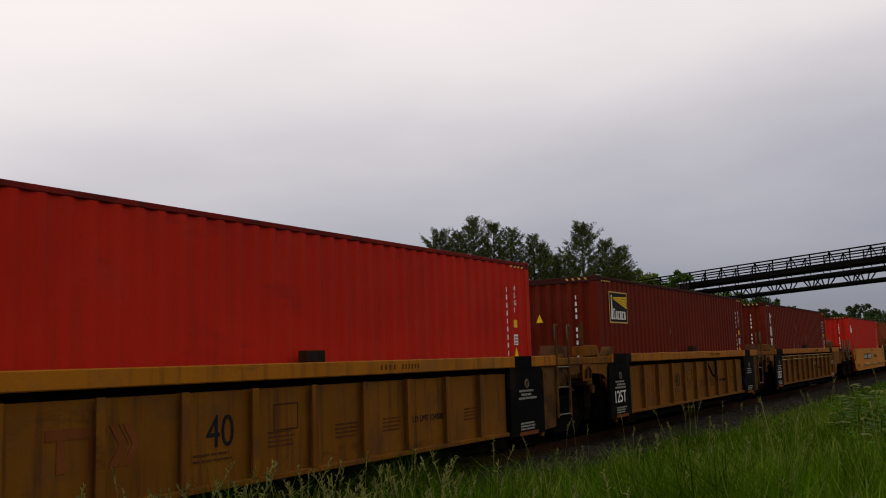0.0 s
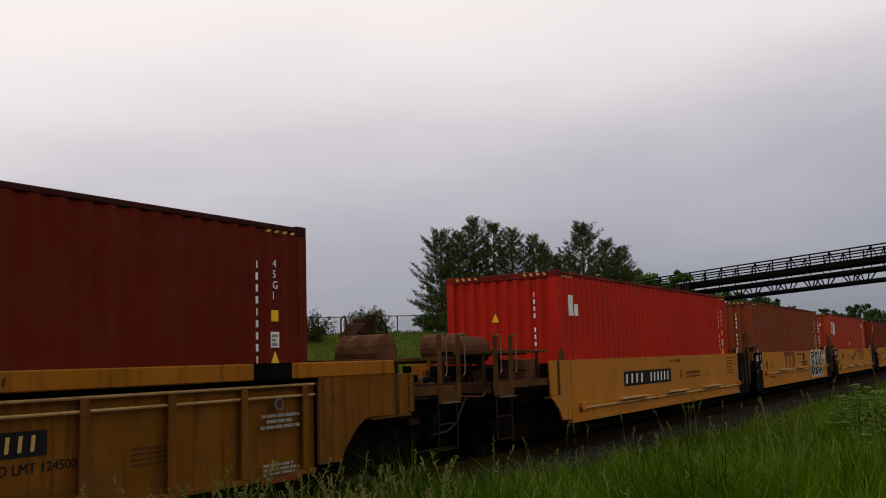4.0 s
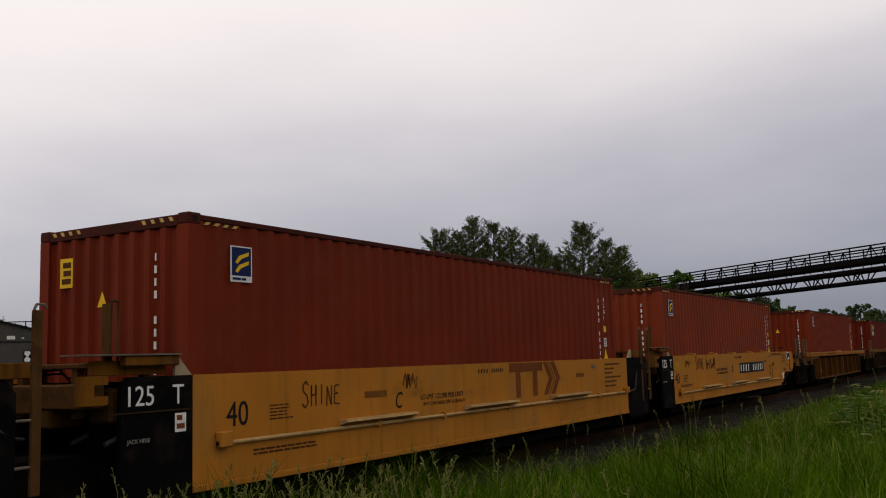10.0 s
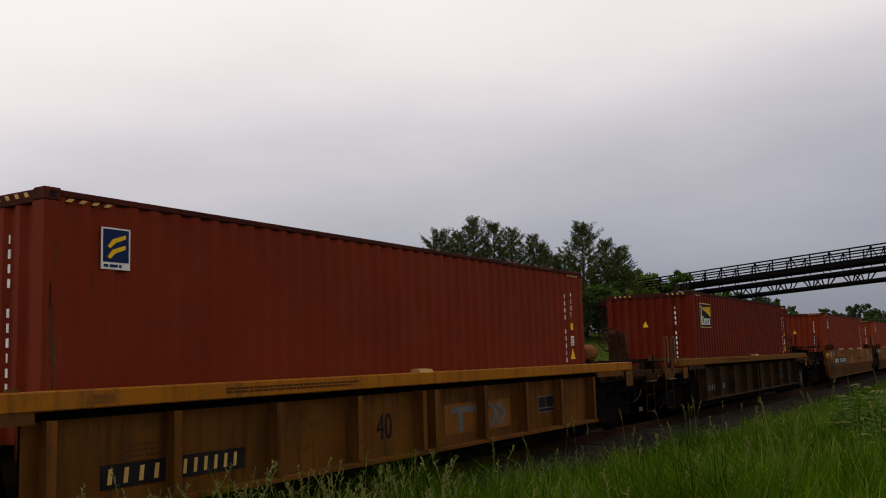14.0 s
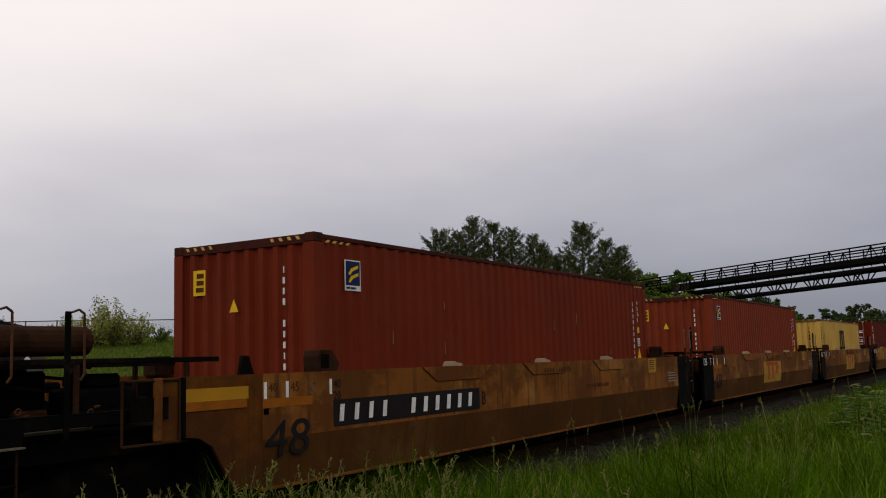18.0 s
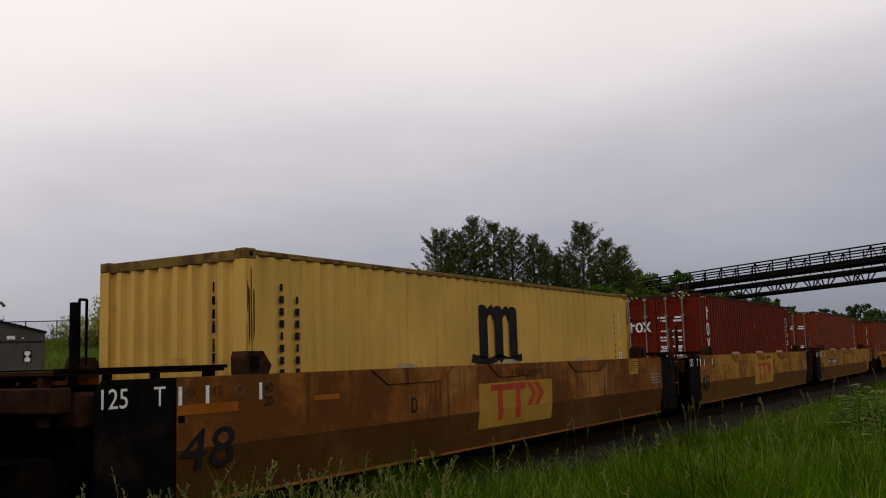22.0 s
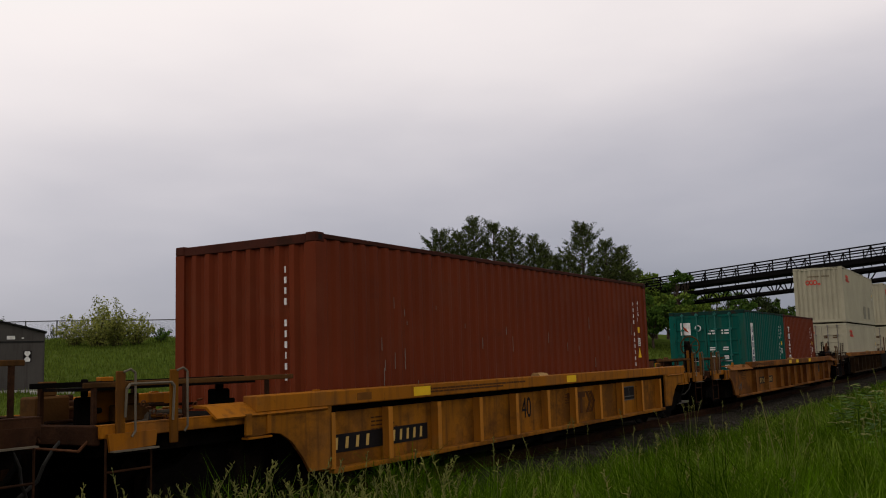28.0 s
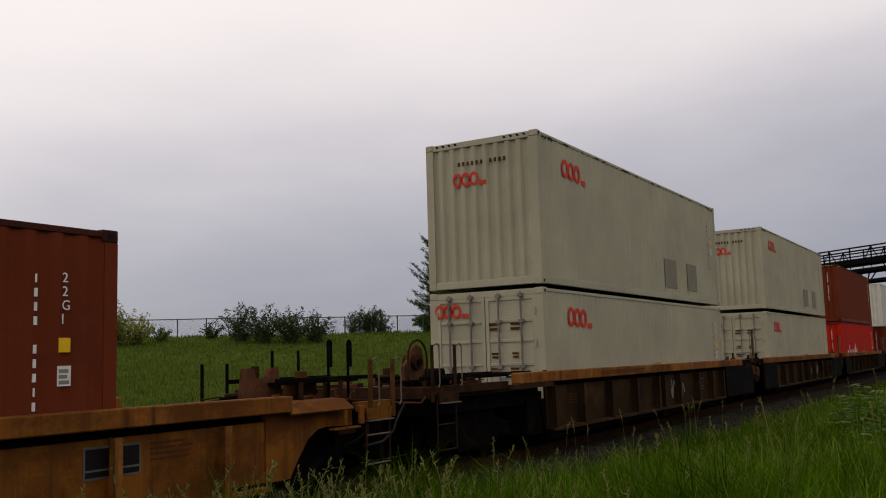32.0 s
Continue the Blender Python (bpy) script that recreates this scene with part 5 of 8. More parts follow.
    part("guide_post", Solid().prism([(edge + sg * 0.02, top), (edge + sg * 0.24, top), (edge + sg * 0.20, top + end.get("post", 0.2)), (edge + sg * 0.10, top + end.get("post", 0.2))], "y", CS + 0.10, CS + 0.14), ep, root)
    part("guide_post", Solid().prism([(edge - sg * 0.05, top), (edge + sg * 0.22, top), (edge + sg * 0.16, top + 0.2), (edge + sg * 0.04, top + 0.2)], "y", -CS - 0.14, -CS - 0.10), ep, root)
    if end.get("plate"):
        # sloped cover plate along the end of the sill
        p0, p1 = end["plate"]
        part("cover_plate", Solid().prism([(CS - 0.02, top - 0.02), (CS + 0.14, top + 0.10), (CS + 0.34, top + 0.11), (CS + 0.34, top + 0.085), (CS + 0.15, top + 0.075), (CS, top - 0.04)], "x", min(p0, p1), max(p0, p1)), sillm, root)
    for x0, x1, z0, z1 in end.get("tags", ()):
        part("hanging_plate", Solid().box(x0, x1, CS + 0.0, CS + 0.012, z0, z1, 0.004), "car_ochre", root)
        tline(root, x0 + 0.06, x1 - 0.06, z0 + 0.05, z1 - 0.06, 3, CS - 0.001, int(100 * z0))
    # centre sill, draft gear, screening plates, coupler
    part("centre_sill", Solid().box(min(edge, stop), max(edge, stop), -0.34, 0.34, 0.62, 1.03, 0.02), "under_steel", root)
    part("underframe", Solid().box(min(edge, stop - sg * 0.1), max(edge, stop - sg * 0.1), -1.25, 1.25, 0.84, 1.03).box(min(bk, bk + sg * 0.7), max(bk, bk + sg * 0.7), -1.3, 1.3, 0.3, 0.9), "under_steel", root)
    # plain plates added in place of rigging, to keep the gap below black
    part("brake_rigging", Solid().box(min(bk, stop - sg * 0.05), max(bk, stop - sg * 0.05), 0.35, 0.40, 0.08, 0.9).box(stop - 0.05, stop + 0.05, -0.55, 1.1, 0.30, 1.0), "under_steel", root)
    k = Solid().box(min(stop, C - sg * 0.12), max(stop, C - sg * 0.12), -0.12, 0.12, 0.74, 1.02, 0.02)
    k.prism([(C - sg * 0.30, -0.24), (C + sg * 0.06, -0.20), (C + sg * 0.14, 0.02), (C - sg * 0.05, 0.06), (C - sg * 0.10, 0.24), (C - sg * 0.32, 0.20)], "z", 0.62, 1.10)
    part("coupler", k, "rusty_dark", root)
    part("uncoupling_rod", Solid().pipe([(stop, -1.35, ze + 0.02), (stop + sg * 0.10, -1.3, ze - 0.1), (stop + sg * 0.12, -0.3, ze - 0.08), (stop + sg * 0.2, -0.2, ze - 0.2)], 0.014, 6), "rusty_steel", root)
    part("air_hose", Solid().pipe([(stop, -0.95, 1.02), (stop + sg * 0.10, -0.95, 0.93), (stop + sg * 0.18, -0.93, 0.80), (stop + sg * 0.22, -0.9, 0.66), (stop + sg * 0.34, -0.8, 0.52), (C, -0.6, 0.46)], 0.017, 8), "hose_rubber", root, "dusty black air brake hose")
    part("air_hose", Solid().pipe([(stop, -0.4, 0.9), (stop + sg * 0.2, -0.4, 0.62), (stop + sg * 0.35, -0.3, 0.5), (C, -0.25, 0.46)], 0.03, 6), "car_black", root)
    bogie(root, C - sg * end.get("truck", 2.3), end.get("silver", False))
    st = S.get("stakes", body)
    for x in end.get("stakes", (0.02, 0.55)):
        zs = end.get("stake_top", 2.0)
        post(root, stop - sg * x, sg, CS + 0.04, ze - 0.1, zs, end.get("stake_paint", "car_shade"), end.get("stake_w", 0.05), end.get("grab_paint", "grab_steel"))
        part("stake", Solid().box(stop - sg * x - 0.025, stop - sg * x + 0.025, -CS - 0.07, -CS - 0.04, ze - 0.1, zs, 0.006), "car_black", root)
    if end.get("grab_rail"):
        x0, x1, z = end["grab_rail"]
        part("grab_iron", Solid().pipe([(x0, CS + 0.02, z - 0.30), (x0, CS, z - 0.04), (x0 + 0.04, CS, z), (x1 - 0.04, CS, z), (x1, CS, z - 0.04), (x1, CS + 0.02, z - 0.36)], 0.013, 6), "grab_steel", root)
    # side steps below the platform
    lx = stop - sg * 0.32
    s = Solid()
    for x in (lx - 0.26, lx + 0.26):
        s.rod((x, CS + 0.06, 0.34), (x, CS + 0.06, ze), 0.012, 6)
    lad = part("ladder", s, "rusty_dark", root)
    for z in (0.36, 0.72):
        part("rung", Solid().rod((lx - 0.26, CS + 0.06, z), (lx + 0.26, CS + 0.06, z), 0.012, 6), end.get("rung_paint", "rusty_dark"), lad)
    clutter(root, edge + sg * 0.9, stop - sg * 0.1, sg, top, rng, ep)
    for what, x, *rest in end.get("gear", ()):
        X = x
        if what == "wheel":
            y, z, w = rest[0], rest[1], rest[2] if len(rest) > 2 else 0.75
            d = sg
            pr = [(X - d * (w + 0.1), 1.1), (X, 1.1), (X, z + 0.16), (X - d * 0.06, z + 0.23), (X - d * 0.16, z + 0.22), (X - d * 0.2, z + 0.08), (X - d * 0.42, z + 0.04), (X - d * 0.52, z - 0.06), (X - d * 0.55, z - 0.24), (X - d * (w - 0.02), z - 0.48)]
            part("brake_stand", Solid().prism(pr, "y", y - 0.16, y + 0.12), "rusty_dark", root, "rusty brake stand")
            part("gear_case", Solid().rod((X - d * 0.22, y - 0.2, z), (X - d * 0.22, y + 0.14, z), 0.16, 14), "rusty_dark", root)
            brake_wheel(root, X + d * 0.17, y, z, "rusty_dark", 0.29, (d, -0.15, 0))
            part("hand_hold", Solid().pipe([(X - d * 0.75, y - 0.1, z - 0.5), (X - d * 0.75, y - 0.1, z + 0.2), (X - d * 0.66, y - 0.1, z + 0.25), (X - d * 0.62, y - 0.1, z + 0.18), (X - d * 0.62, y - 0.1, z - 0.3)], 0.013, 6), "rusty_steel", root)
        elif what == "ring":
            y, z = rest
            for q in (0.30, 0.0):
                part("wheel_post", Solid().box(X - sg * q - 0.035, X - sg * q + 0.035, y - 0.03, y + 0.03, 1.0, z - 0.1, 0.008), "car_ochre", root)
            part("chain_case", Solid().box(X - 0.24, X - 0.06, y - 0.05, y + 0.12, 1.1, z + 0.04, 0.04).rod((X - 0.15, y, z + 0.04), (X - 0.15, y + 0.1, z + 0.04), 0.11, 12), "under_steel", root)
            brake_wheel(root, X + sg * 0.10, y + 0.05, z + 0.02, "car_shade", 0.25, (sg, 0.0, 0))
        elif what == "tank":
            tank(root, X, rest[0], rest[1], rest[2], rest[3], rest[4], rest[5])
        elif what == "box":
            part("equipment_box", Solid().box(X - rest[3], X + rest[3], rest[0] - 0.3, rest[0] + 0.3, 1.1, rest[1], 0.02), rest[2], root)
        elif what == "bracket":
            part("bracket", Solid().prism([(X - 0.35, 1.08), (X + 0.35, 1.08), (X + 0.28, rest[1]), (X + 0.16, rest[1]), (X + 0.12, rest[1] - 0.12), (X - 0.12, rest[1] - 0.12), (X - 0.16, rest[1]), (X - 0.28, rest[1])], "y", rest[0] - 0.05, rest[0] + 0.05), "rusty_steel", root)
        elif what == "posts":
            # pair of thin black uprights with bent tops
            for q in rest[2]:
                part("handrail_post", Solid().pipe([(X + q, rest[0], 1.1), (X + q, rest[0], rest[1] - 0.03), (X + q + 0.03, rest[0], rest[1]), (X + q + 0.06, rest[0], rest[1] - 0.03), (X + q + 0.06, rest[0], rest[1] - 0.35)], 0.019, 6), "car_black", root)
        elif what == "small_wheel":
            part("wheel_post", Solid().box(X - 0.05, X + 0.05, rest[0], rest[0] + 0.08, 1.1, rest[1] + 0.06, 0.01), "car_black", root)
            brake_wheel(root, X, rest[0] - 0.06, rest[1], "car_black", 0.25, (-1, -0.8, 0))
        elif what == "guard":
            # rusty plate with a notched top and a bowed hand hold before it
            y, z = rest
            pr = [(X - 0.30, 1.1), (X + 0.26, 1.1), (X + 0.27, z - 0.30), (X + 0.20, z - 0.08), (X + 0.05, z - 0.02), (X - 0.10, z - 0.10), (X - 0.16, z - 0.24), (X - 0.28, z - 0.34)]
            part("brake_stand", Solid().prism(pr, "y", y - 0.03, y + 0.03), "rusty_steel", root, "rusty notched brake stand")
            part("gear_case", Solid().rod((X, y - 0.1, z - 0.28), (X, y + 0.12, z - 0.28), 0.12, 14), "rusty_dark", root)
            part("gear_hub", Solid().rod((X, y - 0.14, z - 0.28), (X, y - 0.1, z - 0.28), 0.05, 10), "car_black", root)
            part("hand_hold", Solid().pipe([(X - 0.26, y - 0.08, 1.25)] + [(X - 0.26 * math.cos(math.pi * q / 8), y - 0.08, z - 0.22 + 0.27 * math.sin(math.pi * q / 8)) for q in range(9)] + [(X + 0.26, y - 0.08, 1.35)], 0.017, 6), "rusty_dark", root)
        elif what == "winch":
            # hand brake: column, drum in a round case, two spoked wheels, braces and rods
            y, z = rest
            part("brake_stand", Solid().prism([(X - 0.26, 1.1), (X + 0.30, 1.1), (X + 0.20, z - 0.3), (X + 0.12, z), (X - 0.10, z), (X - 0.14, z - 0.3)], "y", y - 0.05, y + 0.10), "rusty_dark", root, "rusty brake stand")
            part("gear_case", Solid().rod((X + 0.04, y - 0.24, z), (X + 0.04, y + 0.08, z), 0.20, 18).rod((X + 0.04, y - 0.26, z), (X + 0.04, y - 0.24, z), 0.15, 18, 0.19), "rusty_steel", root, "rust-brown round brake gear case")
            part("gear_rim", Solid().ring((X + 0.04, y - 0.22, z), (0, 1, 0), 0.205, 0.022, 18, 5), "rusty_dark", root)
            part("gear_hub", Solid().rod((X + 0.04, y - 0.33, z), (X + 0.04, y - 0.26, z), 0.06, 10), "car_black", root)
            for k in range(6):
                a = math.pi * k / 3
                part("bolt", Solid().rod((X + 0.04 + 0.13 * math.cos(a), y - 0.28, z + 0.13 * math.sin(a)), (X + 0.04 + 0.13 * math.cos(a), y - 0.25, z + 0.13 * math.sin(a)), 0.018, 6), "car_black", root)
            part("chain_case", Solid().box(X + 0.20, X + 0.52, y - 0.16, y + 0.05, z - 0.20, z + 0.07, 0.05), "rusty_dark", root)
            part("chain_case", Solid().box(X - 0.22, X - 0.02, y - 0.12, y + 0.10, z - 0.62, z - 0.28, 0.04), "under_steel", root)
            brake_wheel(root, X - 0.20, y - 0.05, z + 0.10, "car_black", 0.22, (-1, -0.35, 0))
            brake_wheel(root, X + 0.66, y - 0.25, z - 0.05, "rusty_dark", 0.24, (0.7, -1, 0))
            for dx, dy in ((-0.30, -0.45), (0.55, -0.40), (0.42, 0.25)):
                part("stand_brace", Solid().rod((X + dx, y + dy, 1.1), (X + 0.3 * dx, y, z - 0.1), 0.022, 6), "car_black", root)
            part("hand_hold", Solid().pipe([(X - 0.42, y - 0.45, 1.12), (X - 0.42, y - 0.45, z - 0.02), (X - 0.36, y - 0.45, z + 0.03), (X - 0.18, y - 0.45, z + 0.03), (X - 0.12, y - 0.45, z - 0.02), (X - 0.12, y - 0.45, 1.12)], 0.014, 6), "rusty_steel", root)
            for k in range(5):
                zz = 1.28 + 0.11 * k
                part("brake_rod", Solid().pipe([(X + 0.1, y - 0.3 - 0.08 * k, zz), (X + 0.8, y - 0.34 - 0.08 * k, zz + 0.01), (X + 1.0 + 0.18 * k, y - 0.3 - 0.06 * k, zz - 0.06)], 0.018, 6), "car_black" if k % 2 else "rusty_dark", root)
        elif what == "block":
            # heavy casting with a stepped top
            y, z, w = rest
            part("brake_cylinder", Solid().box(X - w, X + w, y - 0.25, y + 0.25, 1.1, z - 0.14, 0.03).box(X - 0.7 * w, X + 0.5 * w, y - 0.2, y + 0.2, z - 0.14, z, 0.03).rod((X + w, y, z - 0.3), (X + w + 0.3, y, z - 0.3), 0.05, 8), "car_black", root)


# ---------------------------------------------------------------- lettering and wear on the cars
def tline(root, x0, x1, z0, z1, rows, P, seed, material="mark_brown", gap=0.62):
    s = Solid()
    bars(s, x0, z0, x1, z1, rows, P, random.Random(seed), gap=gap)
    tagged(part("stencil_text", s, material, root), kind="stuff")


def maker_emblem(root, x, z, w, h, P, material):
    """The car owner's emblem: two topped uprights and crossed strokes."""
    s = Solid()
    u = w / 3.05
    s.box(x, x + 1.98 * u, P - 0.003, P + 0.003, z + 0.74 * h, z + h)
    for k in (0, 1):
        a = x + 1.02 * u * k
        s.box(a + 0.36 * u, a + 0.62 * u, P - 0.003, P + 0.003, z, z + 0.74 * h)
    a = x + 2.02 * u
    for lo, hi, d in ((0.02, 0.28, 1), (0.36, 0.42, 1), (0.50, 0.76, 1)):
        w = 0.26 * u if d < 0 else (hi - lo) * u
        mid_ = 0.62 if d > 0 else 0.66
        x0 = a + lo * u
        for z0, z1, k0, k1 in ((0.0, 0.5, 0.0, 1.0), (0.5, 1.0, 1.0, 0.0)):
            q = 0.36 * u * d
            p0, p1 = x0 + q * k0, x0 + q * k1
            ww = w * d
            s.prism([(p0, z + z0 * h), (p0 + ww, z + z0 * h), (p1 + ww, z + z1 * h), (p1, z + z1 * h)] if d > 0 else [(p0 + ww, z + z0 * h), (p0, z + z0 * h), (p1, z + z1 * h), (p1 + ww, z + z1 * h)], "y", P - 0.003, P + 0.003)
    tagged(part("emblem", s, material, root), kind="stuff")


def bar_digit(s, x, z, w, h, P):
    """A slanting plain bar in the room of one painted character."""
    s.prism([(x + 0.14 * w, z), (x + 0.58 * w, z), (x + 0.72 * w, z + h), (x + 0.28 * w, z + h)], "y", P - 0.006, P)


def number_bars(root, x0, x1, z0, z1, P, plate_mat="mark_black", material="mark_white", split=0.42, framed=False):
    """A painted reporting number as bars of its size on a dark field."""
    if plate_mat:
        part("number_field", Solid().box(x0, x1, P - 0.003, P + 0.003, z0, z1), plate_mat, root)
    s = Solid()
    h = z1 - z0
    x, stop = x0 + 0.25 * h, x0 + split * (x1 - x0)
    w = (stop - x) / 4.6
    for k in range(4):
        bar_digit(s, x, z0 + 0.18 * h, 0.72 * w, 0.64 * h, P)
        x += w * 1.15
    x = x0 + (split + 0.10) * (x1 - x0)
    n = 6
    w = (x1 - 0.25 * h - x) / n
    for k in range(n):
        bar_digit(s, x, z0 + 0.18 * h, 0.70 * w, 0.64 * h, P)
        x += w
    tagged(part("number_mark", s, material, root), kind="stuff")


def squiggle(root, x, z, w, h, P, seed, material, r=0.010, n=26):
    g = random.Random(seed)
    pts, px_, up = [], x, 0
    for k in range(n):
        px_ += w / n * g.uniform(0.3, 1.7) * (1 if g.random() > 0.2 else -0.8)
        up = 1 - up
        pts.append((px_, P - 0.002, z + h * (g.uniform(0.55, 1.0) if up else g.uniform(0.0, 0.45))))
    fine = []
    for i in range(len(pts) - 1):
        p0, p1, p2, p3 = (Vector(pts[max(0, min(len(pts) - 1, i + d))]) for d in (-1, 0, 1, 2))
        for t in (0.0, 0.33, 0.66):
            fine.append(tuple(0.5 * ((2 * p1) + (p2 - p0) * t + (2 * p0 - 5 * p1 + 4 * p2 - p3) * t * t + (3 * p1 - p0 - 3 * p2 + p3) * t ** 3)))
    s = Solid()
    for a, b in zip(fine, fine[1:]):
        d = Vector(b) - Vector(a)
        if d.length < 1e-4:
            continue
        nrm = Vector((-d.z, 0, d.x)).normalized() * r
        q = [Vector(a) - nrm, Vector(b) - nrm, Vector(b) + nrm, Vector(a) + nrm]
        s.prism([(v.x, v.z) for v in q], "y", P - 0.003, P + 0.002)
    part("spray_paint", s, material, root, "hand-sprayed scrawl")


STROKES = {"S": [(0.9, 0.85), (0.55, 1.0), (0.15, 0.85), (0.2, 0.62), (0.7, 0.45), (0.85, 0.2), (0.45, 0.0), (0.05, 0.15)], "H": [(0.15, 0.0), (0.2, 1.0), (0.18, 0.5), (0.8, 0.55), (0.85, 1.0), (0.8, 0.0)],
           "I": [(0.5, 0.0), (0.52, 0.95)], "N": [(0.1, 0.0), (0.2, 0.95), (0.75, 0.05), (0.85, 0.98)], "E": [(0.85, 0.95), (0.2, 0.9), (0.15, 0.5), (0.65, 0.55), (0.15, 0.5), (0.1, 0.05), (0.9, 0.0)]}


def scrawl(root, word, x, z, w, h, P, material, r):
    """A hand-sprayed word, letter by letter in single strokes."""
    for k, ch in enumerate(word):
        s = Solid()
        pts = [(x + w * k + 0.88 * w * u, z + h * (v * (1.0 if k else 1.25) + 0.06 * ((k * 7) % 3 - 1))) for u, v in STROKES[ch]]
        for (a, b), (c, d) in zip(pts, pts[1:]):
            n = Vector((-(d - b), c - a)).normalized() * r
            s.prism([(a - n.x, b - n.y), (c - n.x, d - n.y), (c + n.x, d + n.y), (a + n.x, b + n.y)], "y", P - 0.003, P + 0.002)
        part("spray_paint", s, material, root, "hand-sprayed scrawl")


def ribbed_text(front, n):
    def f(root, S, rng):
        P = CS + S["inset"] - 0.004
        K = CS - 0.001
        letters(root, "40", -1.92 if n < 2 else -0.10, 0.81, 0.33, "mark_black", P, stretch=0.86)
        if n < 2:
            maker_emblem(root, -3.78, 0.76, 0.98, 0.38, P, "mark_rust")
        else:
            number_bars(root, 0.87, 2.40, 0.94, 1.15, P, "mark_black", "mark_straw", split=0.4)
            part("worn_cross", Solid().prism([(-2.93, 0.98), (-2.88, 0.98), (-2.62, 1.24), (-2.67, 1.24)], "y", P - 0.003, P + 0.002).prism([(-2.67, 0.98), (-2.62, 0.98), (-2.88, 1.24), (-2.93, 1.24)], "y", P - 0.0035, P + 0.002), "mark_brown", root)
            for z in (1.27, 1.39):
                part("conduit", Solid().rod((-5.2, CS + 0.045, z), (5.9, CS + 0.045, z + 0.01), 0.016, 6), "car_step", root, "pale conduit along the side")
        for x, sd in ((-1.0, 3), (0.2, 5), (1.2, 7), (3.3, 9)):
            tline(root, x, x + 0.5, 0.72, 0.92, 4, P, sd + n)
        tline(root, -2.1, -1.5, 0.66, 0.78, 2, P, n + 40)
        letters(root, "LD LMT 124500", 1.9, 0.80, 0.085, "mark_black", P)
        s = Solid().box(-0.85, -0.55, P - 0.002, P + 0.002, 0.95, 1.15)
        part("panel_outline", Solid().pipe([(-0.9, P, 0.92), (-0.5, P, 0.92), (-0.5, P, 1.2), (-0.9, P, 1.2), (-0.9, P, 0.92)], 0.008, 4), "mark_brown", root)
        for x0, x1 in ((-6.16, -5.13), (4.83, 5.45)):
            part("sill_band", Solid().box(x0, x1, CS - 0.004, CS + 0.1, S["sill"][2] - 0.004, S["sill"][3] + 0.004), "car_black", root, "black sill band")
        letters(root, "125T", -6.16, 0.66, 0.24, "mark_white", K, stretch=0.95)
        for x in (-6.12, 4.95):
            for j, w in enumerate((0.62, 0.46, 0.66)):
                tline(root, x + (0.62 - w) / 2, x + (0.62 + w) / 2, 1.06 - 0.06 * j, 1.105 - 0.06 * j, 1, K, n + 50 + j, "mark_grey", 0.25)
            part("round_seal", Solid().ring((x + 0.28, K - 0.001, 1.20), (0, 1, 0), 0.062, 0.016, 14, 5), "mark_dim", root)
            part("seal_disc", Solid().rod((x + 0.28, K - 0.002, 1.20), (x + 0.28, K + 0.002, 1.20), 0.05, 14), "mark_brown", root)
            tline(root, x + 0.02, x + 0.6, 0.44, 0.58, 3, K, n + 61, "mark_grey", 0.4)
            part("notice_panel", Solid().box(x - 0.02, x + 0.66, K - 0.003, K, 0.36, 0.42), "mark_rust", root)
        number_bars(root, 1.0, 2.0, 1.51, 1.61, CS - 0.001, None, "mark_brown")
        part("sill_bracket", Solid().prism([(-6.34, S["sill"][3]), (-6.09, S["sill"][3]), (-6.09, S["sill"][3] + 0.15), (-6.24, S["sill"][3] + 0.15)], "y", CS + 0.04, CS + 0.22), "car_shade", root)
        b = part("sill_bracket", Solid().box(-0.36, -0.02, CS + 0.06, CS + 0.2, S["sill"][3], S["sill"][3] + 0.14, 0.008), "rusty_dark", root)
        for x in (-0.31, -0.16):
            part("recess", Solid().box(x, x + 0.10, CS + 0.055, CS + 0.065, S["sill"][3] + 0.03, S["sill"][3] + 0.11), "mark_black", b)
        part("hose_loop", Solid().pipe([(0.72, CS + 0.05, 1.42), (0.80, CS, 1.24), (0.95, CS - 0.02, 1.06), (1.10, CS - 0.03, 0.98), (1.24, CS - 0.03, 0.98), (1.34, CS - 0.02, 1.05), (1.50, CS, 1.22), (1.68, CS + 0.05, 1.42)], 0.024, 7), "car_black", root) if n == 1 else None
    return f


N7 = (0.0, 3.12, -0.87, -2.55)      # number, its length, letter and load limit on the last tan car


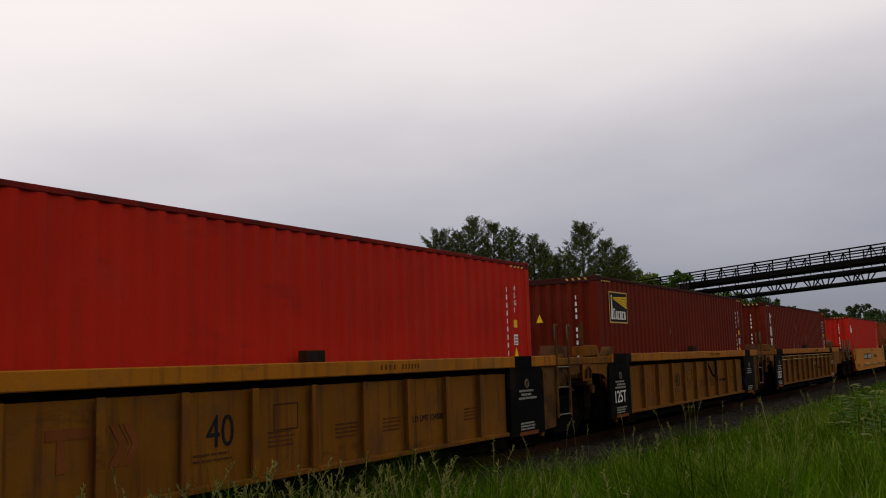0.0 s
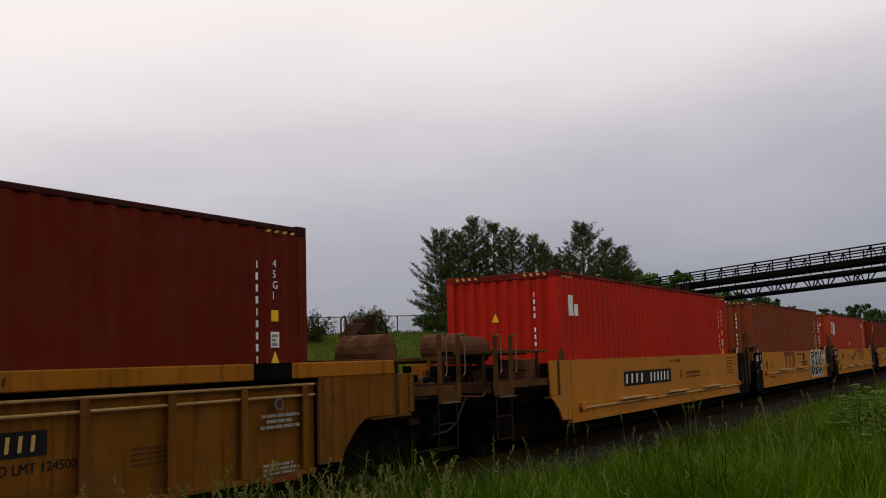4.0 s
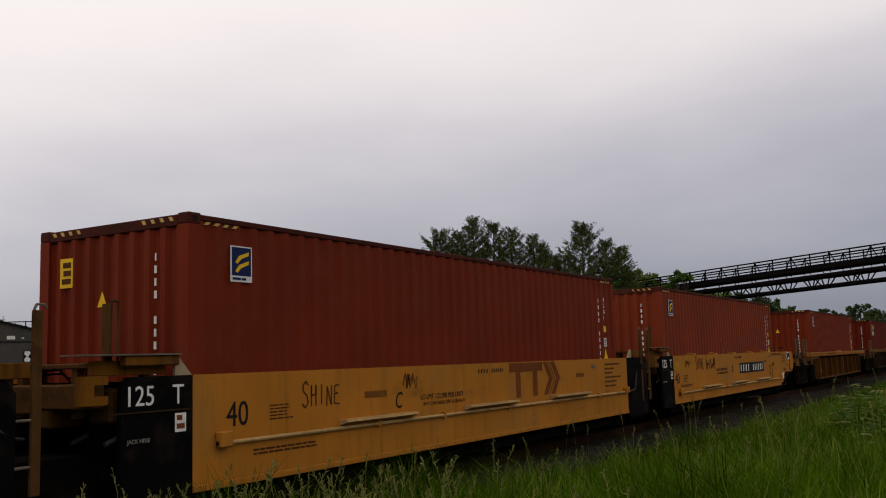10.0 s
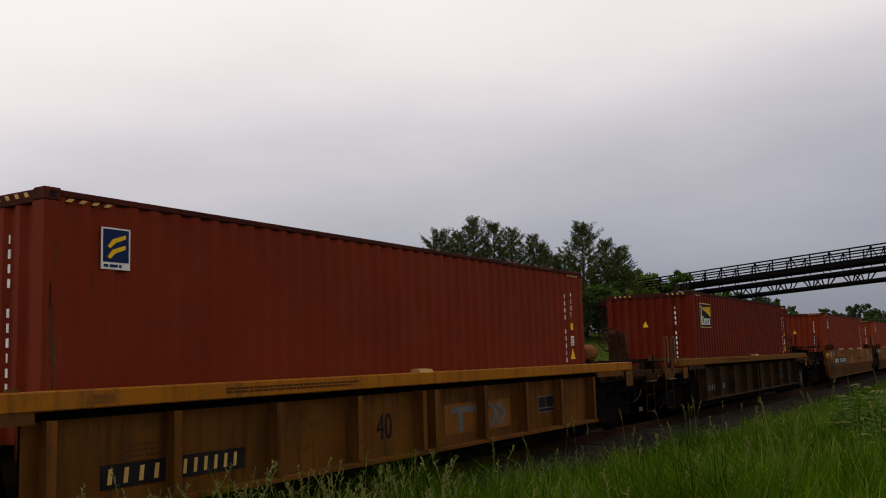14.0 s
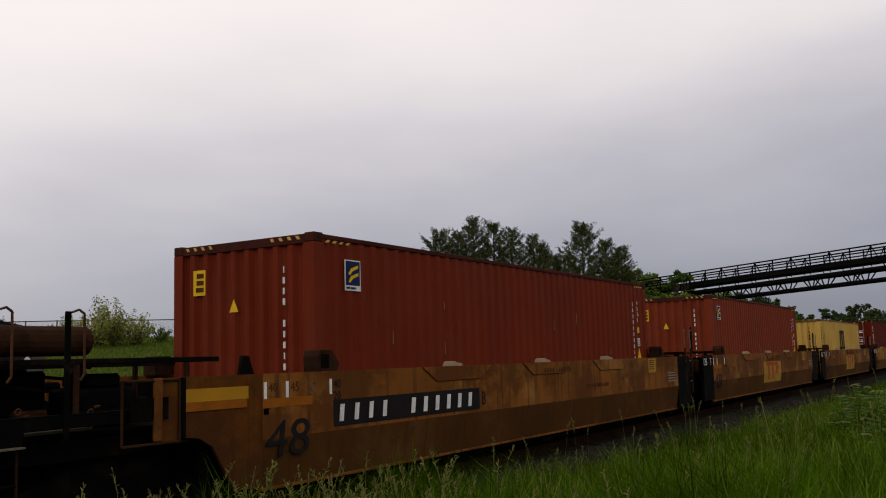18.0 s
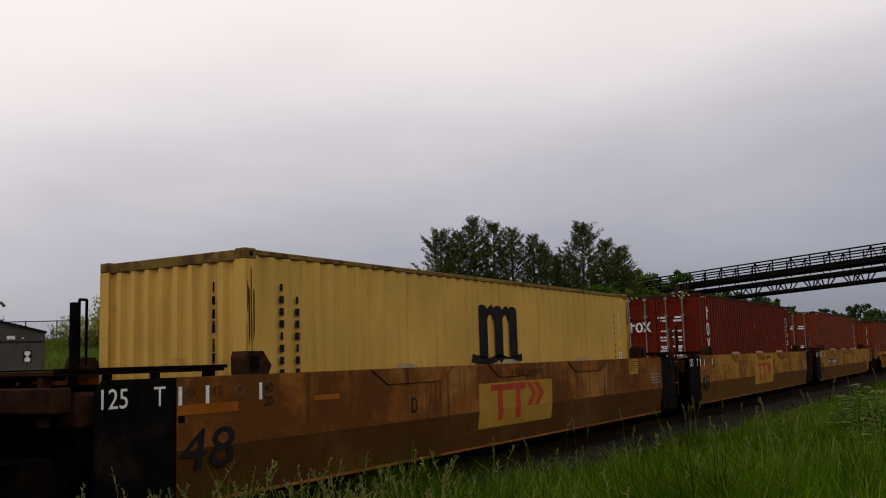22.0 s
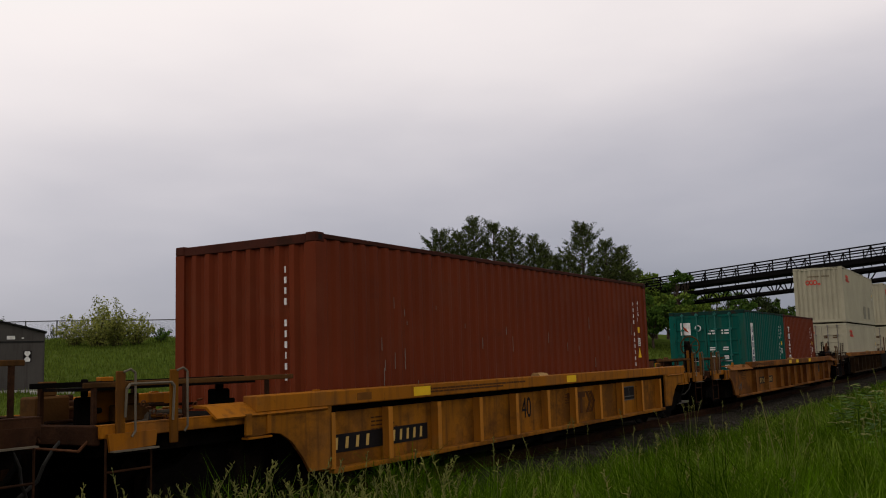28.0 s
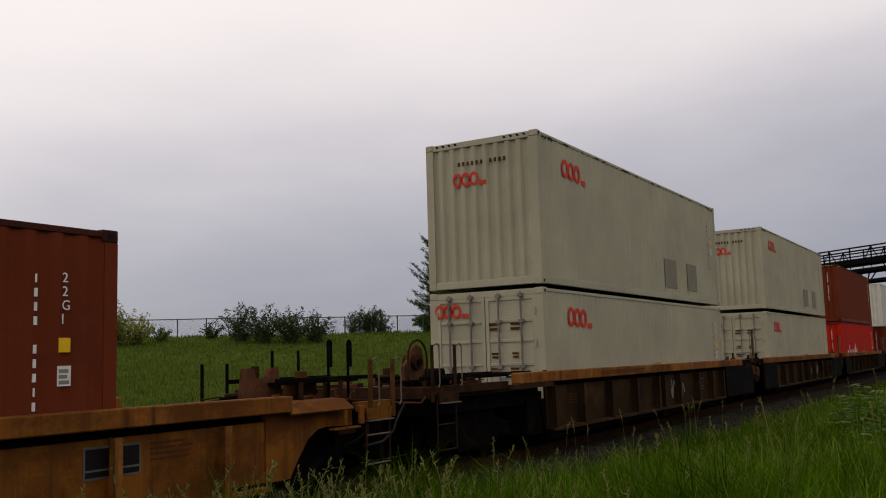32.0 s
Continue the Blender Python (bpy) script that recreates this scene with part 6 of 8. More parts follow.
def smooth_text(n, letter, graffiti=0, number=False, ends=True):
    def f(root, S, rng):
        P = CS - 0.002
        xa, xb = S["side"]
        if n != 3:
            x, z = (-5.86, 1.015) if n in (4, 6) else (-6.22, 0.885)
            letters(root, "40", x, z, 0.255, "mark_black", P, stretch=0.92)
            tline(root, x + 0.66, x + 1.05, z + 0.02, z + 0.2, 5, P, n + 70)
            tline(root, x + 0.4, x + 1.5, z - 0.33 if n in (4, 6) else z - 0.10, z - 0.25 if n in (4, 6) else z - 0.03, 2, P, n + 71, "mark_brown", 0.45)
        if n != 4:
            letters(root, letter, {3: 0.24, 7: N7[2]}.get(n, -2.78), 1.02, 0.21, "mark_black", P, lean=0.15, stretch=0.8)
        letters(root, "LD LMT 122,900 PER UNIT", {3: 0.74, 4: 0.23, 7: N7[3]}.get(n, -2.16), 1.09, 0.083, "mark_black", P)
        letters(root, "20 FT CONTAINER LIMIT 61,500 EACH", {3: 0.80, 4: 0.3, 7: N7[3] + 0.05}.get(n, -2.1), 1.01, 0.055, "mark_brown", P)
        if number:
            x = -3.60 if n == 3 else N7[0]
            number_bars(root, x, x + N7[1], 0.97, 1.275, P)
        else:
            maker_emblem(root, 0.50 if n != 4 else -2.87, 0.985, 1.90, 0.56, P, "mark_rust")
        for j in range(6 if n != 7 else 0):
            tline(root, 4.62, 5.15 + 0.16 * ((3 * j + n) % 4), 1.42 - 0.085 * j, 1.47 - 0.085 * j, 1, P, n + 72 + j, "mark_brown", 0.4)
        if n > 3:
            part("notice_patch", Solid().box(3.2, 3.55, P - 0.003, P + 0.002, 1.24, 1.31), "mark_faint", root)
            part("notice_patch", Solid().box(3.95, 4.1, P - 0.003, P + 0.002, 1.38, 1.45), "mark_dim", root)
        number_bars(root, -0.56, 0.32, 1.40, 1.49, P, None, "mark_black")
        if ends:
            K = CS + 0.002
            letters(root, "125", -7.11, 1.29, 0.185, "mark_white", K, stretch=0.92)
            letters(root, "T", -6.58, 1.29, 0.185, "mark_white", K, stretch=0.92)
            part("panel_seam", Solid().box(-7.30, -6.33, K - 0.010, K, 1.225, 1.24), "car_grime", root)
            part("notice_patch", Solid().box(-6.55, -6.41, K - 0.004, K, 1.02, 1.20), "mark_white", root)
            part("notice_print", Solid().box(-6.53, -6.43, K - 0.007, K, 1.05, 1.10).box(-6.53, -6.46, K - 0.007, K, 1.13, 1.18), "mark_rust", root)
            letters(root, "JACK HERE", -7.12, 0.94, 0.05, "mark_grey", K)
            if n == 5:
                letters(root, "EMPTY LOAD 80%", -7.22, 1.135, 0.042, "mark_grey", K)
                letters(root, "3/16 ADJ BLOCK", -7.22, 1.075, 0.042, "mark_grey", K)
        if graffiti == 1:
            big_graffiti(root, P)
        elif graffiti == 2:
            scrawl(root, "SHINE", -5.05 if n == 5 else -4.66, 1.15, 0.145, 0.24, P, "mark_brown", 0.009)
            squiggle(root, -0.9 if n == 5 else -2.46, 1.1 if n == 5 else 1.26, 1.15, 0.36 if n == 5 else 0.24, P, n + 3, "mark_faint", 0.008, 22)
            part("notice_patch", Solid().box(-3.45, -2.97, P - 0.003, P + 0.002, 1.19, 1.27), "mark_faint", root)
        elif graffiti == 3:
            squiggle(root, -5.37, 1.24, 0.72, 0.25, P, n + 1, "mark_brown", 0.010, 14)
            scrawl(root, "SHINE", -4.5, 1.20, 0.15, 0.28, P, "mark_brown", 0.010)
            squiggle(root, -3.6, 1.14, 1.6, 0.34, P, n + 4, "mark_brown", 0.010, 30)
            part("worn_patch", Solid().box(-6.25, -5.86, P - 0.003, P + 0.002, 1.22, 1.40), "mark_amber", root)
        if n == 7:
            letters(root, "S-2054-11 REEFER CLEARANCE", 4.25, 1.44, 0.085, "mark_brown", P)
            squiggle(root, 4.42, 1.06, 0.34, 0.22, P, 77, "mark_brown", 0.010, 11)
            part("notice_panel", Solid().box(6.85, 7.28, P - 0.003, P + 0.002, 1.28, 1.52), "mark_white", root)
            part("notice_panel", Solid().box(6.87, 7.05, P - 0.006, P, 1.30, 1.50).box(7.08, 7.26, P - 0.006, P, 1.36, 1.5), "mark_black", root)
            tline(root, 6.05, 6.75, 1.16, 1.50, 6, P, 79, "mark_faint")
            tline(root, 6.65, 7.1, 1.02, 1.12, 2, P, 78)
            letters(root, "L 261-6", 6.2, 0.90, 0.09, "mark_brown", P)
            part("notice_patch", Solid().box(5.95, 6.15, P - 0.003, P + 0.002, 0.62, 0.84), "mark_white", root)
            part("stencil_box", Solid().pipe([(4.0, P, 0.72), (4.32, P, 0.72), (4.32, P, 1.12), (4.0, P, 1.12), (4.0, P, 0.72)], 0.010, 4), "mark_brown", root)
            letters(root, "H", 4.10, 0.80, 0.10, "mark_brown", P)
            part("roof_hatch", Solid().box(7.3, 7.85, P - 0.012, P, 0.95, 1.5, 0.01), "car_bright", root)
    return f


def curve(pts, closed=False, steps=5):
    """A smooth line through the points."""
    n, out = len(pts), []
    for i in range(n if closed else n - 1):
        q = [pts[(i + d) % n] if closed else pts[max(0, min(n - 1, i + d))] for d in (-1, 0, 1, 2)]
        for k in range(steps):
            t = k / steps
            out.append(tuple(0.5 * (2 * q[1][j] + (q[2][j] - q[0][j]) * t + (2 * q[0][j] - 5 * q[1][j] + 4 * q[2][j] - q[3][j]) * t * t + (3 * q[1][j] - q[0][j] - 3 * q[2][j] + q[3][j]) * t ** 3) for j in (0, 1)))
    return out if closed else out + [pts[-1]]


def ribbon(s, pts, r, P):
    """A painted line of half-width r, swelling and thinning."""
    for k, ((a, b), (c, d)) in enumerate(zip(pts, pts[1:])):
        n = Vector((-(d - b), c - a))
        if n.length < 1e-5:
            continue
        n = n.normalized() * r * (0.75 + 0.35 * math.sin(0.7 * k))
        s.prism([(a - n.x, b - n.y), (c - n.x, d - n.y), (c + n.x, d + n.y), (a + n.x, b + n.y)], "y", P - 0.003, P + 0.002)


def big_graffiti(root, P):
    """Rounded dark forms with broad white outlines and inner lights."""
    forms = [[(2.06, 0.98), (2.16, 1.36), (2.44, 1.55), (2.84, 1.52), (3.02, 1.34), (2.82, 1.22), (2.98, 1.02), (2.90, 0.70), (2.62, 0.52), (2.30, 0.60)],
             [(3.00, 1.00), (3.06, 1.40), (3.30, 1.55), (3.66, 1.53), (3.74, 1.36), (3.50, 1.28), (3.58, 1.12), (3.78, 1.02), (3.72, 0.66), (3.42, 0.52), (3.12, 0.60)],
             [(3.74, 0.80), (3.86, 1.40), (4.02, 1.55), (4.22, 1.50), (4.24, 1.18), (4.36, 1.50), (4.56, 1.55), (4.72, 1.36), (4.66, 0.86), (4.80, 0.66), (4.56, 0.52), (4.34, 0.70), (4.10, 0.52), (3.86, 0.56)]]
    lights = [[(2.22, 0.90), (2.28, 1.24), (2.48, 1.40), (2.70, 1.38)], [(2.48, 0.72), (2.66, 0.84), (2.62, 1.02), (2.46, 1.04)], [(3.18, 0.86), (3.20, 1.22), (3.36, 1.38)], [(3.40, 0.70), (3.56, 0.82), (3.50, 0.94)], [(3.96, 0.72), (4.02, 1.10), (4.08, 1.36)], [(4.40, 0.84), (4.44, 1.16), (4.54, 1.36)]]
    for pts in forms:
        line = curve(pts, True)
        part("spray_paint", Solid().prism(line, "y", P - 0.004, P), "mark_green", root, "dark spray-painted fill")
        s = Solid()
        ribbon(s, line + line[:1], 0.030, P - 0.005)
        part("spray_paint", s, "mark_white", root, "white spray-painted outline")
    for pts in lights:
        s = Solid()
        ribbon(s, curve(pts), 0.022, P - 0.005)
        part("spray_paint", s, "mark_white", root, "white spray-painted light")
    part("spray_paint", Solid().prism(curve([(2.42, 1.20), (2.56, 1.28), (2.74, 1.24), (2.62, 1.16)], True), "y", P - 0.010, P), "mark_amber", root)
    squiggle(root, 0.75, 1.2, 1.25, 0.34, P, 9, "mark_black", 0.010, 26)
    squiggle(root, 4.5, 1.10, 2.0, 0.40, P, 12, "mark_white", 0.010, 34)
    squiggle(root, 4.7, 0.98, 1.1, 0.10, P, 15, "mark_white", 0.008, 9)


def deep_text(n, letter):
    def f(root, S, rng):
        P = CS - 0.002
        xa, xb = S["side"]
        K = CS + 0.002
        if n != 10:
            letters(root, "125", xa - 0.88, 1.28, 0.18, "mark_white", K, stretch=0.92)
            letters(root, "T", xa - 0.28, 1.28, 0.18, "mark_white", K, stretch=0.92)
        part("number_field", Solid().box(xa + 0.02, xa + 0.1, CS + 0.0, CS + 0.02, 1.1, 1.2), "mark_brown", root)
        letters(root, "48", xa + 0.02, 0.63, 0.40, "mark_black", CS - 0.004, lean=0.12, stretch=1.35)
        letters(root, "40", xa + 0.10, 1.34, 0.10, "mark_brown", P)
        letters(root, letter, {10: -2.5, 14: -2.85}.get(n, -3.24), 0.94, 0.2, "mark_black", P, stretch=0.8)
        t = Solid()
        for x in (0.02, 0.38, 1.16):
            t.box(xa + x, xa + x + 0.045, P - 0.003, P + 0.002, 1.27, 1.45)
        part("tick_mark", t, "mark_white", root)
        letters(root, "45", xa + 0.46, 1.33, 0.11, "mark_brown", P)
        letters(root, "40", xa + 1.24, 1.34, 0.10, "mark_black", P)
        letters(root, "20", xa + 1.24, 1.20, 0.10, "mark_black", P)
        for a, b, c, d, mt in ((0.0, 0.84, 1.17, 1.27, "mark_orange"), (2.08, 2.56, 1.21, 1.27, "mark_orange"))[: 1 if n in (10, 14) else 2]:
            part("worn_patch", Solid().box(xa + a, xa + b, P - 0.003, P + 0.002, c, d), mt, root)
        if n in (10, 14):
            x0, x1, z0, z1 = (-6.15, -2.58, 0.885, 1.20) if n == 10 else (-5.52, -3.0, 0.94, 1.14)
            number_bars(root, x0, x1, z0, z1, P, split=0.36)
        else:
            part("emblem_field", Solid().box(-1.38, 1.24, P - 0.003, P + 0.002, 0.846, 1.25 if n < 13 else 1.535), "field_straw", root)
            for a, b, z, mt, k in ((-1.38, 1.24, 0.57, "field_straw", 0.0), (-0.77, -0.60, 0.67, "mark_rustred", 0.003), (-0.16, 0.01, 0.67, "mark_rustred", 0.003)):
                d = 0.08 * (0.84 - z) / 0.54
                pr = [(CS - 0.005 - k, 0.844), (CS + d - 0.005 - k, z), (CS + d + 0.003, z), (CS + 0.002, 0.844)]
                part("emblem_field" if k == 0 else "emblem", Solid().prism(pr, "x", a, b), mt, root)
            maker_emblem(root, -1.0, 0.846, 1.85, 0.38, P - 0.004, "mark_rustred")
        part("notice_patch", Solid().box(5.18, 5.68, P - 0.003, P + 0.002, 1.21, 1.52), "field_straw", root)
        tline(root, 5.21, 5.65, 1.27, 1.5, 5, P - 0.003, n + 91)
        tline(root, xb - 0.75, xb - 0.1, 0.95, 1.2, 4, P, n + 92, "mark_grey", 0.6)
        part("round_seal", Solid().ring((xa + 0.86, P, 1.38), (0, 1, 0), 0.05, 0.006, 14, 4), "mark_dim", root)
        letters(root, "LT WT 186700 PER UNIT", 1.6, 1.02, 0.075, "mark_brown", P) if n == 10 else None
        if n == 10:
            part("notice_patch", Solid().box(-8.5, -7.6, P - 0.002, P + 0.012, 1.29, 1.42), "mark_amber", root)
            part("notice_patch", Solid().box(-8.48, -7.62, P - 0.001, P + 0.012, 1.20, 1.288), "mark_orange", root)
            part("frame_panel", Solid().pipe([(-9.25, P, 0.93), (-8.56, P, 0.93), (-8.56, P, 1.52), (-9.25, P, 1.52), (-9.25, P, 0.93)], 0.014, 5), "rusty_dark", root)
            part("frame_panel", Solid().box(-9.15, -8.7, P - 0.002, P + 0.012, 1.15, 1.36), "under_steel", root)
        number_bars(root, -0.35, 0.85, zt_of(S) - 0.20, zt_of(S) - 0.08, CS - 0.036, None, "mark_brown")
    return f


def zt_of(S):
    return S["z"][1]


def single_text(n, num, big, kind):
    def f(root, S, rng):
        P = CS + S["inset"] - 0.004
        xa, xb = S["side"]
        z0 = 0.55
        if num:
            number_bars(root, num[0], num[1], z0, z0 + 0.22, P, "mark_black", "mark_straw" if n != 9 else "mark_grey")
        letters(root, big[0], big[1], 0.62, 0.24 if n == 16 else 0.34, "mark_black", P, stretch=0.75)
        k = Solid()
        bars(k, xa + 2.2, S["sill"][2] + 0.05, xa + 5.2, S["sill"][3] - 0.05, 2, CS - 0.001, random.Random(n))
        tagged(part("stencil_text", k, "mark_brown", root), kind="stuff")
        for x in (xa + 1.0, 0.9, xb - 1.6):
            tline(root, x, x + 0.6, 0.75, 0.95, 4, P, n + 21 + int(x))
        if kind == "white":
            part("emblem_field", Solid().box(0.48, 2.56, P - 0.003, P + 0.002, 0.53, 0.98), "mark_faint", root)
            maker_emblem(root, 0.66, 0.57, 1.72, 0.36, P - 0.004, "mark_dim")
        elif kind == "brown":
            maker_emblem(root, 1.0, 0.55, 1.3, 0.4, P, "mark_brown")
        elif kind == "spray":
            squiggle(root, 0.6, 0.5, 1.9, 0.5, P, n, "mark_grey", 0.022, 16)
        for x in S.get("reflectors", ()):
            part("reflector", Solid().box(x, x + 0.42, CS - 0.004, CS + 0.002, S["sill"][2] + 0.03, S["sill"][3] - 0.03), "mark_yellow", root, "bright yellow reflective strip")
        part("notice_frame", Solid().box(xb - 2.36, xb - 1.72, P - 0.003, P + 0.002, 0.66, 0.95), "mark_dim", root)
        for a, b, c, d in ((xb - 2.34, xb - 2.06, 0.75, 0.93), (xb - 2.03, xb - 1.74, 0.75, 0.93), (xb - 2.34, xb - 1.74, 0.68, 0.73)):
            part("notice_panel", Solid().box(a, b, P - 0.006, P + 0.002, c, d), "mark_black", root)
        part("chafing_plate", Solid().prism([(CS + 0.02, S["sill"][3]), (CS + 0.2, S["sill"][3]), (CS + 0.16, S["sill"][3] + 0.05), (CS + 0.05, S["sill"][3] + 0.04)], "x", -0.4, -0.06), "car_step", root)
        part("notice_panel", Solid().box(xa + 0.5, xa + 0.8, CS - 0.004, CS + 0.002, S["sill"][2] + 0.04, S["sill"][3] - 0.05), "mark_faint", root)
        if n == 16:
            squiggle(root, -2.5, 0.72, 0.8, 0.22, P, 61, "mark_black", 0.02, 14)
            squiggle(root, -2.5, 0.45, 0.8, 0.22, P, 65, "mark_black", 0.02, 12)
            squiggle(root, -8.3, 0.40, 1.0, 0.35, P, 62, "mark_dim", 0.016, 12)
            squiggle(root, 0.1, 0.62, 0.6, 0.26, P, 63, "mark_grey", 0.014, 14)
    return f


# ---------------------------------------------------------------- the train
def jt(at, **k):
    return dict(kind="joint", at=at, **k)


def cp(at, **k):
    return dict(kind="coupler", at=at, **k)


def train():
    U = [x + 6.096 for x in U_FRONT]
    U[16] = U_FRONT[16] + 6.115

    def mid(i):
        """Half-way between the loads of unit i and the next."""
        return 0.5 * (U_FRONT[i] + (12.23 if i == 16 else L40) + U_FRONT[i + 1])

    lab_a = "ribbed tan well car with black end panels, faded lettering"
    for n in (0, 1, 2):
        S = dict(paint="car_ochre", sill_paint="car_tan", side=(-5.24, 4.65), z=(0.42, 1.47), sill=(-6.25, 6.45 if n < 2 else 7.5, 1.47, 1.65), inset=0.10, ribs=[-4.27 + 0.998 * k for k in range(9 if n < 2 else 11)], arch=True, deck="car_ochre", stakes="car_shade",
                 left=jt((mid(n - 1) if n else U[0] - 7.77) - U[n], short=1.28), right=jt(mid(n) - U[n], short=1.82) if n < 2 else cp(9.79, stop=9.25, web=1.94, web_z=0.95, gear=(("wheel", 8.72, -0.2, 2.05), ("tank", 7.94, -0.75, 1.75, 0.7, 0.26, "rusty_steel", "y"))))
        if n == 2:
            S["side"] = (-5.24, 5.95)
        well_car(lab_a, U[n], S, ribbed_text(False, n), n)
    lab_b = "smooth-sided tan well car with stencilled lettering"
    for n, letter, gr in ((3, "A", 0), (4, "E", 1), (5, "D", 2), (6, "C", 2), (7, "B", 3)):
        S = dict(paint="car_bright", side=(-6.32, 5.87), z=(0.45, 1.56), ledge=0.86 if n in (4, 6) else 0.66, deck="car_ochre", pale_hose=True, stakes="car_shade",
                 left=jt(mid(n - 1) - U[n], short=0.5) if n > 3 else cp(-9.78, stop=-9.2, web=0.87, web_z=0.95, stake_w=0.06, gear=(("tank", -8.23, -0.4, 1.78, 0.95, 0.24, "rusty_steel", "x"), ("tank", -7.89, 0.2, 1.85, 0.8, 0.24, "rusty_steel", "y"), ("box", -7.26, -0.9, 1.6, "rusty_steel", 0.3))),
                 right=jt(mid(n) - U[n], short=0.55) if n < 7 else cp(9.69, stop=9.22, rails=False, web=1.98, web_z=0.87, edge_paint="car_ochre", edge_z=1.13, stake_w=0.065, stake_paint="car_shade", gear=(("wheel", 9.08, -0.1, 2.2, 0.5), ("box", 7.68, -0.3, 1.82, "rusty_dark", 0.5))))
        if n == 7:
            S["side"], S["guides"] = (-6.32, 5.65), (-4.48, -2.45, -0.40, 1.72, 3.70)
        lab = {4: "smooth tan well car with large dark and white graffiti", 3: "smooth tan well car with brake gear platform"}.get(n, lab_b)
        well_car(lab, U[n], S, smooth_text(n, letter, gr, number=n in (3, 7), ends=n > 3), n)
    for n in (8, 9):
        o = n == 8
        S = dict(paint="car_soot" if o else "car_grime", sill_paint="car_tan" if o else "car_ochre", side=(-6.35, 6.0), z=(0.38, 1.30), sill=(-8.33, 7.92, 1.30, 1.47), inset=0.20, deck="under_steel",
                 ribs=[-6.18, -4.78, -3.3, -1.81, -0.32, 0.0, 1.44, 2.88, 4.29, 5.8],
                 left=cp(-10.14 if o else -9.91, stop=-9.62 if o else -9.53, web=1.41, web_z=1.2, square=True, tags=((-8.27, -7.9, 1.0, 1.26),), gear=() if o else (("wheel", -8.73, 0.1, 2.0),)),
                 right=cp(9.9 if o else 9.59, stop=9.5 if o else 9.11, web=1.41, web_z=1.2, square=True, tags=((7.55, 7.92, 0.97, 1.27),), gear=(("tank", 7.32, -0.7, 1.68, 0.6, 0.18, "car_weathered", "x"),) if o else (("small_wheel", 8.48, 0.0, 1.84), ("posts", 9.1, 0.0, 2.06, (0.0,)), ("tank", 7.38, -0.7, 1.64, 0.72, 0.145, "car_soot", "x")), rung_paint="rusty_dark", grab_paint="rusty_dark", stake_paint="car_black", stake_w=0.03, stakes=(0.1,), stake_top=1.6, rail_paint="car_black", edge_paint="rusty_dark"))
        well_car("ribbed ochre well car, lower side streaked and darkened as in shade" if o else "dark grimy ribbed well car with ochre top sill", U[n], S, single_text(n, (-5.54, -3.67), ("40", -1.22), "white" if o else "none"), n)
    for n, letter in ((10, "B"), (11, "C"), (12, "D"), (13, "E"), (14, "A")):
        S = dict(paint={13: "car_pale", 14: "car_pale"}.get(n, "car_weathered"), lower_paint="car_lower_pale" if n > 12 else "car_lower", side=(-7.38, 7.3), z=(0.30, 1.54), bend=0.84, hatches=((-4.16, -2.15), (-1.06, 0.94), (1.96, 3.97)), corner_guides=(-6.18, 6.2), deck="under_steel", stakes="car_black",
                 left=jt(mid(n - 1) - U[n], short=0.6) if n > 10 else cp(-11.24, stop=-10.83, web_paint="car_rusty", web=1.45, web_z=0.95, stakes=(0.33, 1.03), stake_top=2.15, stake_w=0.028, stake_paint="car_black", grab_paint="rusty_steel", rung_paint="car_black", rail_paint="car_black", edge_paint="car_black", silver=True, gear=(("winch", -10.62, -0.1, 2.08), ("posts", -10.78, -0.75, 2.28, (0.0,)), ("tank", -8.85, 0.2, 1.95, 1.05, 0.16, "rusty_dark", "x"), ("block", -9.7, -0.3, 1.78, 0.38), ("block", -8.9, -0.7, 1.6, 0.34))),
                 right=jt(mid(n) - U[n], short=0.6) if n < 14 else cp(11.08, stop=10.77, stakes=(), web=1.91, web_z=0.85, stake_top=1.75, edge_paint="rusty_dark", stake_paint="rusty_dark", gear=(("wheel", 9.82, 0.25, 2.1), ("tank", 8.87, 0.15, 1.85, 0.95, 0.28, "rusty_dark", "x"))))
        well_car("deep smooth well car, weathered orange-tan with patched paint", U[n], S, deep_text(n, letter), n)
    S = dict(paint="car_worn", rib_paint="car_bright", sill_paint="car_tan", side=(-6.2, 6.3), z=(0.36, 1.13), sill=(-7.5, 7.8, 1.13, 1.31), inset=0.16, ribs=[-6.17 + 1.213 * k for k in range(11)], deck="under_steel", reflectors=(-4.42, 0.67), stakes="car_ochre",
             left=cp(-9.77, stop=-9.46, web=1.43, web_z=0.90, edge_paint="car_tan", edge_z=1.02, stakes=(0.2, 0.84), stake_top=1.62, stake_paint="car_ochre", rail_z=1.50, plate=(-8.1, -6.29), grab_rail=(-9.22, -8.65, 1.50)), right=cp(9.92, stop=9.44, web=1.81, web_z=0.9, edge_paint="car_tan", edge_z=0.99, stake_top=1.62, stake_w=0.07, stake_paint="car_ochre", stakes=(0.06, 0.74), silver=True, rail_z=1.46, plate=(6.43, 7.67), gear=(("ring", 9.55, -1.2, 1.78), ("bracket", 6.67, -1.0, 1.45))))
    well_car("clean tan ribbed well car with yellow reflective strips", U[15], S, single_text(15, (-6.05, -3.86), ("40", -0.88), "brown"), 15)
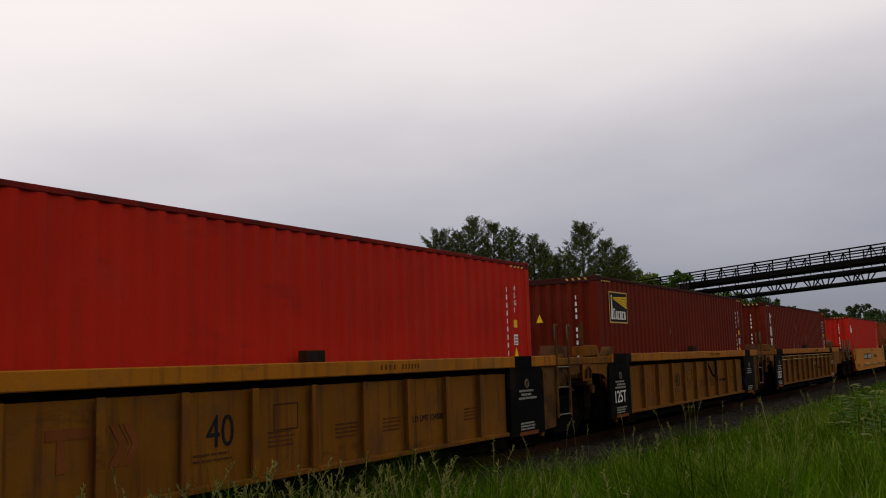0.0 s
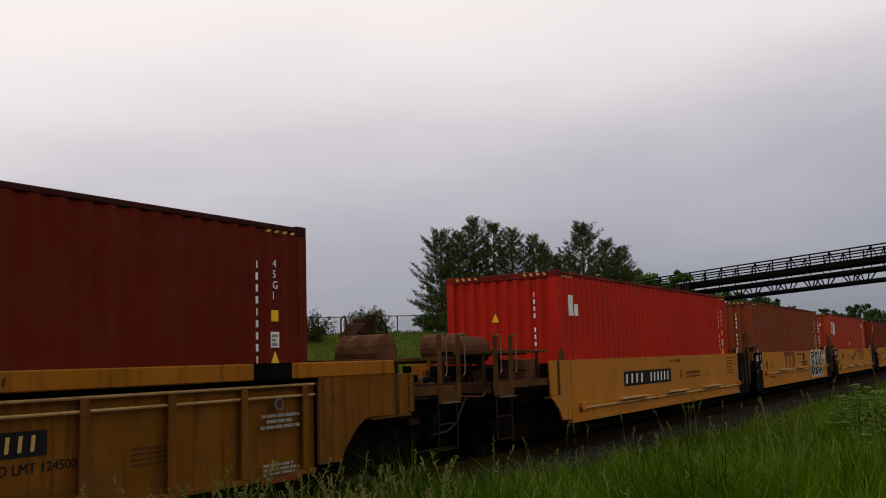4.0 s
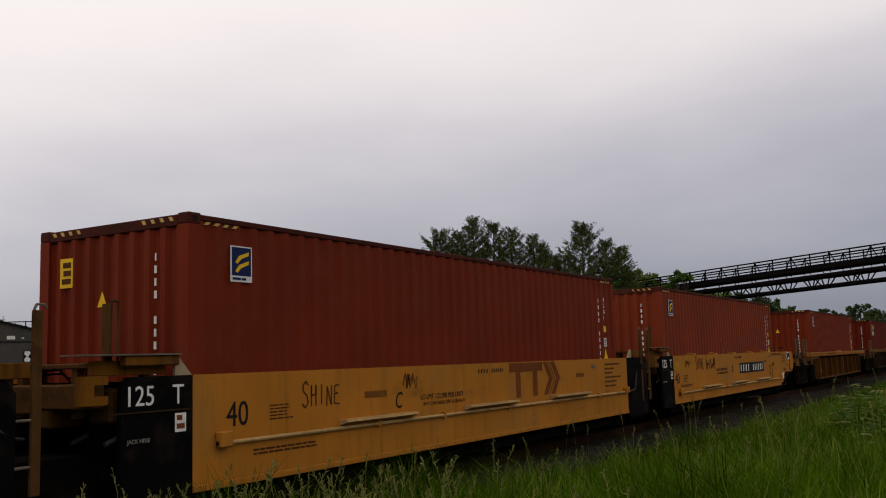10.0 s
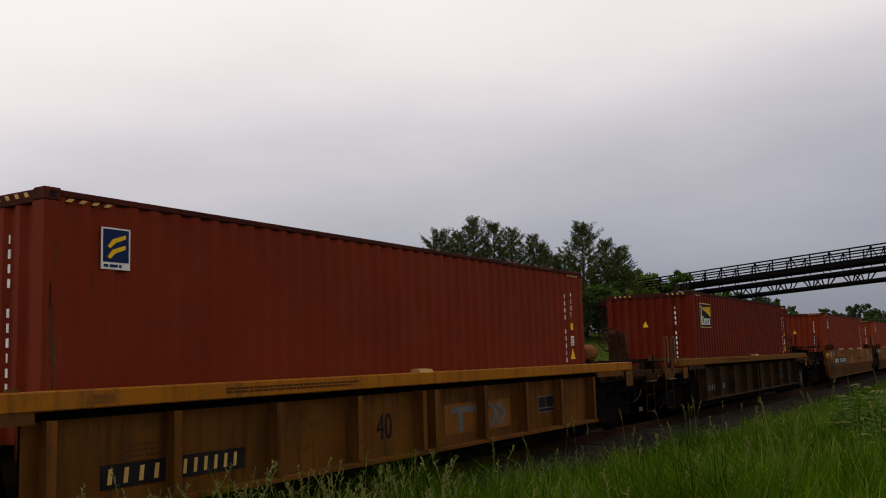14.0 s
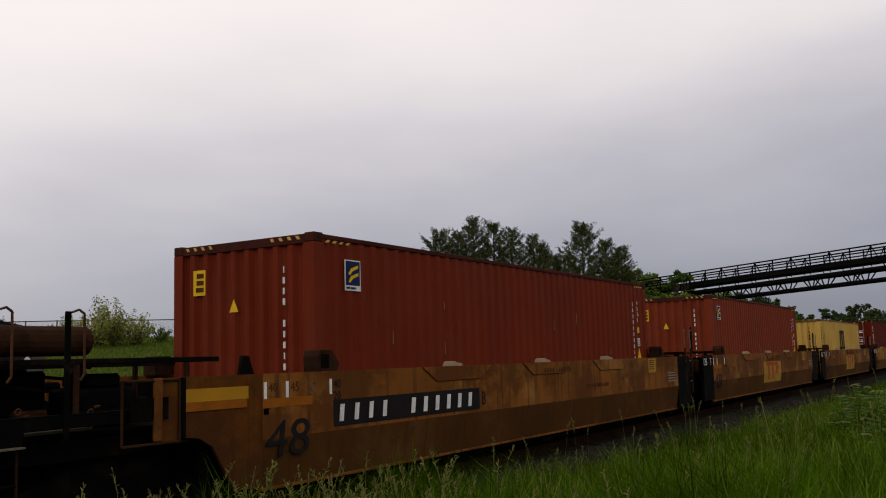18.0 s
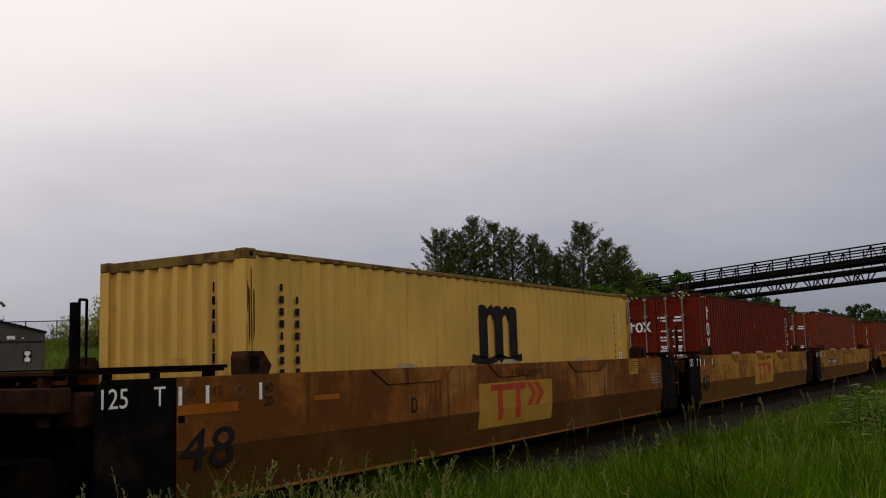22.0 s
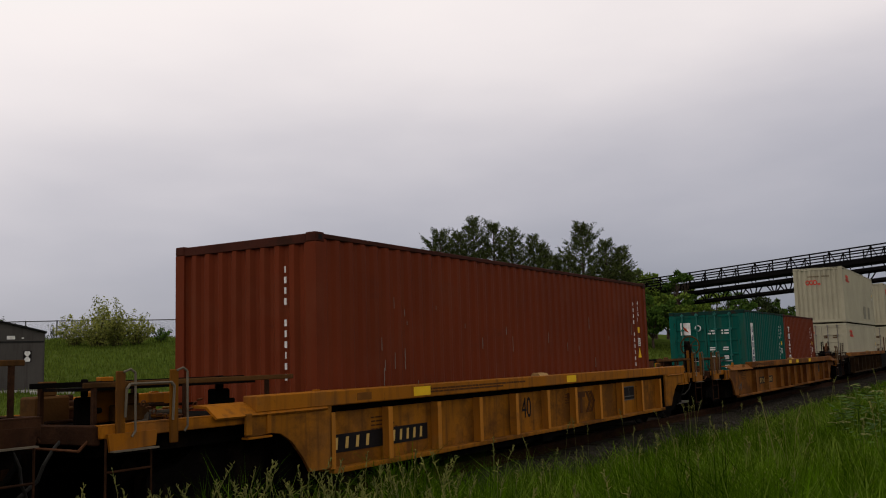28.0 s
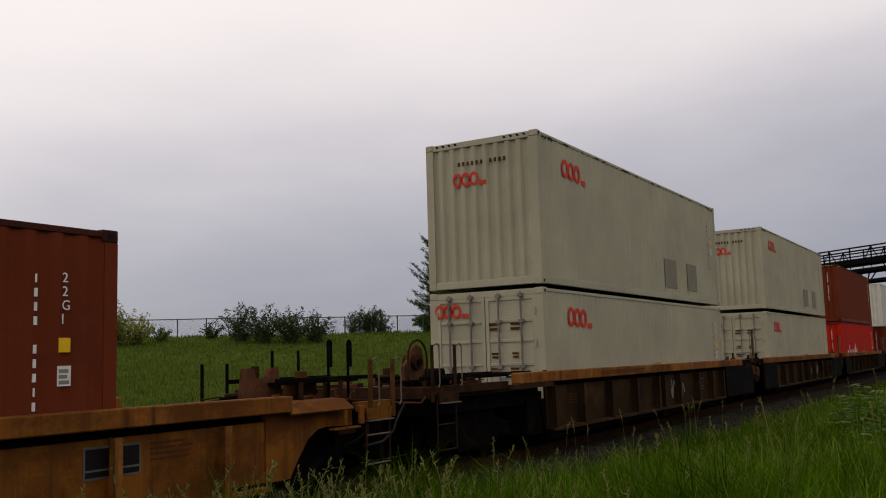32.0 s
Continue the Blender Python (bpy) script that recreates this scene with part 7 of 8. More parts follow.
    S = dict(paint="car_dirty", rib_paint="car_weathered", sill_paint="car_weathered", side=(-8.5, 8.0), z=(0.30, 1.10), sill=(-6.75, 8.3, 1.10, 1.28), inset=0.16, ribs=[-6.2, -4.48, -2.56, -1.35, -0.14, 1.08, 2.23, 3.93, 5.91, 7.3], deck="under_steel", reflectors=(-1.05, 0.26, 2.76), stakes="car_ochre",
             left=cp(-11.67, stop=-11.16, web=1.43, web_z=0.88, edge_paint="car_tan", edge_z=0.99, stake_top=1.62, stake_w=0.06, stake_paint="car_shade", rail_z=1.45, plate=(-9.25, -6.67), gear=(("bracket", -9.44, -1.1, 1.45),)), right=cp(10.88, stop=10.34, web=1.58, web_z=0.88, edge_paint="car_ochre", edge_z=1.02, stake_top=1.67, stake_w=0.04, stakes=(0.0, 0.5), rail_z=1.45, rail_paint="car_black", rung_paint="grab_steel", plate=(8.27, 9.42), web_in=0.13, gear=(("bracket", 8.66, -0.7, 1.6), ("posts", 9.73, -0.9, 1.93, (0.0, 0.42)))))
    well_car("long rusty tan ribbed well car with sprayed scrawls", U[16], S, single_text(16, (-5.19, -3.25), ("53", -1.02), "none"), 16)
    for n in (17, 18, 19, 20):
        S = dict(paint="car_grime", sill_paint="car_weathered", side=(-6.4, 5.2 if n < 20 else 6.0), z=(0.36, 1.20), sill=(-7.7, 7.1, 1.20, 1.38), inset=0.18, ribs=[-6.3, -5.0, -3.55, -2.05, -0.6, -0.2, 1.0, 2.6, 3.9, 5.0], deck="under_steel", stakes="rusty_steel",
                 left=cp(-10.86, stop=-10.34, web=1.68, web_z=1.12, square=True, stakes=(-0.08, 0.55), stake_top=1.85, stake_w=0.03, stake_paint="rusty_dark", rail_paint="car_black", edge_paint="rusty_dark", gear=(("guard", -9.78, -0.75, 1.89), ("block", -8.9, -0.5, 1.5, 0.3))) if n == 17 else jt(mid(n - 1) - U[n], short=0.8), right=jt(mid(n) - U[n], short=0.8) if n < 20 else cp(10.34, stop=9.85, web=1.68))
        well_car("dark grimy ribbed well car under stacked containers", U[n], S, single_text(n, None, ("40", -1.7), "spray"), n)


train()
# ---------------------------------------------------------------- grass and plants
def on_ray(az, d):
    """A place on the ground d metres from the camera's foot, at an angle from the y axis towards x."""
    x, y = d * math.sin(radians(az)), d * math.cos(radians(az))
    return x, y, float(ground_z(x, y))


def sheet_mesh(name, verts, quads, tris, material):
    me = bpy.data.meshes.new(name)
    me.from_pydata(verts.reshape(-1, 3).tolist(), [], quads.tolist() + tris.tolist())
    me.materials.append(MATS[material])
    return me


def blades(name, x, y, h, w, lean, rng, material, z=None):
    """Bent grass blades: two-part strips with a tip, at the places given."""
    n = len(x)
    z = ground_z(x, y) - 0.02 if z is None else z
    a, b = rng.uniform(0, 2 * np.pi, n), rng.uniform(0, 2 * np.pi, n)
    side = np.stack([np.cos(a), np.sin(a), np.zeros(n)], 1) * (w / 2)[:, None]
    tip = np.stack([np.cos(b), np.sin(b), np.zeros(n)], 1) * (lean * h)[:, None]
    base = np.stack([x, y, z], 1)
    up = np.stack([np.zeros(n), np.zeros(n), h], 1)
    v = np.stack([base - side, base + side, base + 0.55 * up + 0.28 * tip - 0.8 * side, base + 0.55 * up + 0.28 * tip + 0.8 * side, base + up * (1 - 0.25 * lean[:, None]) + tip], 1)
    i = np.arange(n)[:, None] * 5
    return sheet_mesh(name, v, np.hstack([i, i + 1, i + 3, i + 2]), np.hstack([i + 2, i + 3, i + 4]), material)


def verge_points(n, d0, d1, rng, y0=0.1, y1=6.1, power=1.0):
    """Scattered places on the near verge, thicker towards the camera."""
    xs, ys = [], []
    while sum(map(len, xs)) < n:
        d = d0 + (d1 - d0) * rng.random(n * 2) ** power
        az = np.radians(rng.uniform(30, 89.5, n * 2))
        x, y = d * np.sin(az), d * np.cos(az)
        edge = y1 - 0.6 * smoothstep(9, 17, x) + 0.22 * np.sin(1.7 * x) * np.sin(0.6 * x + 1)
        ok = (y > y0) & (y < edge)
        xs.append(x[ok]), ys.append(y[ok])
    return np.concatenate(xs)[:n], np.concatenate(ys)[:n]


def make_grass():
    rng = np.random.default_rng(11)

    def tall(x, y):
        """Slow drift of height over the verge."""
        return 0.84 + 0.22 * np.sin(0.8 * x + 1.3 * y) + 0.18 * np.sin(2.1 * x - 1.1 * y + 2) + 0.16 * np.sin(5.3 * x + 2.0) * np.sin(4.1 * y + 0.6 * x)

    for name, n, d0, d1, w0, w1, pw in (("verge_grass", 120000, 3.6, 16.0, 0.005, 0.013, 0.9), ("verge_grass", 80000, 14.0, 36.0, 0.010, 0.022, 0.8), ("verge_grass", 26000, 34.0, 110.0, 0.03, 0.06, 0.8)):
        x, y = verge_points(n, d0, d1, rng, power=pw)
        h = (0.24 + 0.62 * rng.random(n) ** 1.7) * tall(x, y) * (1.26 - 0.42 * smoothstep(6.5, 14, x) - 0.20 * smoothstep(13, 26, x))
        me = blades(name, x, y, h, rng.uniform(w0, w1, n), rng.uniform(0.05, 0.95, n), rng, "grass_blade")
        tagged(new(name, me), "thick uncut green grass beside the track", "grass", kind="stuff")
    # taller clumps along the ditch, thin towards the near end
    n = 14000
    az, d = np.radians(32 + 40 * rng.random(n) ** 0.75), rng.uniform(4.9, 8.2, n)
    x, y = d * np.sin(az), d * np.cos(az)
    clump = np.sin(5.3 * x + 1.1) * np.sin(4.7 * y) + 0.8 * np.sin(11 * x + 7 * y)
    ok = (y < 5.9) & (clump + rng.normal(size=n) * 0.4 > 0.25 - 0.9 * smoothstep(4.2, 6.0, x))
    x, y = x[ok], y[ok]
    hh = rng.uniform(0.70, 1.02, len(x)) * (0.90 + 0.10 * np.sin(3 * x)) * (1.0 - 0.12 * smoothstep(6, 9, x))
    me = blades("ditch_grass", x, y, hh, rng.uniform(0.008, 0.017, len(x)), rng.uniform(0.1, 0.5, len(x)), rng, "grass_blade")
    tagged(new("ditch_grass", me), "tall green grass clumps along the ditch", "grass", kind="stuff")
    # pale broad blades, added as highlights standing out of the rest
    x, y = verge_points(9000, 4.2, 34.0, rng)
    me = blades("highlight_grass", x, y, rng.uniform(0.55, 0.85, len(x)) * (1.2 - 0.4 * smoothstep(6.5, 16, x)), rng.uniform(0.010, 0.022, len(x)), rng.uniform(0.15, 0.9, len(x)), rng, "grass_light")
    tagged(new("highlight_grass", me), "pale grass blades standing for highlights among darker grass", "grass", kind="stuff")
    # dry old blades between
    x, y = verge_points(5200, 4.0, 46.0, rng)
    me = blades("dry_grass", x, y, rng.uniform(0.3, 0.75, len(x)), rng.uniform(0.006, 0.014, len(x)), rng.uniform(0.2, 0.9, len(x)), rng, "grass_dry")
    tagged(new("dry_grass", me), "dry straw-coloured blades among the grass", "grass", kind="stuff")
    # low growth on the shoulder of the bed
    x = 6 + 60 * rng.random(7000) ** 1.2
    y = rng.uniform(4.9, 6.15, 7000)
    keep = rng.random(7000) < np.clip((5.7 - y) / 0.8, 0.03, 1)
    x, y = x[keep], y[keep]
    me = blades("shoulder_grass", x, y, rng.uniform(0.1, 0.35, len(x)), rng.uniform(0.008, 0.016, len(x)), rng.uniform(0.1, 0.6, len(x)), rng, "grass_blade", z=np.interp(y, [5.2, 5.8, 6.35], [-0.38, -0.36, -0.23]))
    tagged(new("shoulder_grass", me), "sparse short grass creeping into the ballast", "grass", kind="stuff")
    # lower grass all round the camera's stand and along the line on both hands
    n = 26000
    x, y = rng.uniform(-26, 12, n), rng.uniform(-12, 5.5, n)
    ok = (np.hypot(x, y) > 0.5) & ~((x > 1.2) & (y > 1.0) & (x > 0.6 * y) & (np.hypot(x, y) > 3.6))
    x, y = x[ok], y[ok]
    me = blades("meadow_grass", x, y, rng.uniform(0.18, 0.48, len(x)), rng.uniform(0.008, 0.02, len(x)), rng.uniform(0.1, 0.7, len(x)), rng, "grass_blade")
    tagged(new("meadow_grass", me), "shorter green grass beside the verge", "grass", kind="stuff")
    # the slope behind the track
    n = 90000
    d = 16 + 90 * rng.random(n) ** 0.75
    az = np.radians(rng.uniform(28, 84, n))
    x, y = d * np.sin(az), d * np.cos(az)
    ok = y > 14.0
    x, y, d = x[ok], y[ok], d[ok]
    me = blades("hill_grass", x, y, rng.uniform(0.10, 0.34, len(x)), rng.uniform(0.025, 0.05, len(x)) * (0.6 + d / 60), rng.uniform(0.05, 0.4, len(x)), rng, "hill_blade")
    tagged(new("hill_grass", me), "long green grass on the slope behind the track", "grass", kind="stuff")


def seed_stalk(name, s, x, y, h, lean, rng, head=0.16):
    """One flowering grass stem: thin bowed stem and a loose drooping head."""
    z = float(ground_z(x, y)) - 0.02
    a = rng.uniform(0, 2 * math.pi)
    d = Vector((math.cos(a), math.sin(a), 0)) * lean * h
    pts = [Vector((x, y, z)), Vector((x, y, z + 0.5 * h)) + 0.2 * d, Vector((x, y, z + 0.85 * h)) + 0.6 * d, Vector((x, y, z + h)) + d]
    for k, (p, q) in enumerate(zip(pts, pts[1:])):
        s.rod(p, q, 0.0035 - 0.0006 * k, 3, 0.0029 - 0.0006 * k)
    for k in range(11):
        t = k / 10
        c = pts[3] - (pts[3] - pts[2]).normalized() * head * h * t
        o = Vector((rng.uniform(-1, 1), rng.uniform(-1, 1), rng.uniform(0.2, 1.4))).normalized() * (0.012 + 0.035 * math.sin(math.pi * min(1, t + 0.1)))
        s.rod(c, c + o, 0.0065, 3, 0.0015)
    return s


def make_stalks():
    rng = random.Random(5)
    s = Solid()
    spots = [(46.6, 4.6, 1.42), (48.3, 5.0, 1.22), (41.0, 5.2, 1.25), (36.5, 4.8, 1.12), (56.3, 6.0, 1.15), (61.5, 7.5, 0.98), (38.0, 5.4, 1.05), (44.0, 4.4, 1.10), (33.8, 4.6, 1.15), (35.0, 5.0, 1.1)]
    for az, d, h in spots:
        x, y, _ = on_ray(az, d)
        seed_stalk("stalk", s, x, y, h, rng.uniform(0.06, 0.2), rng)
    for k in range(210):
        x, y, _ = on_ray(rng.uniform(33, 60), rng.uniform(5.2, 8.5))
        if y < 5.9:
            seed_stalk("stalk", s, x, y, rng.uniform(0.85, 1.25), rng.uniform(0.05, 0.25), rng)
    for k in range(520):
        d = 4.6 + 16 * rng.random() ** 1.2
        az = rng.uniform(32, 84)
        x, y, _ = on_ray(az, d)
        if not 0.5 < y < 5.6 or rng.random() < 0.5:
            continue
        seed_stalk("stalk", s, x, y, rng.uniform(0.70, 1.05) if d < 8 else rng.uniform(0.8, 1.15), rng.uniform(0.03, 0.22), rng)
    me = s.mesh("seeding_grass", "grass_dry")
    tagged(new("seeding_grass", me), "tall seeding grass stems standing over the verge", "grass", kind="stuff")


def weed(az, d, h, seed, flower):
    """A leafy roadside weed: ribbed stem, side shoots, toothed leaves, flat flower heads."""
    rng = random.Random(seed)
    x, y, z = on_ray(az, d)
    root = tagged(new("roadside_weed"), "tall leafy green weed with small pale flower heads", "plant", "weeds on the verge")
    root.matrix_world = pose(x, y, z)
    st, lf, fl = Solid(), Solid(), Solid()
    st.rod((0, 0, -0.03), (0.03, 0.02, h), 0.012, 6, 0.005)
    tips = [Vector((0.03, 0.02, h))]
    for k in range(9):
        t = 0.25 + 0.08 * k
        a = 2.4 * k
        p = Vector((0.03 * t, 0.02 * t, h * t))
        q = p + Vector((math.cos(a), math.sin(a), 0.9)) * h * 0.24 * (1.1 - 0.4 * t)
        st.rod(p, q, 0.006, 4, 0.003)
        tips.append(q)
        for j in range(7):
            c = p.lerp(q, 0.25 + 0.12 * j)
            b = a + (1.2 if j % 2 else -1.2) + rng.uniform(-0.3, 0.3)
            L = 0.10 + 0.05 * rng.random()
            u, v = Vector((math.cos(b), math.sin(b), rng.uniform(-0.2, 0.3))), Vector((-math.sin(b), math.cos(b), 0.2))
            lf.add([tuple(c), tuple(c + u * L * 0.5 + v * L * 0.28), tuple(c + u * L), tuple(c + u * L * 0.5 - v * L * 0.28)], [(0, 1, 2), (0, 2, 3)])
    if flower:
        for q in tips[::2]:
            for j in range(13):
                b, r = rng.uniform(0, 6.283), 0.075 * math.sqrt(rng.random())
                o = Vector((r * math.cos(b), r * math.sin(b), 0.05 - 3.0 * r * r))
                st.rod(q, q + o, 0.0018, 3)
                fl.rod(q + o, q + o + Vector((0, 0, 0.010)), 0.013, 5)
    tagged(part("stem", st, "leaf_green", root), kind="stuff")
    part("foliage", lf, "leaf_green", root)
    if flower:
        part("flower_head", fl, "flower_pale", root)


make_grass()
make_stalks()
for i, (az_, d_, h_, fl_) in enumerate(((82.4, 13.5, 1.0, True), (83.5, 11.8, 1.02, True), (81.6, 15.0, 0.8, True), (84.2, 13.0, 1.05, False))):
    weed(az_, d_, h_, 30 + i, fl_)


def dead_stalk(az, d, h, tilt):
    x, y, z = on_ray(az, d)
    s = Solid().rod((0, 0, 0), (0.02, 0, 0.6 * h), 0.011, 6, 0.009).rod((0.02, 0, 0.6 * h), (0.05, 0.01, h), 0.009, 6, 0.004)
    me = s.mesh("dead_stalk", "grass_dry")
    ob = tagged(new("dead_stalk", me), "pale dead weed stalk leaning over the grass", "plant")
    ob.matrix_world = pose(x, y, z - 0.02, 0, tilt, -50)


dead_stalk(78.2, 12.5, 1.15, -14)
dead_stalk(63.2, 9.0, 0.75, 6)
# ---------------------------------------------------------------- trees, fence, hut, conveyor
def leaf_cards(centres, size, rng, flat=0.0, ways=None, slim=0.5):
    """Small leaf-like diamonds round the centres given."""
    n = len(centres)
    u = rng.normal(size=(n, 3)) if ways is None else ways + rng.normal(size=(n, 3)) * 0.35
    u[:, 2] *= 1 - flat
    u /= np.linalg.norm(u, axis=1)[:, None]
    t = rng.normal(size=(n, 3))
    v = np.cross(u, t)
    v /= np.linalg.norm(v, axis=1)[:, None]
    s = rng.uniform(0.6, 1.3, n)[:, None] * size
    P = np.stack([centres - u * s, centres - 0.1 * u * s + v * s * slim, centres + u * s, centres - 0.1 * u * s - v * s * slim], 1)
    i = np.arange(n)[:, None] * 4
    return P, np.hstack([i, i + 1, i + 2, i + 3])


def tree_root(name, label, az, d, group):
    x, y, z = on_ray(az, d)
    root = tagged(new(name), label, "tree" if "tree" in name else "shrub", group)
    root.matrix_world = pose(x, y, z - 0.05)
    return root, z


def crown_mesh(root, centres, size, rng, material, flat=0.0, ways=None, slim=0.5):
    P, q = leaf_cards(np.array(centres), size, rng, flat, ways, slim)
    me = bpy.data.meshes.new("crown")
    me.from_pydata(P.reshape(-1, 3).tolist(), [], q.tolist())
    me.materials.append(MATS[material])
    tagged(link("crown", me, root), kind="stuff")


def conifer_tree(az, d, top, R, seed, low=0.12, sparse=1.0, name="pine_tree"):
    """A pine: tapered trunk, whorls of limbs, needle plumes along them."""
    rng = np.random.default_rng(seed)
    root, z = tree_root(name, "dark green old pine tree on the hill's crest", az, d, "pines on the hill")
    H = 1.64 + d * math.tan(radians(top)) - z
    part("trunk", Solid().rod((0, 0, 0), (0.1, 0.05, 0.55 * H), 0.24, 8, 0.15).rod((0.1, 0.05, 0.55 * H), (0.0, 0.0, 0.99 * H), 0.15, 8, 0.02), "bark", root)
    limbs, pts, ups = Solid(), [], []
    zz = low * H
    while zz < 0.985 * H:
        t = zz / H
        shape = min(1.0, 0.7 + 1.2 * t) * (1 - t) ** 0.75 + 0.05
        nb = rng.integers(3, 6)
        a0 = rng.uniform(0, 6.28)
        for j in range(nb):
            a = a0 + 6.283 * j / nb + rng.uniform(-0.5, 0.5)
            L = 1.35 * R * shape * (rng.uniform(0.40, 1.0) + 0.45 * (rng.random() < 0.22))
            out = np.array([math.cos(a), math.sin(a), 0.0])
            side = np.array([-math.sin(a), math.cos(a), 0.0])
            lift = 0.18 + 0.55 * t + rng.uniform(-0.12, 0.15)
            p0 = np.array([0, 0, zz])

            def along(f):
                return p0 + out * L * f + np.array([0, 0, L * (0.6 * lift * f + 0.55 * lift * f * f)])
            limbs.rod(tuple(p0), tuple(along(0.5)), 0.045 * (1 - t) + 0.015, 4, 0.02)
            limbs.rod(tuple(along(0.5)), tuple(along(1.0)), 0.02, 4, 0.006)
            m = max(3, int((3.0 + 5.4 * L) * sparse))
            for q in range(m):
                f = 0.25 + 0.75 * (q + rng.random()) / m
                off = rng.uniform(-1, 1) * 0.36 * L * (1.1 - f)
                c = along(f) + side * off + np.array([0, 0, rng.uniform(-0.15, 0.2)])
                way = out * 0.75 + side * np.sign(off) * 0.5 + np.array([0, 0, 0.75])
                n_ = 11
                k_ = rng.random((n_, 1))
                pts += list(c + way * (0.5 * k_ - 0.1) + rng.normal(size=(n_, 3)) * 0.085)
                ups += list(np.repeat(way[None], n_, 0) + rng.normal(size=(n_, 3)) * 0.35)
        zz += H * rng.uniform(0.026, 0.050)
    tagged(part("branchwork", limbs, "bark", root), kind="stuff")
    crown_mesh(root, pts, 0.17, rng, "pine_needle", 0.0, np.array(ups), 0.22)


def leafy_tree(az, d, top, R, seed, material="leaf_green", name="broadleaf_tree", label="leafy green broadleaf tree behind the railway", low=0.15, count=2600, size=0.17, group="broadleaf trees", gaps=0.8, base=None):
    """Trunk that forks into limbs, each carrying uneven clumps of leaves."""
    rng = np.random.default_rng(seed)
    root, z = tree_root(name, label, az, d, group)
    H = 1.64 + d * math.tan(radians(top)) - z
    r0 = 0.03 * H
    fork = low * H + 0.15
    tr = Solid().rod((0, 0, 0), (0.05, 0, fork), r0, 8, r0 * 0.7)
    limbs, clumps = Solid(), []
    nl = 9
    for j in range(nl):
        a = 6.283 * j / nl + rng.uniform(-0.3, 0.3)
        rise = rng.uniform(0.35, 1.0)
        out = R * rng.uniform(0.35, 0.95) * math.sqrt(max(0.1, 1.25 - rise * rise))
        p = np.array([0.05, 0, fork])
        q = np.array([math.cos(a) * out, math.sin(a) * out, fork + (H - fork) * rise * 0.9])
        mid_ = p * 0.5 + q * 0.5 + rng.normal(size=3) * 0.08 * R
        limbs.rod(tuple(p), tuple(mid_), r0 * 0.5, 5, r0 * 0.32).rod(tuple(mid_), tuple(q), r0 * 0.32, 5, r0 * 0.1)
        clumps += [(q, 1.0), (mid_, 0.8)]
        for e in range(5):
            w = q + rng.normal(size=3) * np.array([0.35, 0.35, 0.22]) * R * 0.75
            w[2] = min(max(w[2], 0.12 * H), H * 0.97)
            limbs.rod(tuple(mid_), tuple(w), r0 * 0.2, 4, r0 * 0.05)
            clumps.append((w, rng.uniform(0.4, 0.9)))
    part("trunk", tr, "bark", root)
    tagged(part("branchwork", limbs, "bark", root), kind="stuff")
    wts = np.array([c[1] for c in clumps])
    idx = rng.choice(len(clumps), count, p=wts / wts.sum())
    C = np.array([c[0] for c in clumps])[idx]
    off = rng.normal(size=(count, 3))
    off /= np.linalg.norm(off, axis=1)[:, None]
    off *= (rng.random(count) ** 0.45)[:, None] * R * 0.30 * gaps * wts[idx][:, None]
    P = C + off * [1, 1, 0.75]
    P[:, 2] = np.clip(P[:, 2], 0.03 * H, H)
    crown_mesh(root, P, size, rng, material)


def wild_shrub(az, d, top, R, seed, material, count):
    """A many-stemmed shrub: shoots fan out from the ground, leaves along each one."""
    rng = np.random.default_rng(seed)
    root, z = tree_root("wild_shrub", "ragged wild shrub by the chain-link fence", az, d, "shrubs")
    H = 1.64 + d * math.tan(radians(top)) - z
    stems, pts, ways = Solid(), [], []
    n = 34
    for k in range(n):
        a = rng.uniform(0, 6.283)
        out = R * rng.random() ** 0.6 * np.array([math.cos(a), math.sin(a), 0])
        h = H * (rng.uniform(0.45, 1.0) * (1.05 - 0.45 * np.linalg.norm(out) / R))
        bow = rng.uniform(1.2, 2.2)

        def on(f):
            return out * (0.15 + 0.85 * f ** bow) + np.array([0, 0, h * f])
        for f0, f1 in ((0, 0.5), (0.5, 1.0)):
            stems.rod(tuple(on(f0)), tuple(on(f1)), 0.022 * (1.2 - f0), 4, 0.006)
        m = count // n
        for j in range(m):
            f = 0.12 + 0.88 * rng.random() ** 0.8
            pts.append(on(f) + rng.normal(size=3) * np.array([0.17, 0.17, 0.13]) * (1.3 - 0.7 * f) * R / 2)
            ways.append(rng.normal(size=3) + [0, 0, 0.5])
    tagged(part("stemwork", stems, "bark", root), kind="stuff")
    crown_mesh(root, pts, 0.13, rng, material, 0.0, np.array(ways), 0.4)


PINES = ((58.8, 97, 7.9, 3.1, 1, 0.02), (59.9, 99, 7.7, 3.0, 2, 0.03), (60.85, 101, 8.55, 3.1, 3, 0.08), (62.1, 100, 8.35, 2.9, 4, 0.1), (63.2, 103, 7.85, 2.8, 5, 0.1), (64.5, 100, 7.25, 2.6, 6, 0.1), (65.2, 104, 6.6, 2.3, 7, 0.1),
         (67.5, 102, 8.0, 3.5, 8, 0.05), (68.9, 105, 7.0, 3.0, 9, 0.05), (69.8, 108, 6.35, 2.6, 10, 0.1), (66.6, 108, 6.2, 2.4, 13, 0.1))
for az_, d_, top_, R_, sd_, lo_ in PINES:
    conifer_tree(az_, d_, top_, R_, sd_, lo_)
conifer_tree(65.9, 101, 6.0, 1.4, 11, 0.25, 0.25)
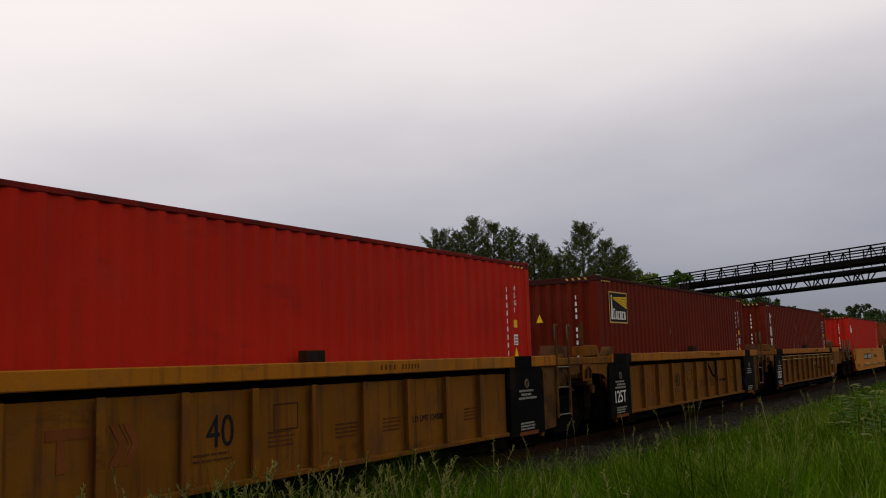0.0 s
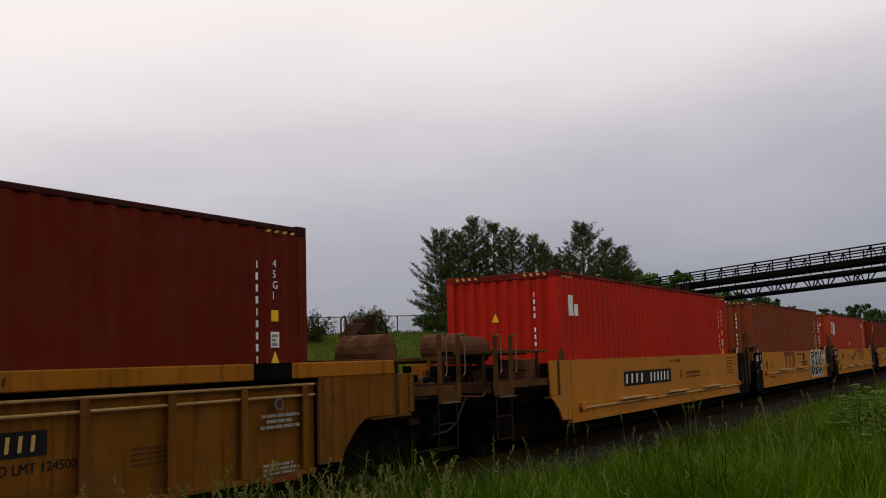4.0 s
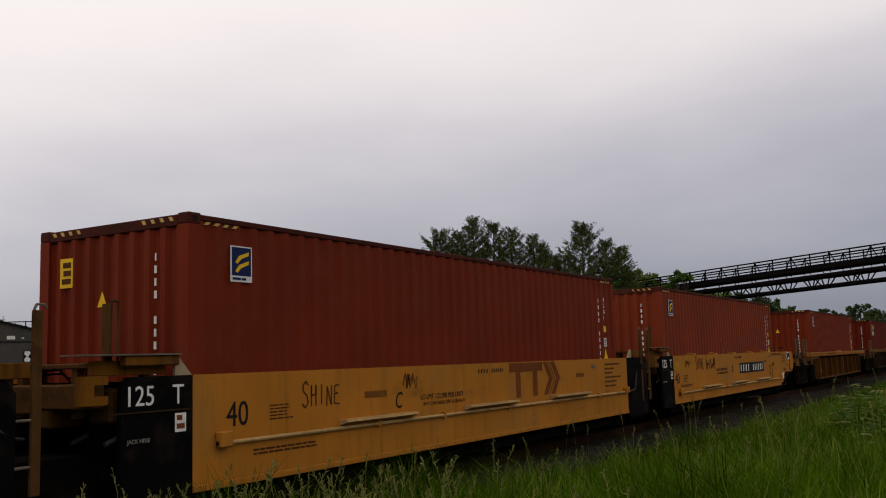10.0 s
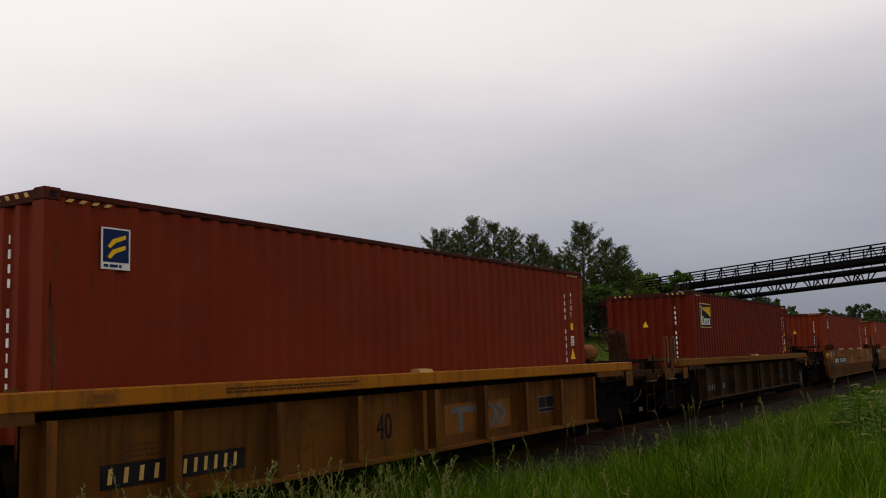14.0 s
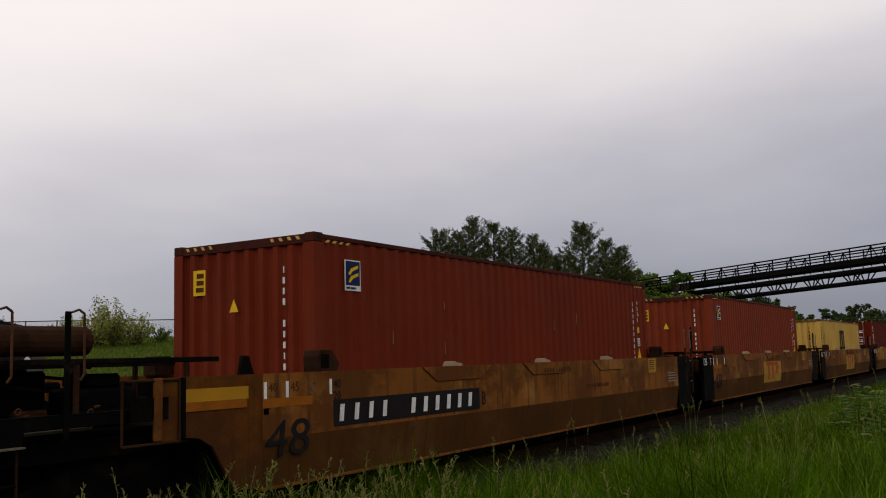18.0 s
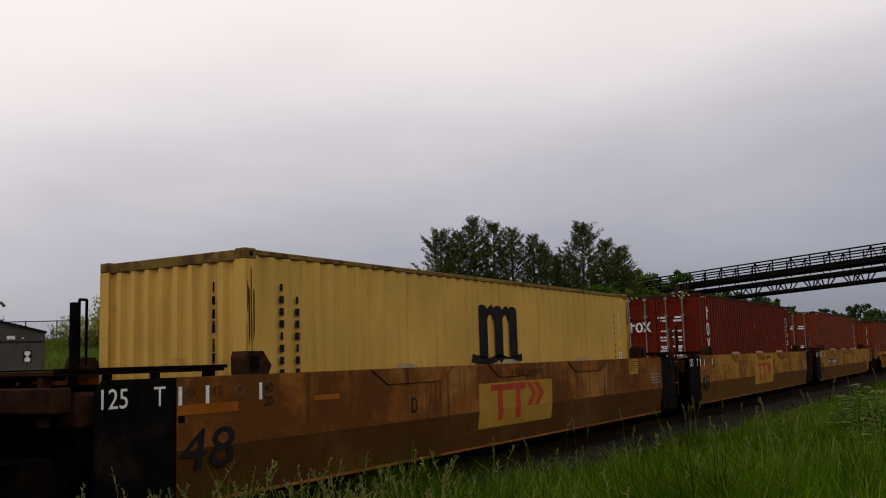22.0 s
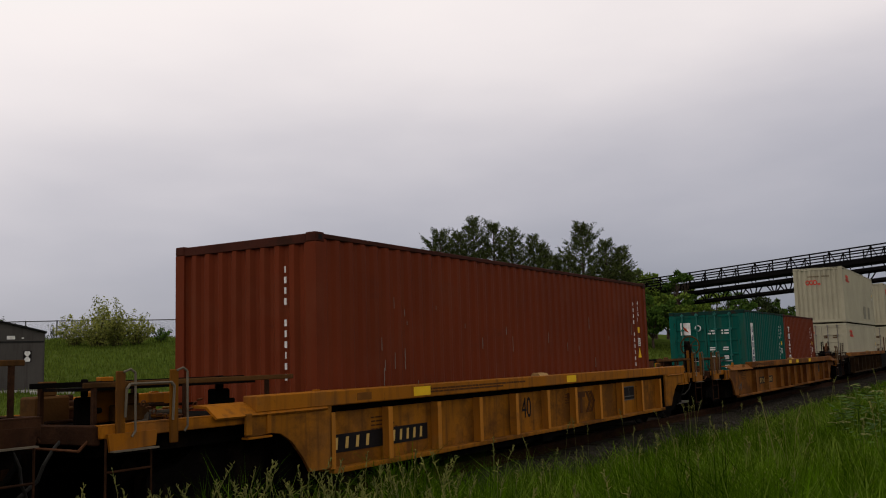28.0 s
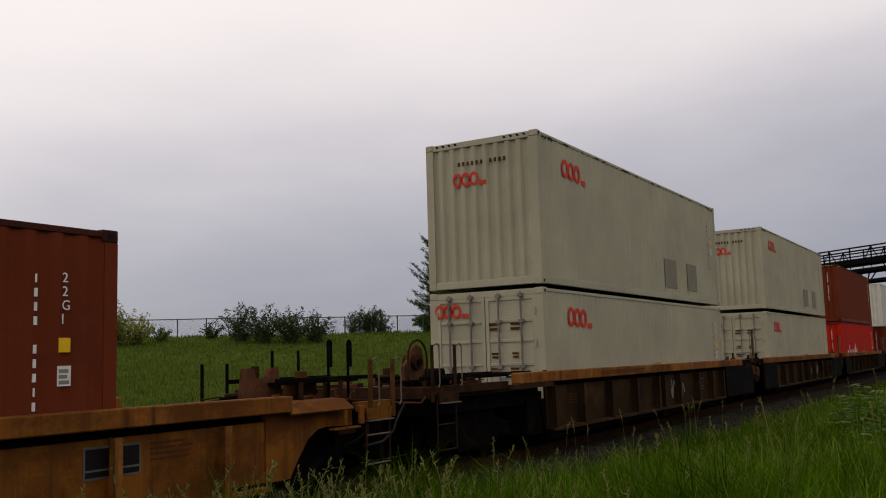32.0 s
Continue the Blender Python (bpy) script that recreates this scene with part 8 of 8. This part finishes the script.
for az_, d_, top_, R_, sd_, m_ in ((70.1, 112, 5.5, 3.2, 21, "leaf_fresh"), (70.9, 118, 5.2, 3.0, 22, "leaf_fresh"), (71.6, 122, 4.7, 2.8, 23, "leaf_green"), (72.3, 126, 4.3, 2.4, 24, "leaf_green"), (73.15, 106, 4.95, 1.9, 25, "leaf_green"),
                                   (73.9, 132, 4.0, 2.6, 26, "leaf_fresh"), (74.9, 140, 3.7, 2.6, 27, "leaf_fresh"), (76.2, 215, 3.6, 5.0, 28, "leaf_green"), (77.6, 220, 3.45, 5.0, 29, "leaf_dark"), (78.7, 225, 2.95, 4.2, 30, "leaf_green"),
                                   (62.2, 90, 4.55, 2.6, 31, "leaf_green"), (64.3, 92, 3.9, 2.2, 32, "leaf_green"), (67.3, 92, 4.0, 2.5, 33, "leaf_dark"), (68.5, 95, 4.3, 2.4, 34, "leaf_green"), (71.4, 96, 3.6, 2.6, 35, "leaf_green"), (72.6, 98, 3.5, 2.6, 36, "leaf_fresh")):
    leafy_tree(az_, d_, top_, R_, sd_, m_, count=3200 if d_ < 200 else 2600, size=0.2 if d_ < 200 else 0.4)
for az_, d_, top_, R_, sd_, m_ in ((57.9, 99, 2.75, 1.6, 101, "leaf_green"), (59.0, 100, 3.3, 2.0, 102, "leaf_dark"), (60.2, 98, 3.0, 2.0, 103, "leaf_green"), (61.2, 97, 3.6, 2.2, 104, "leaf_fresh"), (63.4, 98, 3.5, 2.3, 105, "leaf_green"), (65.3, 98, 3.7, 2.4, 106, "leaf_fresh"), (66.3, 97, 3.3, 2.0, 107, "leaf_green"), (69.6, 99, 3.9, 2.4, 108, "leaf_fresh"), (70.6, 102, 3.5, 2.3, 109, "leaf_green")):
    leafy_tree(az_, d_, top_, R_, sd_, m_, name="thicket_shrub", label="dense green shrub under the pines", group="shrubs", low=0.03, count=2200, size=0.17, gaps=1.15)
leafy_tree(69.0, 93, 3.35, 1.6, 40, "leaf_red", name="red_shrub", label="dark red-leaved shrub among the trees", group="shrubs", low=0.05, count=1500)
for az_, d_, top_, R_, sd_ in ((79.6, 320, 2.3, 4.5, 51), (80.5, 330, 2.05, 4.5, 52), (81.25, 330, 2.3, 4.5, 53), (82.0, 340, 1.95, 5, 54), (83.8, 320, 1.95, 4.5, 56), (84.4, 330, 2.1, 5, 57), (85.3, 320, 2.3, 5, 58)):
    leafy_tree(az_, d_, top_, R_, sd_, "leaf_far", label="distant dull green tree along the skyline", group="far trees", count=1500, size=0.5)
leafy_tree(83.0, 300, 2.58, 4.2, 55, "leaf_far", label="distant round-topped dark green tree", group="far trees", count=2600, size=0.5, gaps=1.2)
for az_, d_, top_, R_, sd_, m_, c_ in ((38.6, 84, 4.45, 2.7, 61, "leaf_light", 2600), (39.6, 85, 4.3, 2.5, 62, "leaf_light", 2400), (37.4, 86, 3.6, 2.2, 63, "leaf_light", 1500), (40.7, 86, 3.6, 2.2, 64, "leaf_light", 1700), (42.0, 88, 2.65, 1.2, 65, "leaf_green", 500),
                                      (46.6, 86, 4.3, 2.7, 66, "leaf_dark", 2000), (47.9, 85, 4.1, 2.6, 67, "leaf_dark", 2000), (49.6, 85, 3.9, 2.8, 68, "leaf_dark", 2400), (51.0, 86, 3.4, 2.4, 69, "leaf_dark", 2000), (44.9, 90, 2.8, 1.3, 70, "leaf_dark", 600),
                                      (54.2, 96, 4.0, 2.3, 71, "leaf_dark", 2600), (53.4, 98, 3.2, 1.4, 72, "leaf_dark", 900), (55.1, 98, 3.35, 1.4, 73, "leaf_dark", 900), (34.4, 110, 3.2, 2.0, 74, "leaf_dark", 900), (33.5, 112, 3.3, 2.0, 75, "leaf_dark", 900), (36.2, 110, 2.9, 1.8, 76, "leaf_dark", 800)):
    wild_shrub(az_, d_, top_, R_, sd_, m_, c_)


def fence():
    root = tagged(new("chain_link_fence"), "grey chain-link fence along the hill's crest", "fence")
    a, b = on_ray(30.0, 96.5), on_ray(57.6, 96.5)
    n = 17
    P = []
    for k in range(n + 1):
        f = k / n
        x, y = a[0] + (b[0] - a[0]) * f, a[1] + (b[1] - a[1]) * f
        P.append((x, y, float(ground_z(x, y))))
    for x, y, z in P:
        part("post", Solid().rod((x, y, z - 0.1), (x, y, z + 1.75), 0.07, 6).rod((x, y, z + 1.75), (x, y, z + 1.80), 0.06, 6, 0.02), "fence_steel", root)
    for p, q in zip(P, P[1:]):
        part("top_rail", Solid().rod((p[0], p[1], p[2] + 1.72), (q[0], q[1], q[2] + 1.72), 0.05, 5), "fence_steel", root)
        w = Solid()
        L = math.hypot(q[0] - p[0], q[1] - p[1])
        m = 34
        for j in range(m):
            for s in (0, 1):
                f0, f1 = j / m, (j + (4 if s else -4)) / m
                if 0 <= f1 <= 1:
                    A, B = Vector(p).lerp(Vector(q), f0), Vector(p).lerp(Vector(q), f1)
                    w.rod(A + Vector((0, 0, 0.05)), B + Vector((0, 0, 1.7)), 0.0035, 3)
        tagged(part("wire_mesh", w, "fence_steel", root), kind="stuff")


def hut():
    x, y, z = on_ray(33.4, 46.0)
    root = tagged(new("equipment_hut"), "small grey metal equipment hut with low gable roof", "hut")
    root.matrix_world = pose(x, y, z, 0, 0, -33.4)
    w, e, r = 1.87, 3.36 - z, 3.86 - z
    part("front_wall", Solid().prism([(-w, 0.1), (w, 0.1), (w, e), (0, r), (-w, e)], "y", 0, 0.08), "hut_paint", root)
    part("back_wall", Solid().prism([(-w, 0.1), (w, 0.1), (w, e), (0, r), (-w, e)], "y", 2.9, 2.98), "hut_paint", root)
    for s in (-1, 1):
        part("side_wall", Solid().box(s * w - 0.04, s * w + 0.04, 0.08, 2.9, 0.1, e), "hut_paint", root)
        part("roof_panel", Solid().prism([(0, r + 0.02), (s * (w + 0.12), e - 0.01), (s * (w + 0.12), e + 0.06), (0, r + 0.09)], "y", -0.15, 3.1), "hut_dark", root)
    part("plinth", Solid().box(-w - 0.1, w + 0.1, -0.1, 3.1, -0.35, 0.1), "concrete", root)
    part("trim_band", Solid().box(-w, w, -0.03, 0.0, e - 0.42, e - 0.36), "hut_dark", root)
    part("label_plate", Solid().box(0.35, 0.68, -0.02, 0.0, e - 0.28, e - 0.12), "mark_white", root)
    part("label_plate", Solid().box(0.95, 1.05, -0.02, 0.0, e - 0.25, e - 0.2), "mark_white", root)
    sx, sz = 1.2, e - 1.05
    sign = part("hazard_sign", Solid().box(sx - 0.17, sx + 0.17, -0.02, 0.0, sz - 0.25, sz + 0.25), "mark_black", root)
    part("sign_shape", Solid().prism([(sx - 0.10, sz + 0.23), (sx + 0.10, sz + 0.23), (sx + 0.13, sz + 0.12), (sx + 0.03, sz), (sx - 0.03, sz), (sx - 0.13, sz + 0.12)], "y", -0.03, -0.02), "mark_white", sign)
    part("sign_shape", Solid().prism([(sx - 0.03, sz - 0.004), (sx + 0.03, sz - 0.004), (sx + 0.13, sz - 0.12), (sx + 0.10, sz - 0.23), (sx - 0.10, sz - 0.23), (sx - 0.13, sz - 0.12)], "y", -0.03, -0.02), "mark_white", sign)
    part("door", Solid().box(-1.0, -0.15, -0.03, 0.0, 0.15, 2.05, 0.01), "hut_paint", root)
    x, y, z = on_ray(36.2, 45.0)
    slab = Solid().box(-0.9, 0.9, -0.5, 0.5, -0.2, 0.14, 0.02).mesh("concrete_slab", "concrete")
    tagged(new("concrete_slab", slab), "pale concrete slab beside the hut", "slab").matrix_world = pose(x, y, z, 0, 0, -36)


def conveyor():
    """A long inclined conveyor bridge on a steel truss, with walkways and handrails."""
    A, B = Vector((98.5, 9.7, 7.8)), Vector((118.5, 61.2, 5.97))
    along = B - A
    length = along.length
    flat = Vector((along.x, along.y, 0)).normalized()
    across = Vector((-flat.y, flat.x, 0))
    root = tagged(new("conveyor_bridge"), "long black steel conveyor bridge with handrails", "conveyor")

    def at(s, w, h):
        return A + along * (s / length) + across * w + Vector((0, 0, h))

    s0, s1, pan = -42.0, 63.0, 4.2
    n = int((s1 - s0) / pan)
    for w in (0.0, 2.6):
        for h, t in ((0.10, 0.11), (1.15, 0.15), (1.98, 0.21)):
            p, q = at(s0, w, h), at(s0 + n * pan, w, h)
            d = across * 0.11
            u = Vector((0, 0, t))
            c = Solid().add([tuple(e + a * d + b * u) for e in (p, q) for a, b in ((-1, -1), (1, -1), (1, 1), (-1, 1))], [(0, 1, 2, 3), (4, 7, 6, 5), (0, 4, 5, 1), (1, 5, 6, 2), (2, 6, 7, 3), (3, 7, 4, 0)])
            part("chord", c, "girder_steel", root)
        for h, r in ((3.36, 0.08), (2.80, 0.07), (3.08, 0.03)):
            part("handrail", Solid().rod(at(s0, w, h), at(s0 + n * pan, w, h), r, 6), "girder_steel", root)
        for k in range(n):
            s = s0 + (k + 0.5) * pan
            web = Solid()
            for ds in (-1.15, -0.45, 0.45, 1.15):
                web.rod(at(s + 0.25 * ds, w, 0.12), at(s + ds, w, 1.15), 0.07, 5)
            part("web_brace", web, "girder_steel", root)
            for j in range(2):
                sp = s0 + (k + j / 2) * pan
                post = Solid().rod(at(sp, w, 2.0), at(sp, w, 3.36), 0.07, 5)
                post.rod(at(sp, w, 1.35), at(sp + 0.3, w, 2.0), 0.05, 5)
                if j == 0:
                    post.rod(at(sp - 0.75, w, 2.0), at(sp, w, 3.36), 0.05, 5).rod(at(sp + 0.75, w, 2.0), at(sp, w, 3.36), 0.05, 5)
                part("rail_post", post, "girder_steel", root)
    belt = Solid()
    for k in range(n):
        p = [at(s0 + k * pan, w, h) for w, h in ((0.5, 2.35), (1.0, 2.15), (1.6, 2.15), (2.1, 2.35))]
        q = [at(s0 + (k + 1) * pan, w, h) for w, h in ((0.5, 2.35), (1.0, 2.15), (1.6, 2.15), (2.1, 2.35))]
        belt.add([tuple(v) for v in p + q] + [tuple(v - Vector((0, 0, 0.06))) for v in p + q], [(i, i + 1, i + 5, i + 4) for i in range(3)] + [(i + 8, i + 12, i + 13, i + 9) for i in range(3)])
    tagged(part("belt", belt, "mark_black", root), kind="stuff")
    p, q = s0, s0 + n * pan
    v = [at(p, -0.1, 1.80), at(p, 2.7, 1.80), at(q, 2.7, 1.80), at(q, -0.1, 1.80)]
    deck = Solid().add([tuple(a) for a in v] + [tuple(a + Vector((0, 0, 0.06))) for a in v], [(0, 1, 2, 3), (4, 7, 6, 5), (0, 4, 5, 1), (1, 5, 6, 2), (2, 6, 7, 3), (3, 7, 4, 0)])
    part("walkway_deck", deck, "girder_steel", root)
    for k in range(2 * n):
        s = s0 + k * pan / 2
        for h in (0.12, 1.15):
            part("cross_tie", Solid().rod(at(s, 0, h), at(s, 2.6, h), 0.06, 4), "girder_steel", root)
    for s in (-30.0, 48.0):
        b = Solid()
        for w, sw in ((0.0, -0.8), (2.6, 0.8)):
            top = at(s, w, 0.0)
            foot = at(s, w + sw, 0.0)
            foot.z = float(ground_z(foot.x, foot.y)) - 0.2
            b.rod(foot, top, 0.16, 6)
        part("support_bent", b, "girder_steel", root)


fence()
hut()
conveyor()


# ---------------------------------------------------------------- what rolls
def motions():
    times = [2.0 * k for k in range(17)]
    # wheelsets turn as they roll; all share one set of keys
    step = 1 / 15
    rows = [(k * step, pose(0, 0, 0, 0, -math.degrees(run(k * step) - run(0)) / 0.42 % 360, 0)) for k in range(int(32 / step) + 1)]
    first = WHEELS[0]
    walk(first, rows)
    for ob in WHEELS[1:]:
        ob.rotation_mode = "QUATERNION"
        ob.animation_data_create()
        ob.animation_data.action = first.animation_data.action
        ob.animation_data.action_slot = first.animation_data.action_slot
    for ob, x, y, z in MOVERS:
        walk(ob, [(t, pose(x - run(t), y, z)) for t in times])


motions()
